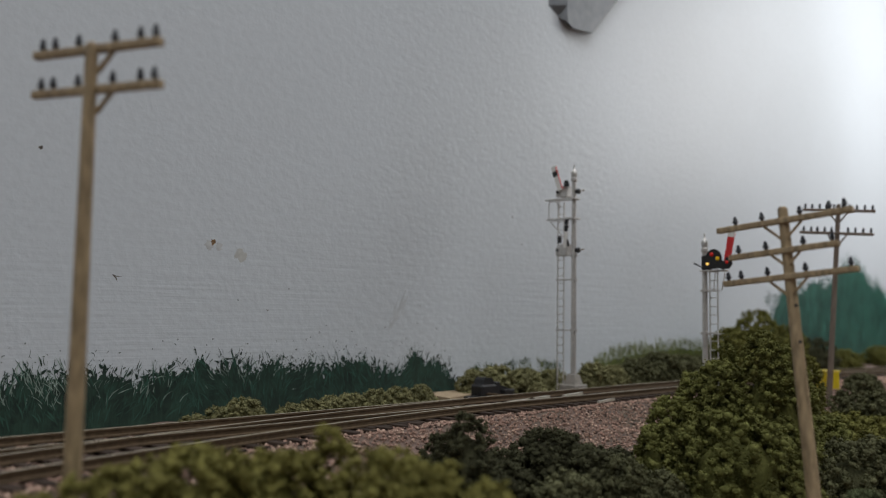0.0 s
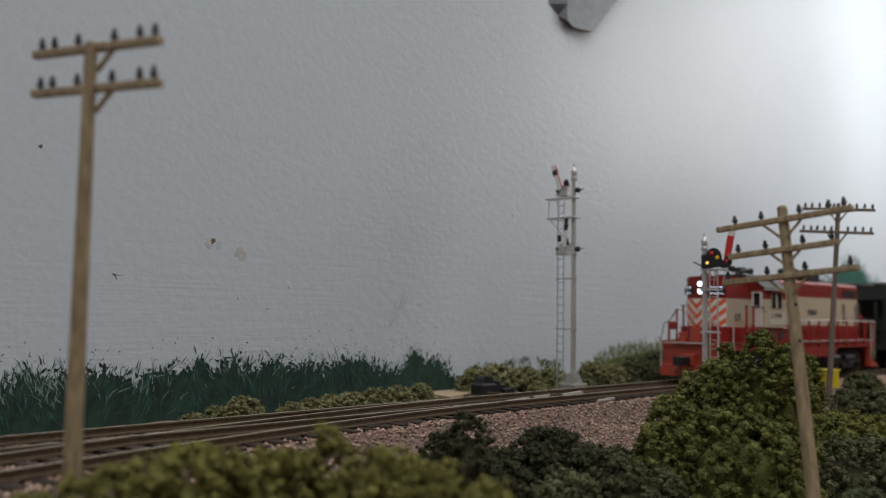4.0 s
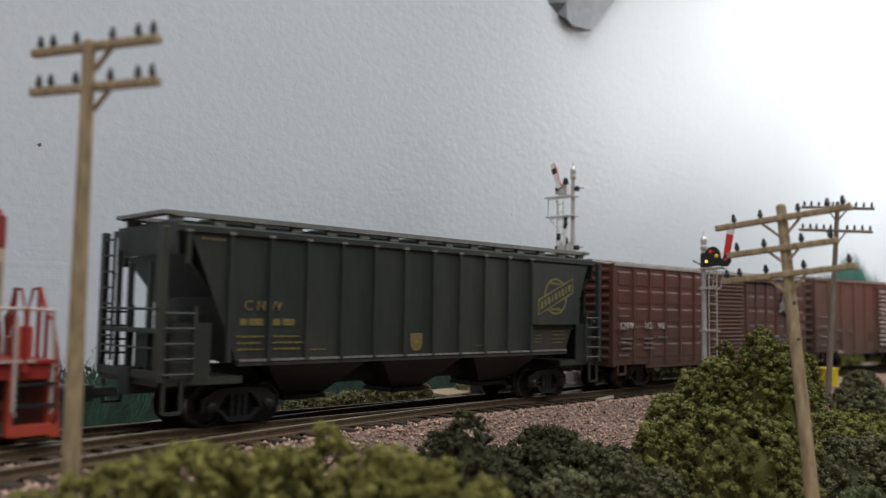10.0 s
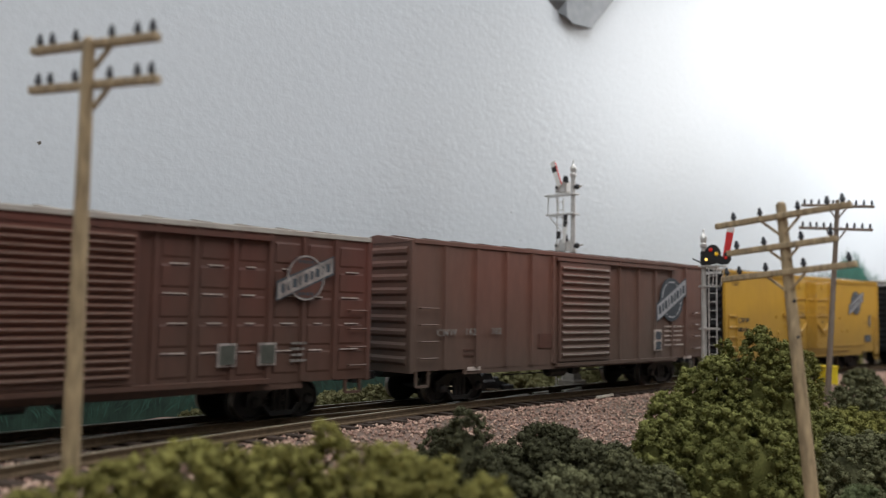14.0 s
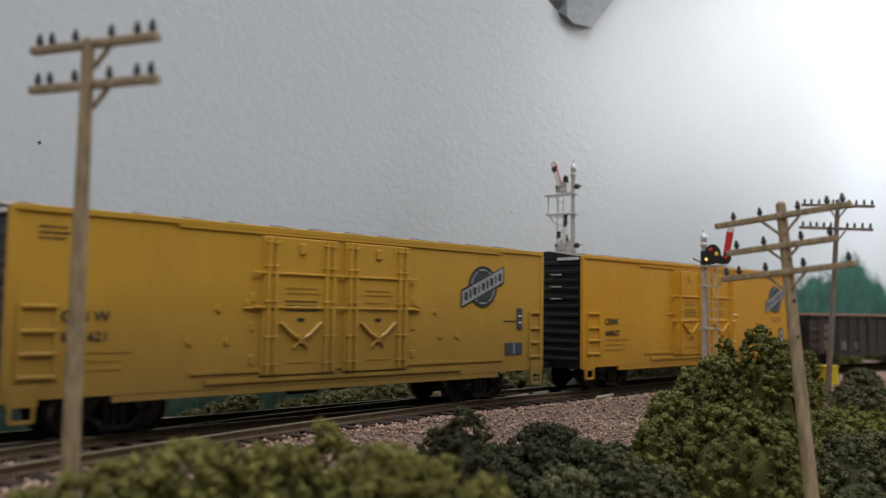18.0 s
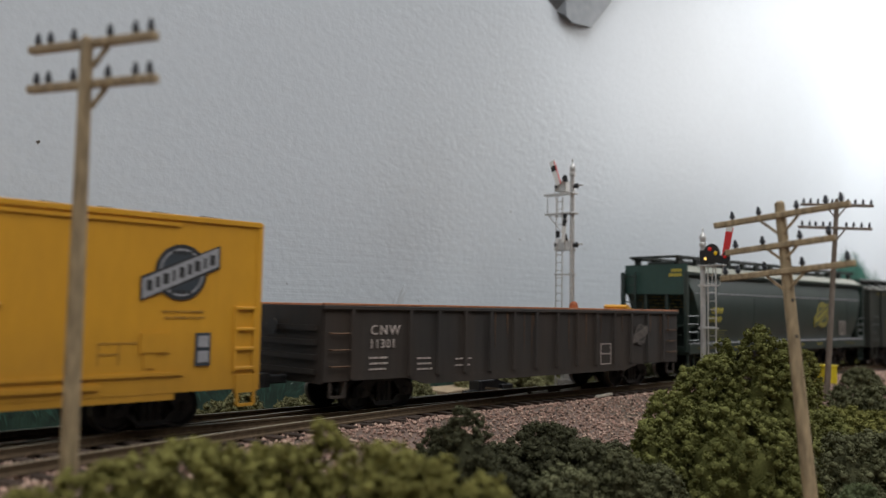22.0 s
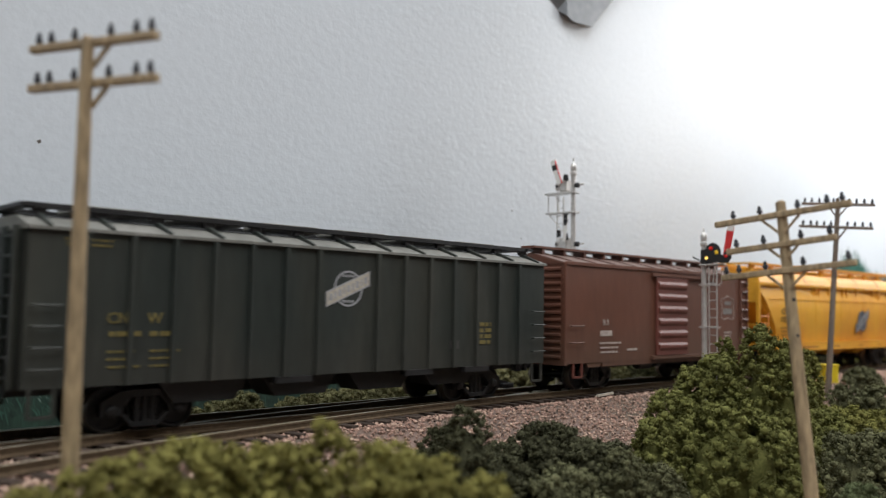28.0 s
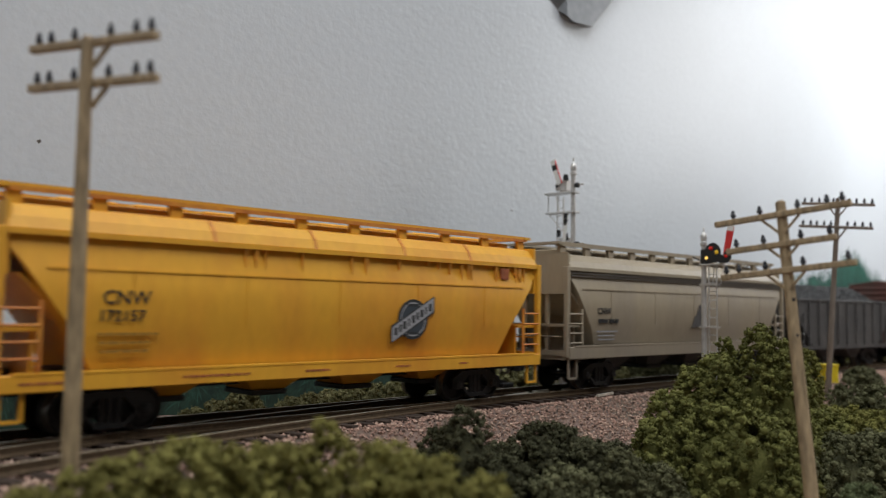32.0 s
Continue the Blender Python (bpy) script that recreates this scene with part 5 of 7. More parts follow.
def gondola():
    L, m = 182.0, M["gon_black"]
    c = car("gondola_car", "weathered dark brown gondola with white lettering", 1238, 65)
    W, z0, z1 = 16.4, 9.4, 29.6
    for s in (-1, 1):
        part("side", box(B(), -L / 2, L / 2, s * W - .45, s * W + .45, z0, z1), m, c)
        part("side_lining", box(B(), -L / 2 + 1, L / 2 - 1, s * (W - .85) - .2, s * (W - .85) + .2, z0 + 1, z1 + .2), M["gon_inside"], c)
        part("top_chord", box(B(), -L / 2 - .6, L / 2 + .6, s * (W + .3) - .9, s * (W + .3) + .9, z1 - .6, z1 + .5, .15), m, c)
        part("rusted_lip", box(B(), -L / 2 - .4, L / 2 + .4, s * (W + .2) - .7, s * (W + .2) + .7, z1 + .5, z1 + 1.2, .15), M["gon_inside"], c)
        part("side_sill", prism(B(), [(-L / 2 + 30, z0), (L / 2 - 30, z0), (L / 2 - 38, z0 - 2.2), (-L / 2 + 38, z0 - 2.2)], s * W - .5, s * W + .5), m, c)
        for i in range(14):
            x = (-81.5, 80.0)[i] if i < 2 else -59.8 + (i - 2) * 11.65
            part("side_post", prism(B(), [(x - 1.1, s * W), (x - .6, s * (W + 1.2)), (x + .6, s * (W + 1.2)), (x + 1.1, s * W)], z0 + .5, z1 - .4, "z"), m, c)
    for e in (-1, 1):
        part("end_wall", box(B(), e * L / 2 - .5, e * L / 2 + .5, -W, W, z0 - .5, z1 + .4), m, c)
        for z in (12, 16, 20, 24):
            part("end_rib", box(B(), e * (L / 2 + .9) - .5, e * (L / 2 + .9) + .5, -W + 2, W - 2, z - .7, z + .7), m, c)
        x = e * (L / 2 - 5)
        for z in (13.5, 18, 22.5):
            grab(c, x - 3, x + 3, -W - .3, z, M["gon_rust"])
        stirrup(c, x, -W, 5.2, z0, m)
    part("deck", box(B(), -L / 2 + .5, L / 2 - .5, -W + .5, W - .5, z0, z0 + 1.2), M["gon_inside"], c)
    running_gear(c, 65, L, z0)
    brake_gear(c, 0)
    part("brake_wheel", lathe(B(), [(0, 2.4), (.5, 2.4)], (-L / 2 - 2, 5, 24), (-1, 0, 0), 12), M["black"], c)
    words(c, "CNW", -75, 22.0, 4.0, -W - .55, M["letter_faint"], 1.25)
    words(c, "11301", -75.4, 18.2, 3.7, -W - .55, M["letter_faint"], 1.1)
    data_lines(c, -75.3, 15.2, 8, 3, 1.6, -W - .55, M["letter_faint"], .7, 3)
    data_lines(c, -57, 14.6, 7, 3, 1.6, -W - .55, M["letter_faint"], .7, 4)
    data_lines(c, -41, 14.0, 8, 2, 2.0, -W - .6, M["letter_faint"], .7, 5)
    emblem(c, 62.6, 20.8, 4.0, -W - .95, m, M["letter_ghost"], M["letter_ghost"])
    for a in ((36.2, 9.8, 36.6, 17.7), (42.6, 9.8, 43, 17.7), (36.2, 17.3, 43, 17.7), (36.2, 13.6, 43, 14), (36.2, 9.8, 43, 10.2)):
        bar(c, a[0], a[2], a[1], a[3], -W - .5, M["letter_faint"], "data_outline")
    rng = random.Random(8)
    for i in range(16):
        x, hh, w = rng.uniform(-30, 84), rng.uniform(6, 15), rng.uniform(.25, .9)
        part("rust_streak", prism(B(), [(x, 28.8), (x + w, 28.8), (x + w * .8, 28.8 - hh * .6), (x + w * .5, 28.8 - hh)], -W - .56, -W - .3), M["gon_rust"], c)
    # bright scrap lying in it
    for pts, y0, y1 in (([(22, 10.7), (62, 10.7), (60, 28.6), (50, 30.2), (34, 30.0), (20, 27.8)], -7, 9), ):
        s = thing("scrap_load", "yellow machine casting lying in the gondola car", "load")
        part("casting", prism(B(), pts, y0, y1), M["load_yellow"], s)
        part("lug", lathe(B(), [(0, 2.0), (2.6, 1.6), (3.6, .6)], (38, -3, 29.8), (0, 0, 1), 10), M["rust"], s)
        MOVERS.append((s, 1238, 65))
    s = thing("scrap_load", "yellow curved blade lying in the gondola car", "load")
    part("blade", prism(B(), [(66, 10.7), (86, 10.7), (86, 27.5), (76, 29.8), (71, 32.6), (69.5, 31.8), (71, 29), (66, 27.5)], -6, 5), M["load_yellow"], s)
    MOVERS.append((s, 1238, 65))


def coal_hopper():
    L, m = 112.0, M["coal_car"]
    c = car("open_hopper", "weathered black open hopper heaped with grey gravel", 2312, 38)
    W, z0, z1 = 16.4, 13.0, 37.2
    for s in (-1, 1):
        part("side", prism(B(), [(-L / 2, z1), (L / 2, z1), (L / 2, 27), (L / 2 - 16, z0), (-L / 2 + 16, z0), (-L / 2, 27)], s * W - .5, s * W + .5), m, c)
        part("top_chord", box(B(), -L / 2 - .4, L / 2 + .4, s * W - .9, s * W + .9, z1 - .8, z1 + .5, .2), m, c)
        for i in range(9):
            x = -L / 2 + 12 + i * 11.0
            part("side_post", box(B(), x - .6, x + .6, s * (W + .6) - .6, s * (W + .6) + .6, z0 + .4, z1 - .6), m, c)
        part("side_sill", box(B(), -L / 2, L / 2, s * W - .6, s * W + .6, z0 - 2, z0), m, c)
    for e in (-1, 1):
        part("end_wall", box(B(), e * L / 2 - .5, e * L / 2 + .5, -W, W, 27, z1 + .3), m, c)
        part("slope_sheet", prism(B(), [(e * L / 2, 28), (e * L / 2, 27), (e * (L / 2 - 24), z0 - 3), (e * (L / 2 - 24), z0 - 2)], -W, W, "y"), m, c)
        for s in (-1, 1):
            part("end_post", box(B(), e * L / 2 - .8, e * L / 2 + .8, s * (W - 1) - .8, s * (W - 1) + .8, z0 - 2, z1), m, c)
        ladder(c, min(e * L / 2, e * (L / 2 - 6)), max(e * L / 2, e * (L / 2 - 6)), -W - .7, z0, 30, 4, m)
        part("end_platform", box(B(), min(e * L / 2, e * (L / 2 - 18)), max(e * L / 2, e * (L / 2 - 18)), -W + 1, W - 1, z0 - 2.6, z0 - 1.4), m, c)
    for x in (-16, 16):
        part("hopper_outlet", prism(B(), [(x - 13, z0), (x + 13, z0), (x + 4, 5.5), (x - 4, 5.5)], -13, 13), m, c)
    running_gear(c, 38, L + 3, 12)
    rng = np.random.default_rng(9)
    n = 5200
    x, y = rng.uniform(-L / 2 + 1, L / 2 - 1, n), rng.uniform(-W + .6, W - .6, n)
    hump = 12.0 * (1 - np.abs(y / W) ** 1.6) * np.clip((L / 2 - np.abs(x)) / 22, 0, 1) ** .8
    z = z1 - 1.5 + hump * .8 + .5 * np.sin(x * .4) + rng.uniform(-.6, .3, n)
    shape = np.array([(1, 0, 0), (-1, 0, 0), (0, 1, 0), (0, -1, 0), (0, 0, 1), (0, 0, -1)], float)
    v = shape[None] * rng.uniform(.5, 1.2, (n, 6, 1)) * rng.uniform(.4, .95, (n, 1, 1)) + np.stack([x, y, z], 1)[:, None]
    tri = np.array([(0, 2, 4), (2, 1, 4), (1, 3, 4), (3, 0, 4), (2, 0, 5), (1, 2, 5), (3, 1, 5), (0, 3, 5)])
    f = (np.arange(n)[:, None, None] * 6 + tri[None]).reshape(-1, 3)
    g = thing("gravel_load", "heaped grey gravel in the open hopper", "load", kind="stuff")
    heap = new("gravel", raw_mesh("gravel", v.reshape(-1, 3), f, M["coal"]))
    heap.parent = g
    part("core", box(B(), -L / 2 + 1, L / 2 - 1, -W + .6, W - .6, 27.2, z1 - .8), M["coal"], g)
    MOVERS.append((g, 2312, 38))


ribbed_hopper()
brown_boxcar_ribbed()
brown_boxcar_plain()
yellow_boxcar("boxcar", "yellow double plug-door boxcar with black corrugated ends", 838.2, 171.5, 9.6, 49.6, M["yellow"], True)
yellow_boxcar("boxcar", "deep yellow double plug-door boxcar with black corrugated ends", 1037.5, 177.0, 9.2, 50.2, M["yellow_deep"], False)
gondola()
green_hopper()
posted_hopper()
rock_boxcar()
yellow_hopper()
grey_hopper()
coal_hopper()
boxcar("boxcar", "oxide red boxcar at the tail of the train", 2474, 60, 170, 10.2, 49.0, M["brown_red"], M["brown_red"], M["brown_roof"], posts=[-72, -48, -24, 24, 48, 72])
# ---- locomotive: a high-nosed road switcher ----
def locomotive():
    c = car("locomotive", "red and cream diesel road-switcher locomotive with lit headlights", 78, 54, "locomotive")
    R, D, K = M["red"], M["red_dark"], M["black"]

    def X(u):
        """Distance back from the nose, with a long front porch."""
        return u - 78.0 + (1.5 * max(0.0, 1 - max(u, 0.0) / 30.0) if u > -1.5 else -2.2)

    def hood(u0, u1, z0, z1, m, name, w=10.6, nose=False, tail=False):
        """A length of the hood between two heights; the nose end is rounded in plan."""
        front = [(X(u0) + 5.2, -w), (X(u0) + 1.6, -w + 2.6), (X(u0), -w + 7.2), (X(u0), w - 7.2), (X(u0) + 1.6, w - 2.6), (X(u0) + 5.2, w)] if nose else [(X(u0), -w), (X(u0), w)]
        back = [(X(u1), w - 1.0), (X(u1), -w + 1.0)] if tail else [(X(u1), w), (X(u1), -w)]
        if tail:
            back = [(X(u1) - 1.6, w)] + back + [(X(u1) - 1.6, -w)]
        return part(name, prism(B(), front + back, z0, z1, "z"), m, c)

    # hood in its three paint bands, with a rounded roof
    hood(0, 30, 16, 25.4, D, "hood_base", nose=True)
    hood(0, 30, 25.4, 38.8, M["cream"], "hood_band", nose=True)
    hood(0, 30, 38.8, 47.4, D, "hood_top", nose=True)
    roof = B()
    for (za, wa), (zb, wb) in (((47.4, 10.6), (48.5, 9.6)), ((48.5, 9.6), (49.3, 6.5))):
        prism(roof, [(X(5), -wa), (X(1.5), -wa + 3), (X(.3), -wa + 7), (X(.3), wa - 7), (X(1.5), wa - 3), (X(5), wa), (X(30), wa), (X(30), -wa)], za, zb, "z")
    part("nose_roof", roof, D, c)
    # highlight along the nose roof's edge, drawn as a lighter red strip
    part("roof_edge", box(B(), X(7), X(29.5), -10.75, -10.3, 47.0, 47.6), M["red_lit"], c)
    hood(50, 155.5, 17, 26.2, D, "hood_base", tail=True)
    hood(50, 155.5, 26.2, 41.4, M["cream"], "hood_band", tail=True)
    hood(50, 155.5, 41.4, 48.2, D, "hood_top", tail=True)
    part("hood_roof", prism(B(), [(-10.6, 48.2), (-9.4, 49.6), (-5, 50.4), (5, 50.4), (9.4, 49.6), (10.6, 48.2)], X(50), X(154.5), "x"), D, c)
    # the same painted highlight along the long hood
    part("roof_edge", box(B(), X(52), X(154), -10.75, -10.2, 48.0, 48.5), M["red_lit"], c)
    # battery boxes beside the nose and cab
    for s in (-1, 1):
        y0, y1 = sorted((s * 10.4, s * 16.6))
        b = part("battery_box", box(B(), X(9), X(62), y0, y1, 18.2, 25.2, .3), D, c)
        for u in (24, 37.5, 45.5):
            part("louvre", box(B(), X(u), X(u + 4.6), s * 16.75 - .2, s * 16.75 + .2, 19.4, 24.0), M["louvre_dark"], b)
        for u in (12, 15.5, 18.5, 31, 33, 51, 54):
            part("latch", lathe(B(), [(0, .6), (.4, .5)], (X(u), s * 16.6, 23), (0, s, 0), 6), K, b)
    # frame and walkway
    part("frame", box(B(), X(-4), X(163), -16.4, 16.4, 14.2, 17.6, .2), R, c)
    part("walkway", box(B(), X(-5), X(164), -16.9, 16.9, 17.6, 18.3), R, c)
    for s in (-1, 1):
        part("walkway_edge", box(B(), X(58), X(160), s * 17.0 - .15, s * 17.0 + .15, 17.8, 18.4), M["rail_white"], c)
        part("tank_skirt", prism(B(), [(X(50), 14.4), (X(113), 14.4), (X(107), 9.8), (X(56), 9.8)], s * 16.2 - .5, s * 16.2 + .5), R, c)
    part("fuel_tank", prism(B(), [(-13, 13), (13, 13), (13.5, 8), (10, 3.6), (-10, 3.6), (-13.5, 8)], X(54), X(104), "x"), K, c)
    part("equipment_box", box(B(), X(44.5), X(54.2), -12.5, 12.5, 4.2, 13.6, .4), K, c)
    part("equipment_box", box(B(), X(104), X(112), -12, 12, 4.6, 13.6, .4), K, c)
    part("air_reservoir", lathe(B(), [(0, 1), (1, 2.4), (20, 2.4), (21, 1)], (X(100), -12.5, 8.4), (1, 0, 0), 12), K, c)
    part("underframe", box(B(), X(2), X(160), -9.5, 9.5, 9.6, 14.4), K, c)
    # cab
    part("cab", box(B(), X(29.6), X(51.4), -17.4, 17.4, 25.3, 39.0), M["cream"], c)
    part("cab_upper", prism(B(), [(-17.4, 39.0), (-17.4, 43.8), (-13, 47.6), (-7, 50.0), (7, 50.0), (13, 47.6), (17.4, 43.8), (17.4, 39.0)], X(29.6), X(51.4), "x"), D, c)
    arc = [(-18.0, 43.6), (-13.3, 48.0), (-7.2, 50.5), (7.2, 50.5), (13.3, 48.0), (18.0, 43.6)]
    part("cab_roof", prism(B(), arc + [(y, z + .8) for y, z in arc[::-1]], X(28.6), X(52.6), "x"), M["cab_roof"], c)
    part("drip_rail", box(B(), X(28.6), X(52.6), -18.3, -17.6, 43.4, 44.1), M["rail_white"], c)
    for s in (-1, 1):
        w = part("cab_window", box(B(), X(36.4), X(46.6), s * 17.5 - .2, s * 17.5 + .2, 34.8, 41.8), M["dark_glass"], c)
        part("window_bar", box(B(), X(40.6), X(42.2), s * 17.75 - .15, s * 17.75 + .15, 34.8, 41.8), M["cream"], w)
        for u in (36.1, 46.5):
            part("window_frame", box(B(), X(u), X(u + .35), s * 17.75 - .15, s * 17.75 + .15, 34.6, 42.0), M["cream"], w)
        part("sunshade", box(B(), X(35.4), X(47.8), s * 18.0 - .6, s * 18.0 + .6, 42.2, 42.7), D, w)
        d = part("cab_door", box(B(), X(29.0), X(29.8), min(s * 11.2, s * 16.6), max(s * 11.2, s * 16.6), 25.4, 42.5), M["ivory"], c, "ivory cab door with a dark window")
        part("door_window", box(B(), X(28.8), X(29.2), min(s * 12.4, s * 15.4), max(s * 12.4, s * 15.4), 34.6, 42), M["dark_glass"], d)
    part("name_panel", box(B(), X(33.2), X(50), -17.6, -17.3, 26.6, 32.6), M["cream_light"], c)
    words(c, "CNW", X(36.4), 29.9, 3.7, -17.62, M["letter_black"], 1.3)
    words(c, "4464", X(90.2), 31.6, 5.3, -10.65, M["letter_black"])
    part("number_panel", box(B(), X(85), X(104), -10.75, -10.5, 26.8, 29.6), M["cream_light"], c)
    part("end_panel", box(B(), X(62), X(79), -10.75, -10.5, 26.6, 29.6), M["cream"], c)
    # radiator openings, louvres, door seams
    for u, w in ((53.0, 3.4), (57.6, 6.6), (134.2, 4.6), (140.2, 5.2), (146.6, 5.0)):
        g = part("grille", box(B(), X(u), X(u + w), -10.85, -10.4, 42.2, 46.4), K, c)
        for k in range(int(w / 1.0)):
            part("grille_bar", box(B(), X(u + .3 + k), X(u + .45 + k), -10.95, -10.7, 42.3, 46.3), M["grey_roof"], g)
    for u0, z0 in ((53.2, 32), (58.2, 32), (58.2, 26.8), (133.2, 32.8), (150.2, 32.8), (133.2, 27.6), (150.2, 27.6), (13.5, 28.4), (17.0, 28.4)):
        wide, high = (4.2, 5.6) if u0 > 40 else (2.0, 3.4)
        g = part("louvre", box(B(), X(u0), X(u0 + wide), -10.8, -10.4, z0, z0 + (4.4 if z0 < 28 else high)), M["grey_roof"], c)
        tall = 4.4 if z0 < 28 else high
        for k in range(8):
            z = z0 + .3 + k * (tall - .4) / 8
            part("louvre_slat", box(B(), X(u0 + .2), X(u0 + wide - .2), -10.98, -10.7, z, z + tall / 22), M["cream"], g)
    for u in (66, 73, 80, 87, 94, 101, 108, 115, 122, 129, 143):
        part("door_seam", box(B(), X(u), X(u + .25), -10.75, -10.5, 18.4, 26.0), D, c)
        part("door_handle", box(B(), X(u + 5), X(u + 5.8), -11.0, -10.5, 22, 22.8), K, c)
    for k in range(7):
        part("hood_bolt", lathe(B(), [(0, .5), (.3, .4)], (X(68 + k * 9), -10.6, 43.5 + (k % 2) * 2.0), (0, -1, 0), 6), D, c)
    # faint highlight on the hood side, also a strip of lighter red
    part("hood_seam", box(B(), X(66), X(126), -10.8, -10.5, 45.6, 45.85), M["red_lit"], c)
    # roof gear
    for u in (82.4, 89.2, 107.0, 113.8):
        part("exhaust_box", prism(B(), [(X(u), 50.2), (X(u), 56.0), (X(u + 3.2), 57.2), (X(u + 6.4), 56.0), (X(u + 6.4), 50.2)], -3.6, 2.2, "y"), K, c)
    for u in (66, 126, 140):
        part("fan_housing", lathe(B(), [(0, 5.2), (1.3, 5.2), (1.9, 4.0)], (X(u), 0, 49.8), (0, 0, 1), 20), D if u < 100 else M["grey_roof"], c)
    part("nose_beacon", lathe(B(), [(0, 2.6), (1.2, 2.6), (1.8, 1.4)], (X(5), 0, 49.1), (0, 0, 1), 14), D, c)
    horn = part("horn_mount", box(B(), X(35.5), X(42.5), -1.4, 1.4, 51, 52.4, .2), K, c)
    for dx, dy, s in ((32.8, -2.6, -1), (32.2, .4, -1), (45.5, -2.2, 1), (45, 1.8, 1), (34, 3.0, -1)):
        part("horn_bell", rod(B(), (X(39), dy * .6, 53.4), (X(dx), dy, 54.0 + dy * .2), .6, 10, 1.7), K, horn)
    # headlights and number boards
    for z in (45.6, 42.0):
        part("headlight", lathe(B(), [(0, 1.9), (.6, 1.9), (.9, 1.5)], (X(.4), 0, z), (-1, 0, 0), 16), K, c)
        part("headlight_lens", lathe(B(), [(0, 1.2), (.35, 1.0)], (X(-.45), 0, z), (-1, 0, 0), 16), M["lamp_lit"], c, "lit white headlight lens")
    for s in (-1, 1):
        a, b = Vector((X(.5), s * 4.2, 0)), Vector((X(4.6), s * 10.2, 0))
        d = (b - a).normalized()
        n = Vector((-abs(d.y), s * d.x, 0)).normalized()
        def face(bm, lo, hi, z0, z1, out):
            p = [a + d * lo, a + d * hi, a + d * hi + n * out, a + d * lo + n * out]
            return prism(bm, [(q.x, q.y) for q in p], z0, z1, "z")
        nb = part("number_board", face(B(), -.4, 7.2, 40.6, 44.6, 1.15), K, c, "dark number board lit along its edges")
        for z in (40.9, 43.9):
            part("board_light", face(B(), .2, 6.6, z, z + .25, 1.25), M["board_lit"], nb)
        bm = B()
        for k in range(4):
            face(bm, 1.2 + k * 1.35, 1.5 + k * 1.35, 42.2, 43.3, 1.3)
            face(bm, 1.75 + k * 1.35, 2.0 + k * 1.35, 41.7, 43.3, 1.3)
            face(bm, 1.2 + k * 1.35, 2.0 + k * 1.35, 42.3, 42.6, 1.3)
        part("board_digits", bm, M["emblem_grey"], nb)
    # chevrons on the nose
    outline = [(X(5.2), -10.6), (X(1.6), -8.0), (X(0), -3.4), (X(0), 0)]

    def nose_at(y):
        ys, xs = [p[1] for p in outline], [p[0] for p in outline]
        return float(np.interp(-abs(y), ys, xs)) - .12
    cols = np.linspace(0, 10.55, 12)
    base = B()
    for s in (-1, 1):
        for y0, y1 in zip(cols, cols[1:]):
            v = [base.verts.new((nose_at(y) + .04, s * y, z)) for y, z in ((y0, 25.5), (y1, 25.5), (y1, 38.7), (y0, 38.7))]
            base.faces.new(v)
    part("nose_panel", base, M["ivory"], c)
    for k in range(7):
        bm = B()
        for s in (-1, 1):
            for y0, y1 in zip(cols, cols[1:]):
                zs = []
                for y in (y0, y1):
                    lo = 14.0 + k * 4.8 + abs(s * y - 2.2) * 1.05
                    zs.append((max(25.5, min(38.7, lo)), max(25.5, min(38.7, lo + 2.5))))
                if zs[0][1] - zs[0][0] < .02 and zs[1][1] - zs[1][0] < .02:
                    continue
                quad = [(nose_at(y0) - .06, s * y0, zs[0][0]), (nose_at(y1) - .06, s * y1, zs[1][0]), (nose_at(y1) - .06, s * y1, zs[1][1]), (nose_at(y0) - .06, s * y0, zs[0][1])]
                bm.faces.new([bm.verts.new(q) for q in quad])
        part("chevron", bm, M["stripe"], c)
    # pilots, steps, couplers
    for e, u in ((-1, -5.6), (1, 164.4)):
        E = M["red_lit"]
        x = X(u)
        part("pilot", box(B(), min(x, x - e * 1.2), max(x, x - e * 1.2), -14.6, 14.6, 5.0, 17.8, .2), E, c)
        part("plough", prism(B(), [(-14.8, 2.0), (14.8, 2.0), (14.0, 7.4), (-14.0, 7.4)], x - .2, x + e * 2.2, "x"), E, c)
        part("coupler_box", box(B(), min(x, x + e * 4), max(x, x + e * 4), -3.4, 3.4, 7.2, 12.4, .3), E, c)
        coupler(c, x + e * 4, e > 0)
        part("coupler_head", box(B(), min(x + e * 4, x + e * 11), max(x + e * 4, x + e * 11), -2.8, 2.8, 8.0, 11.4, .5), K, c)
        for z in (7.4, 11.6, 15.2):
            part("pilot_rib", box(B(), min(x, x + e * .45), max(x, x + e * .45), -14.2, 14.2, z, z + .5), E, c)
        part("footboard_edge", box(B(), min(x + e * 1.4, x + e * 2.0), max(x + e * 1.4, x + e * 2.0), -13.5, 13.5, 17.2, 17.9), M["rail_white"], c)
        part("drop_step", box(B(), min(x, x + e * 1.4), max(x, x + e * 1.4), -9, 9, 17.2, 18.0), M["rail_white"], c)
        for s in (-1, 1):
            st = part("step_well", box(B(), min(x, x - e * 9), max(x, x - e * 9), s * 15.6 - 1.2, s * 15.6 + 1.2, 2.8, 5.0), E, c)
            part("step_side", box(B(), x - e * 8.6 - .5, x - e * 8.6 + .5, s * 15.4 - 1.4, s * 15.4 + 1.4, 3, 17.6), E, st)
            for z in (8.6, 13.0):
                part("step_tread", box(B(), min(x, x - e * 8.6), max(x, x - e * 8.6), s * 15.4 - 1.2, s * 15.4 + 1.2, z, z + .6), K, st)
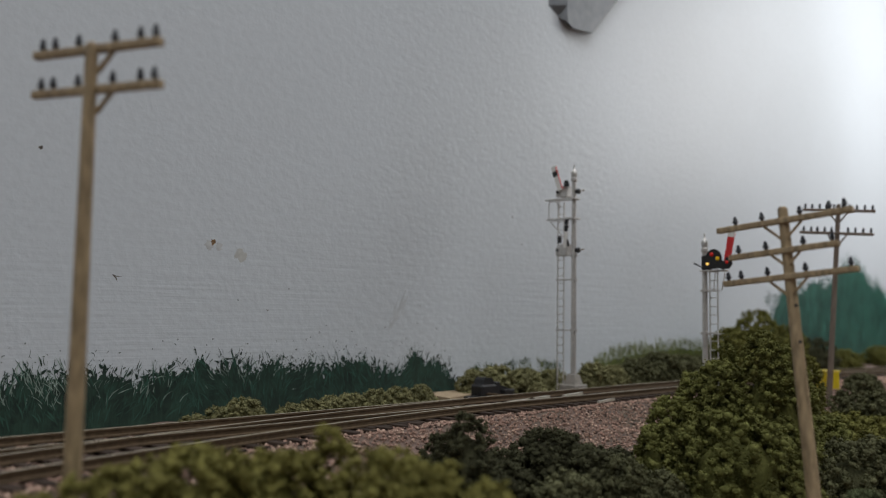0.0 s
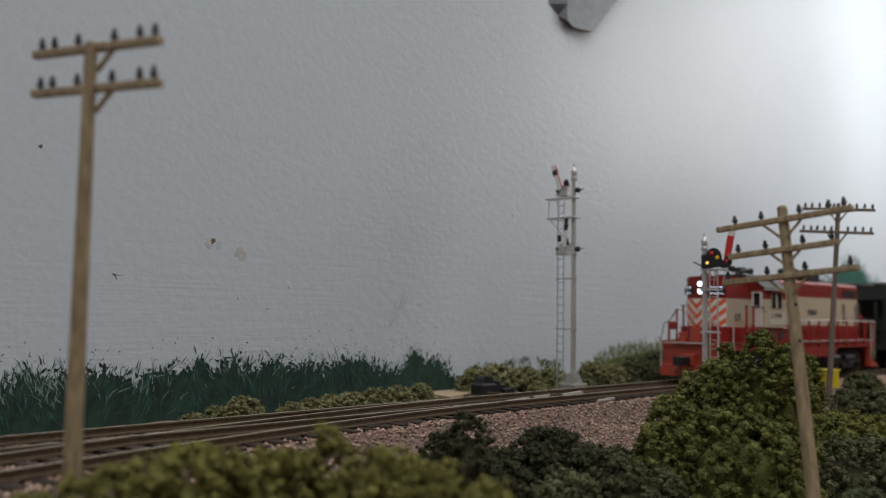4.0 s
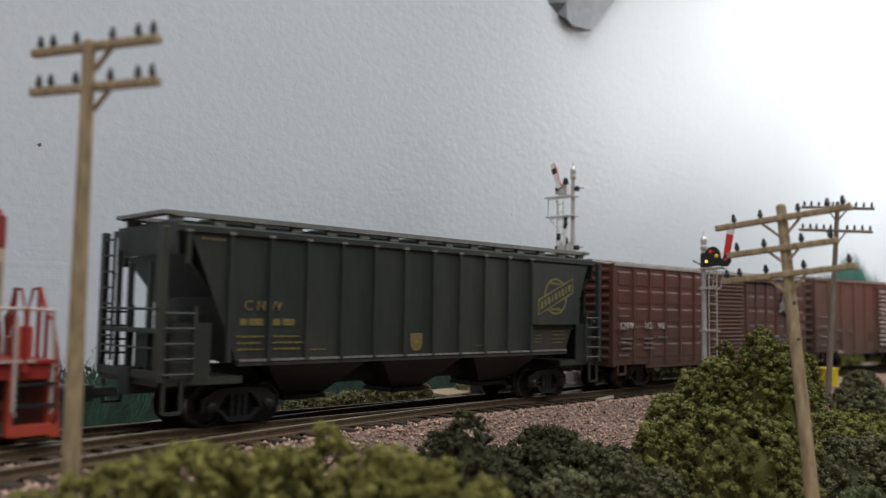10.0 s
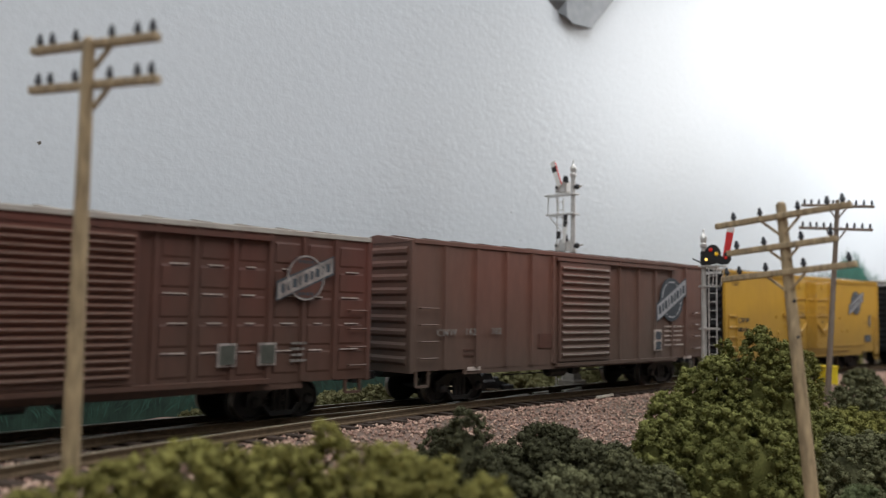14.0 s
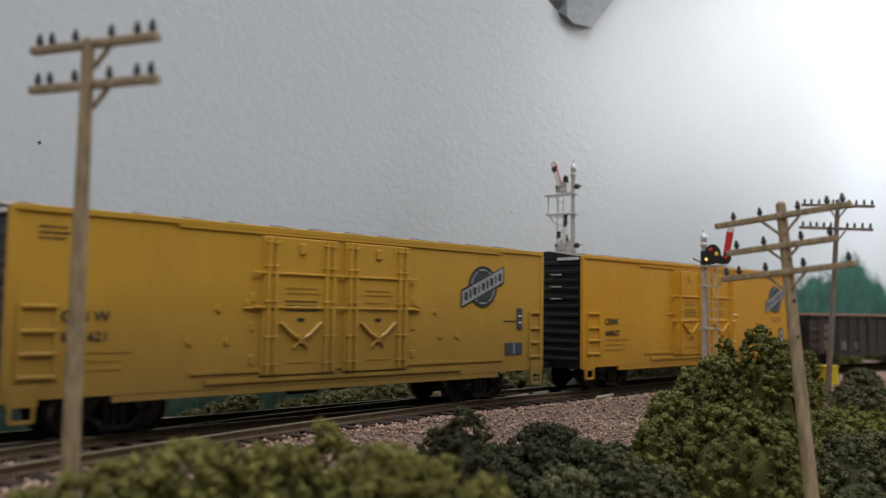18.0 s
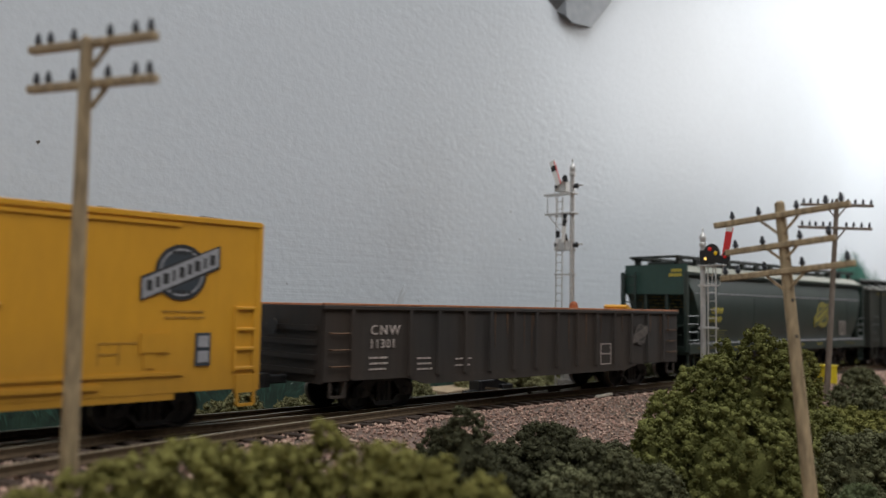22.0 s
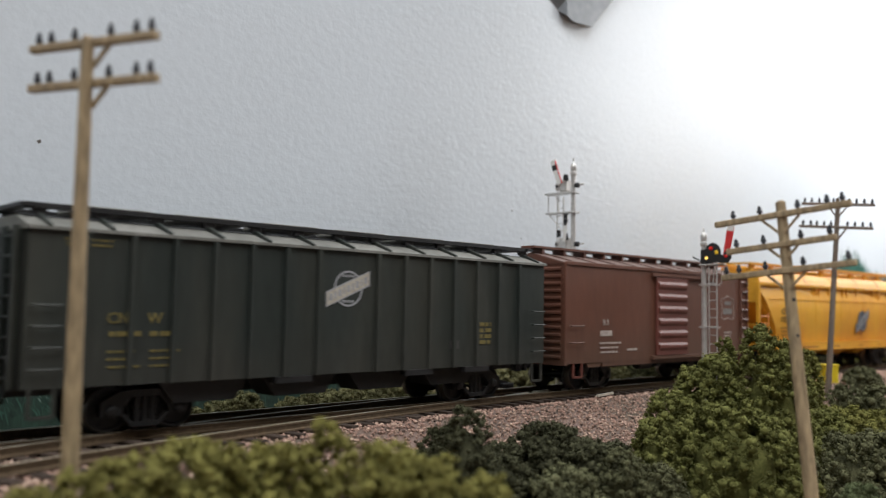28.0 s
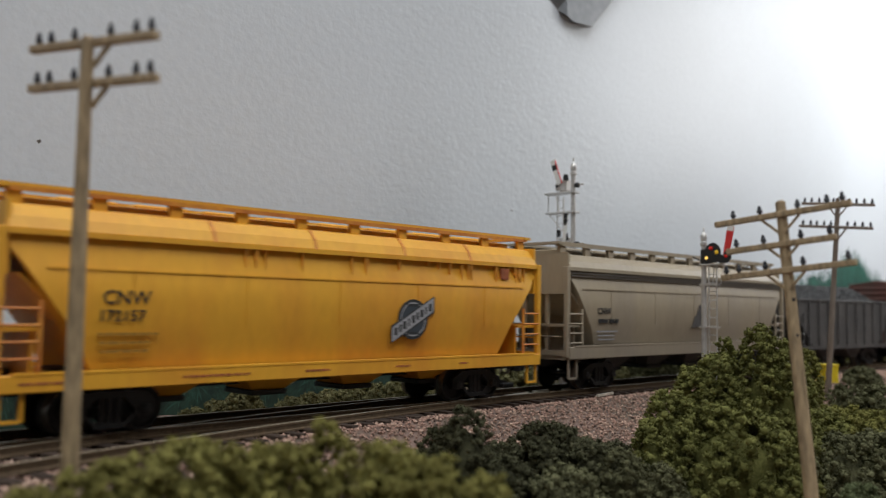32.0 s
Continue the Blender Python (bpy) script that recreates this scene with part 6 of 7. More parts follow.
            part("step_rail", wire(B(), [(x - e * 7.9, s * 16.9, 7.0), (x - e * 8.4, s * 17.3, 8.4), (x - e * 8.4, s * 17.3, 27.2)], .42), M["rail_white"], c)
            part("corner_rail", wire(B(), [(x + e * .6, s * 14.4, 4.6), (x + e * 1.2, s * 15.2, 6.0), (x + e * .6, s * 15.2, 20.0), (x - e * .2, s * 14.2, 26.6), (x - e * .4, s * 11.5, 27.6), (x - e * .6, s * 7.5, 33.2)], .42), M["rail_white"] if e < 0 else R, c)
            part("end_post", rod(B(), (x - e * .6, s * 7.5, 17.8), (x - e * .6, s * 7.5, 33.6), .5, 6), R, c)
            part("end_post", rod(B(), (x - e * .4, s * 11.5, 17.8), (x - e * .4, s * 11.5, 28.0), .45, 6), R, c)
            part("buffer_hose", wire(B(), [(x + e * .4, s * 5.5, 8), (x + e * 2.2, s * 5.5, 5.0), (x + e * 4.5, s * 5.2, 4.0)], .5), M["grey_roof"], c)
        part("end_rail", wire(B(), [(x - e * .6, -7.5, 33.2), (x - e * .6, -3.5, 33.2), (x - e * .6, 0, 26.4), (x - e * .6, 3.5, 33.2), (x - e * .6, 7.5, 33.2)], .3), M["rail_white"] if e < 0 else R, c)
        part("control_stand", box(B(), min(x - e * .4, x - e * 3.6), max(x - e * .4, x - e * 3.6), -4.4, .4, 17.8, 25.0, .3), E, c)
        part("control_stand", box(B(), min(x - e * .4, x - e * 3.0), max(x - e * .4, x - e * 3.0), 3.0, 6.6, 17.8, 22.6, .3), E, c)
        part("hand_wheel", lathe(B(), [(0, 2.0), (.6, 2.0)], (x - e * .4, 9.2, 25.6), (e, 0, 0), 12), R, c)
    part("end_bulkhead", box(B(), X(-4), X(.8), -9, 9, 17.8, 19.2), R, c)
    # side handrails
    for s in (-1, 1):
        posts = [66, 78, 89.5, 101, 112.5, 124, 135.5, 147, 158]
        for u in posts:
            part("stanchion", rod(B(), (X(u), s * 16.9, 16.2), (X(u), s * 16.9, 29.0), .52, 6), R, c)
            part("stanchion_foot", lathe(B(), [(0, .9), (.8, .9)], (X(u), s * 16.6, 16.6), (0, s, 0), 8), R, c)
        part("handrail", wire(B(), [(X(61), s * 16.9, 30.0), (X(64), s * 16.9, 28.9)] + [(X(u), s * 16.9, 28.9) for u in posts] + [(X(163.4), s * 16.6, 28.6), (X(164), s * 15.8, 22), (X(164), s * 15.8, 7)], .38), M["rail_white"], c)
        for u in (12.5, 19.5):
            part("stanchion", rod(B(), (X(u), s * 16.9, 22.6), (X(u), s * 16.9, 35.6), .55, 6), R, c)
            part("stanchion_foot", lathe(B(), [(0, 1.0), (1.0, 1.0)], (X(u), s * 16.6, 22.8), (0, s, 0), 8), R, c)
        part("handrail", wire(B(), [(X(11), s * 16.9, 35.6), (X(28.5), s * 16.9, 35.2), (X(31.5), s * 17.4, 32.4)], .3), M["grey_roof"], c)
        part("stanchion", rod(B(), (X(63.5), s * 16.9, 24), (X(63.5), s * 16.9, 36.6), .55, 6), R, c)
        part("handrail", wire(B(), [(X(52), s * 16.9, 36.6), (X(63.5), s * 16.9, 36.4), (X(66.5), s * 16.9, 30.0)], .3), M["grey_roof"], c)
    # trucks
    bm = B()
    for s in (-1, 1):
        y0, y1 = (11.2, 13.2) if s > 0 else (-13.2, -11.2)
        prism(bm, [(-19, 7), (-19, 9.6), (-13, 12), (13, 12), (19, 9.6), (19, 7), (11, 7.4), (8, 5), (-8, 5), (-11, 7.4)], y0, y1)
        for e in (-1, 1):
            box(bm, e * 15.5 - 2.4, e * 15.5 + 2.4, y0, y1, 3.2, 8, .3)
            lathe(bm, [(0, 2.0), (1.0, 1.8), (1.4, .8)], (e * 15.5, s * 12.8, 5.3), (0, s, 0), 12)
            for q in (-4.2, 4.2):
                rod(bm, (e * 9.5 + q * .4, s * 12.6, 4.6), (e * 9.5 + q * .4, s * 12.6, 9.6), 1.1, 7)
        box(bm, -7.5, 7.5, y0 + s * .8, y1 + s * .8, 2.6, 6.2, .3)
        rod(bm, (-6, s * 14.2, 8.6), (6, s * 14.2, 8.6), 1.3, 8)
    box(bm, -4, 4, -11, 11, 5, 11)
    frame_mesh = mesh_of("loco_truck", bm, K)
    for x in (-54, 54):
        truck(c, x, 15.5, frame_mesh)
    return c


locomotive()
# ---- shrubs of foam and lichen ----
# place of foot and top, half width, kind: x, y, z_low, z_top, r
BUSHES = [
    (69, -77, -4, 9.0, 10.0, "bush_olive"),
    (77, -81, -5, 7.8, 7.2, "bush_olive"),
    (89, -86, -6, 11.1, 6.1, "bush_olive"),
    (93, -98, -4, 8.3, 8.6, "bush_olive"),
    (96, -107, -3, 6.8, 7.4, "bush_olive"),
    (58, -74, -3, 6.7, 6.7, "bush_olive"),
    (48, -69, -3, 3.1, 6.5, "bush_olive"),
    (63, -74, -5, 7.2, 7.4, "bush_olive"),
    (72, -82, -4, 8.3, 6.9, "bush_olive"),
    (81, -84, -6, 7.7, 7.2, "bush_olive"),
    (89, -94, -5, 8.4, 7.1, "bush_olive"),
    (104, -109, -5, 3.8, 6.1, "bush_olive"),
    (53, -71, -3, 4.9, 5.6, "bush_olive"),
    (85, -84, -5, 6.7, 6.8, "bush_olive"),
    (92, -106, -2, 7.4, 5.8, "bush_olive"),
    (146, -65, -14, 7.2, 7.7, "bush_dark"),
    (149, -53, -16, 0.9, 6.5, "bush_dark"),
    (157, -68, -18, -4.9, 9.1, "bush_dark"),
    (172, -55, -18, -4.6, 8.0, "bush_dark"),
    (155, -58, -18, -3.4, 7.5, "bush_dark"),
    (203, -70, -20, -6.0, 8.5, "bush_dark"),
    (190, -66, -20, -5.6, 9.0, "bush_grey"),
    (182, -62, -18, 0.5, 12.6, "bush_dark"),
    (184, -74, -18, -2.8, 11.4, "bush_dark"),
    (183, -83, -18, -4.4, 9.4, "bush_grey"),
    (163, -81, -16, -6.4, 11.8, "bush_grey"),
    (196, -86, -21, -9.0, 8.9, "bush_grey"),
    (236, -95.5, -29, 26.8, 8.6, "bush_moss"),
    (241, -100, -29, 23.5, 9.0, "bush_moss"),
    (239, -84, -28, 22.8, 6.6, "bush_moss"),
    (231, -86, -28, 18.0, 11.0, "bush_moss"),
    (228, -80, -28, 14.6, 10.0, "bush_moss"),
    (215, -79, -28, 8.6, 9.2, "bush_moss"),
    (204, -80, -28, 1.6, 7.6, "bush_moss"),
    (253, -97, -30, 17.3, 11.4, "bush_moss"),
    (223, -94, -27, 5.7, 20.9, "bush_moss"),
    (240, -102, -28, -1.1, 10.7, "bush_moss"),
    (517, 29, 4, 36.0, 17.5, "bush_leaf"),
    (484, 30, 4, 25.0, 14.5, "bush_leaf"),
    (566, 30, 4, 26.5, 15.0, "bush_leaf"),
    (329, -74, -3, 16.5, 7.7, "bush_leaf"),
    (319, -91, -19, -2.6, 12.5, "bush_leaf"),
    (337, -95, -21, -5.0, 11.7, "bush_leaf"),
    (299, -92, -21, -2.4, 9.7, "bush_moss"),
    (430, -62, -7, 5.1, 9.7, "bush_grey"),
    (376, -86, -17, 1.6, 11.7, "bush_grey"),
    (372, -74, -13, 1.0, 9.5, "bush_grey"),
    (256, -112, -24, -3.7, 12.7, "bush_grey"),
    (268, -118, -25, -3.4, 11.1, "bush_grey"),
    (200, -134, -19, -6.8, 7.7, "bush_teal"),
    (244, -107, -26, -7.1, 8.9, "bush_grey"),
    (133, 36, -8, -1.8, 4.6, "bush_tan"),
    (142, 38, -8, -0.2, 4.8, "bush_tan"),
    (150, 36, -8, 2.1, 8.1, "bush_tan"),
    (169, 36, -8, -0.7, 5.5, "bush_tan"),
    (177, 36, -8, 0.2, 5.2, "bush_tan"),
    (187, 38, -8, 0.4, 6.3, "bush_tan"),
    (197, 38, -8, 1.0, 6.9, "bush_tan"),
    (208, 38, -8, 1.7, 7.1, "bush_tan"),
    (221, 40, -8, 1.7, 6.8, "bush_tan"),
    (236, 42, -8, 1.7, 6.0, "bush_tan"),
    (272, 46, -8, 6.5, 8.2, "bush_tan"),
    (289, 48, -8, 7.6, 9.7, "bush_tan"),
    (307, 46, -8, 5.8, 10.0, "bush_tan"),
    (324, 44, -8, 4.8, 8.4, "bush_tan"),
    (348, 36, -8, 7.8, 9.3, "bush_tan"),
    (368, 38, -8, 5.6, 9.7, "bush_tan"),
    (383, 34, -8, 9.2, 11.8, "bush_grey"),
    (410, 36, -8, 11.5, 13.1, "bush_grey"),
    (441, 38, -8, 9.4, 13.0, "bush_grey"),
    (469, 38, -8, 8.2, 13.6, "bush_grey"),
    (632, 36, -8, 16.9, 18.6, "bush_dark"),
    (684, 34, -8, 7.8, 15.7, "bush_leaf"),
    (772, 34, -8, 9.0, 14.0, "bush_leaf"),
]
GREENS = {"bush_olive": (0.208, 0.192, 0.058), "bush_moss": (0.138, 0.140, 0.044), "bush_leaf": (0.150, 0.145, 0.042), "bush_dark": (0.062, 0.062, 0.034),
          "bush_grey": (0.112, 0.112, 0.058), "bush_teal": (0.105, 0.125, 0.06), "bush_tan": (0.205, 0.195, 0.095)}
for k, col in GREENS.items():
    M[k] = mat(k + "_foam", col, 0.95, vary=0.35, grain=1200, bump=0.5, per_piece=0.3, spec=0.1)
WORDS = {"bush_olive": "yellow-green foam shrub", "bush_moss": "mossy green clump foliage shrub", "bush_leaf": "light green clump foliage shrub", "bush_dark": "dark green foam shrub",
         "bush_grey": "grey-green lichen shrub", "bush_teal": "pale blue-green lichen shrub", "bush_tan": "dry tan-green lichen shrub"}
ICO = bmesh.new()
bmesh.ops.create_icosphere(ICO, subdivisions=2, radius=1.0)
ICO.verts.ensure_lookup_table()
ICO_V = np.array([v.co[:] for v in ICO.verts])
ICO_F = np.array([[v.index for v in f.verts] for f in ICO.faces])
ICO.free()
FLAKE = np.array([(1, 0, 0), (-.5, .87, 0), (-.5, -.87, 0)], float)


def shrub(x, y, z_low, z_top, r, kind, seed):
    """A shrub of clumps, each of several knobbly lobes of torn foam under a nap of fine crumbs, with an uneven outline."""
    rng = np.random.default_rng(seed)
    h = z_top - z_low
    crumb = {"bush_olive": .40, "bush_teal": .36, "bush_tan": .30, "bush_grey": .33, "bush_dark": .33}.get(kind, .36)
    foot = Vector((x, y, z_low)) * MM
    where = "by the painted wall" if y > 10 else "on the embankment below the track"
    top = thing("shrub", WORDS[kind] + " " + where, "shrub", Matrix.Translation(foot), "shrubs along the track")
    part("stem", rod(B(), (0, 0, 0), (0, 0, h * .55), max(.4, r * .04), 6, .3), M["tie"], top)
    n = int(130 + min(430, h * r / 1.35))
    per, lobes, turn = 44, [], rng.uniform(0, math.tau)
    for i in range(n):
        u, a = (i + rng.uniform(0, 1)) / n, rng.uniform(0, math.tau)
        lump = 1 + .13 * math.sin(3 * a + turn + 5 * u) + .10 * math.sin(5 * a - turn * 2 + 9 * u)
        wide = r * lump * math.sqrt(max(.05, 1.0 - .92 * u ** 2.4)) * rng.uniform(.3, 1) ** .4
        size = min(2.1, r * .2) * (.36 + .64 * rng.uniform(0, 1) ** 1.6) * (1 - .2 * u)
        lobes.append((wide * math.cos(a), wide * math.sin(a), size * .3 + u * (h - size * 1.5) + rng.uniform(-.06, .06) * r, size))
    for g0 in range(0, n, per):
        V, F, base = [], [], 0
        if g0 == 0:
            V.append(ICO_V * (r * .56, r * .56, h * .38) * rng.uniform(.85, 1.05, (len(ICO_V), 1)) + (0, 0, h * .42))
            F.append(ICO_F)
            base = len(ICO_V)
        for lx, ly, lz, s in lobes[g0:g0 + per]:
            ph = rng.uniform(0, math.tau, 6)
            q = ICO_V * (1, 1, .92)
            wob = (.80 + .20 * np.sin(q[:, 0] * 4.1 + ph[0]) * np.sin(q[:, 1] * 4.6 + ph[1]) + .17 * np.sin(q[:, 2] * 8.3 + ph[2]) * np.sin(q[:, 0] * 7.7 + ph[3])
                   + .10 * np.sin(q[:, 1] * 13 + ph[4]) * np.sin(q[:, 2] * 12 + ph[5]))
            V.append(q * (s * wob)[:, None] + (lx, ly, lz))
            F.append(ICO_F + base)
            base += len(ICO_V)
            m = int(min(150, 14 + 6.0 * (s / crumb) ** 2))
            who = rng.integers(0, len(q), m)
            p = (q[who] * (s * wob[who])[:, None] * (.92 + .30 * rng.uniform(0, 1, (m, 1)) ** 2) + rng.normal(size=(m, 3)) * s * .3) + (lx, ly, lz)
            g = FLAKE[None] * rng.uniform(.6, 1.3, (m, 3, 1)) * (crumb * rng.uniform(.5, 1.35, (m, 1, 1)))
            ang = rng.uniform(0, math.tau, m)
            c, sn = np.cos(ang)[:, None], np.sin(ang)[:, None]
            g = np.stack([g[..., 0] * c - g[..., 1] * sn, g[..., 0] * sn + g[..., 1] * c, g[..., 2]], -1)
            til = rng.uniform(-1.5, 1.5, m)
            c, sn = np.cos(til)[:, None], np.sin(til)[:, None]
            g = np.stack([g[..., 0] * c - g[..., 2] * sn, g[..., 1], g[..., 0] * sn + g[..., 2] * c], -1)
            ang = rng.uniform(0, math.tau, m)
            c, sn = np.cos(ang)[:, None], np.sin(ang)[:, None]
            g = np.stack([g[..., 0] * c - g[..., 1] * sn, g[..., 0] * sn + g[..., 1] * c, g[..., 2]], -1)
            V.append((g + p[:, None]).reshape(-1, 3))
            F.append((np.arange(m)[:, None] * 3 + np.arange(3)[None]) + base)
            base += m * 3
        clump = new("foliage_clump", raw_mesh("foliage_clump", np.concatenate(V), np.concatenate(F), M[kind]))
        clump.data.shade_smooth()
        clump.parent = top
    return top


for i, (x, y, lo, top, r, kind) in enumerate(BUSHES):
    low = min(float(ground_z(x, y)) - 0.6, top - 3)
    shrub(x, y, low, top, r, kind, 100 + i)

# ---- painted backdrop on the wall, laid on in brush strokes ----
M["paint_dark"] = mat("dark_green_wall_paint", (0.011, 0.032, 0.021), 0.75, vary=0.35, grain=120, bump=0.2, per_piece=0.4, dirt=(0.028, 0.072, 0.048), dirt_amount=0.8, dirt_scale=140)
M["paint_mid"] = mat("blue_green_wall_paint", (0.026, 0.082, 0.056), 0.75, vary=0.35, grain=160, bump=0.2, per_piece=0.6)
M["paint_pale"] = mat("pale_green_wall_paint", (0.19, 0.25, 0.21), 0.75, vary=0.3, grain=160, bump=0.2, per_piece=0.5)
M["paint_olive"] = mat("olive_wall_paint", (0.115, 0.135, 0.022), 0.6, vary=0.35, grain=160, bump=0.2, per_piece=0.5)
M["paint_tree"] = mat("emerald_wall_paint", (0.022, 0.085, 0.062), 0.55, vary=0.35, grain=90, bump=0.2, per_piece=0.45, stretch=(1, 1, .4))


def strokes(parent, rng, n, x_at, z_at, length, lean, width, depth, m, name="brush_stroke"):
    """n tapered, bent strokes of paint standing proud of the wall by a film's thickness; lean: a spread, or a function of x."""
    V, F = [], []
    for i in range(n):
        x = x_at()
        a = lean(x) if callable(lean) else rng.uniform(-lean, lean)
        z = z_at(x)
        ln, w, bend = rng.uniform(*length), rng.uniform(*width), rng.uniform(-.5, .5)
        y = WALL_Y - depth - rng.uniform(0, .02)
        pts = []
        for k in range(5):
            t = k / 4
            ang = a + bend * t
            cx, cz = x + math.sin(ang) * ln * t, z + math.cos(ang) * ln * t
            ww = w * (.35, 1.0, .85, .55, .06)[k] * rng.uniform(.7, 1.2)
            pts += [(cx - ww * math.cos(ang), y, cz + ww * math.sin(ang)), (cx + ww * math.cos(ang), y, cz - ww * math.sin(ang))]
        b = len(V)
        V += pts
        F += [(b + 2 * k, b + 2 * k + 1, b + 2 * k + 3, b + 2 * k + 2) for k in range(4)]
    ob = new(name, raw_mesh(name, V, F, m))
    ob.parent = parent
    return tagged(ob, kind="stuff")


def ragged(parent, pts, low, depth, m):
    """A painted mass with the given top edge."""
    bm = B()
    for (xa, za), (xb, zb) in zip(pts, pts[1:]):
        bm.faces.new([bm.verts.new(q) for q in ((xa, WALL_Y - depth, low), (xb, WALL_Y - depth, low), (xb, WALL_Y - depth, zb), (xa, WALL_Y - depth, za))])
    return part("painted_mass", bm, m, parent)


def mural():
    rng = random.Random(4)
    reeds = thing("painted_reeds", "dark green reeds brushed onto the wall behind the track", "wall painting")

    def reed_top(x):
        return float(np.interp(x, [-400, 70, 84, 88, 92, 96, 101, 111, 117, 124, 134, 142, 147.5, 152, 159, 168, 175, 183, 192, 200, 210, 221, 233, 241, 247, 254, 268, 274, 277], [10, 10, 10, 11, 15, 11.5, 12, 13, 11.5, 9.5, 12, 11.6, 16, 12.2, 15.6, 11.8, 14, 11.4, 13.2, 11, 14.5, 12, 9, 9.7, 15.7, 12.2, 9, 2.5, -6]))

    def sway(x):
        return .55 * math.sin(x / 9.0) + .35 * math.sin(x / 3.7 + 1) + rng.gauss(0, .28)
    xs = np.concatenate([np.arange(-400, 20, 12), np.arange(20, 276, .45)])
    ragged(reeds, [(float(x), reed_top(x) - 4.2 + 1.8 * math.sin(x * .31) * math.sin(x * .13 + 1) + rng.uniform(-1.6, 1.6)) for x in xs], -12, .03, M["paint_dark"])
    strokes(reeds, rng, 900, lambda: rng.uniform(20, 274), lambda x: rng.uniform(-6, max(-4, reed_top(x) - 6)), (2.5, 7.0), sway, (.3, 1.0), .06, M["paint_dark"])
    strokes(reeds, rng, 1250, lambda: rng.uniform(20, 270), lambda x: rng.uniform(-6, max(-4, reed_top(x) - 4)), (2.0, 7.0), sway, (.05, .34), .09, M["paint_mid"])
    strokes(reeds, rng, 240, lambda: rng.uniform(20, 200) if rng.random() < .6 else rng.gauss(96, 9), lambda x: reed_top(x) + rng.gauss(-6.5, 2.6), (1.5, 5.0), sway, (.04, .17), .12, M["paint_pale"])
    strokes(reeds, rng, 420, lambda: rng.uniform(30, 273), lambda x: reed_top(x) + rng.gauss(-4.2, 1.8), (.7, 2.4), 1.5, (.25, .75), .065, M["paint_dark"])
    strokes(reeds, rng, 480, lambda: rng.uniform(30, 273), lambda x: reed_top(x) + rng.gauss(-4.4, 2.0), (.8, 3.6), lambda x: sway(x) * 1.6, (.08, .38), .07, M["paint_dark"])
    strokes(reeds, rng, 110, lambda: rng.uniform(60, 272), lambda x: reed_top(x) + rng.uniform(-3, .5), (1.5, 4.5), .75, (.05, .16), .07, M["paint_dark"])
    strokes(reeds, rng, 230, lambda: rng.uniform(60, 274), lambda x: reed_top(x) + rng.expovariate(.34) - 1, (.25, 1.3), 1.3, (.08, .2), .07, M["paint_dark"])
    grass = thing("painted_grass", "olive grass tufts brushed onto the wall", "wall painting")

    def grass_top(x):
        return float(np.interp(x, [276, 289, 301, 322, 336, 350, 375, 386, 402, 426, 445, 472, 501, 600], [4, 8, 7, 9.7, 8, 6, 4, 9.6, 13.8, 15.7, 16.5, 18.5, 15.8, 12]))
    M["paint_olive_deep"] = mat("deep_olive_wall_paint", (0.055, 0.07, 0.014), 0.6, vary=0.35, grain=160, bump=0.2, per_piece=0.5)
    ragged(grass, [(float(x), grass_top(x) - 6.5 + rng.uniform(-2.0, 1.0)) for x in np.arange(384, 600, .8)], -12, .03, M["paint_olive_deep"])
    strokes(grass, rng, 1000, lambda: rng.uniform(380, 560), lambda x: rng.uniform(0, grass_top(x) - 3), (2.0, 6.0), .4, (.15, .5), .07, M["paint_olive"])
    strokes(grass, rng, 500, lambda: rng.uniform(380, 560), lambda x: rng.uniform(-2, grass_top(x) - 4), (2.0, 5.0), .45, (.1, .35), .09, M["paint_olive_deep"])
    tuft = lambda: rng.choice((284, 296, 310, 322, 336, 345)) + rng.uniform(-5, 5)
    strokes(grass, rng, 240, tuft, lambda x: rng.uniform(-2, grass_top(x) - 2), (1.5, 4.0), .5, (.12, .4), .07, M["paint_olive"])
    strokes(grass, rng, 260, tuft, lambda x: rng.uniform(-1, grass_top(x) - 1), (1.0, 3.0), .5, (.1, .3), .1, M["paint_dark"])
    tree = thing("painted_tree", "emerald green tree brushed onto the wall", "wall painting")
    M["paint_tree_light"] = mat("pale_emerald_wall_paint", (0.05, 0.16, 0.125), 0.55, vary=0.35, grain=90, bump=0.2, per_piece=0.5, stretch=(1, 1, .4))
    M["paint_tree_deep"] = mat("deep_emerald_wall_paint", (0.013, 0.05, 0.04), 0.55, vary=0.35, grain=90, bump=0.2, per_piece=0.4, stretch=(1, 1, .4))

    def tree_top(x):
        return float(np.interp(x, [606, 613, 618, 637, 670, 718, 745, 758, 773, 786, 794, 824, 877, 930, 980], [20, 36, 47, 57, 62, 66, 71, 82, 89, 87, 84, 74, 60, 46, 10]))
    ragged(tree, [(float(x), tree_top(x) - 7 + 3 * math.sin(x / 9.0) + rng.uniform(-3, 3)) for x in np.arange(606, 980, 1.1)], -12, .03, M["paint_tree"])
    for n, m, wide, off, far in ((520, "paint_tree", (.4, 1.4), .07, -6), (300, "paint_tree_light", (.2, .8), .10, -12), (420, "paint_tree_deep", (.4, 1.6), .13, -22)):
        strokes(tree, rng, n, lambda: rng.uniform(608, 940), lambda x: rng.uniform(0, max(1, tree_top(x) + far)), (5, 14), .4, wide, off, M[m])
    strokes(tree, rng, 260, lambda: rng.uniform(606, 940), lambda x: tree_top(x) + rng.gauss(-6, 3), (2, 8), .6, (.2, .8), .08, M["paint_tree"])
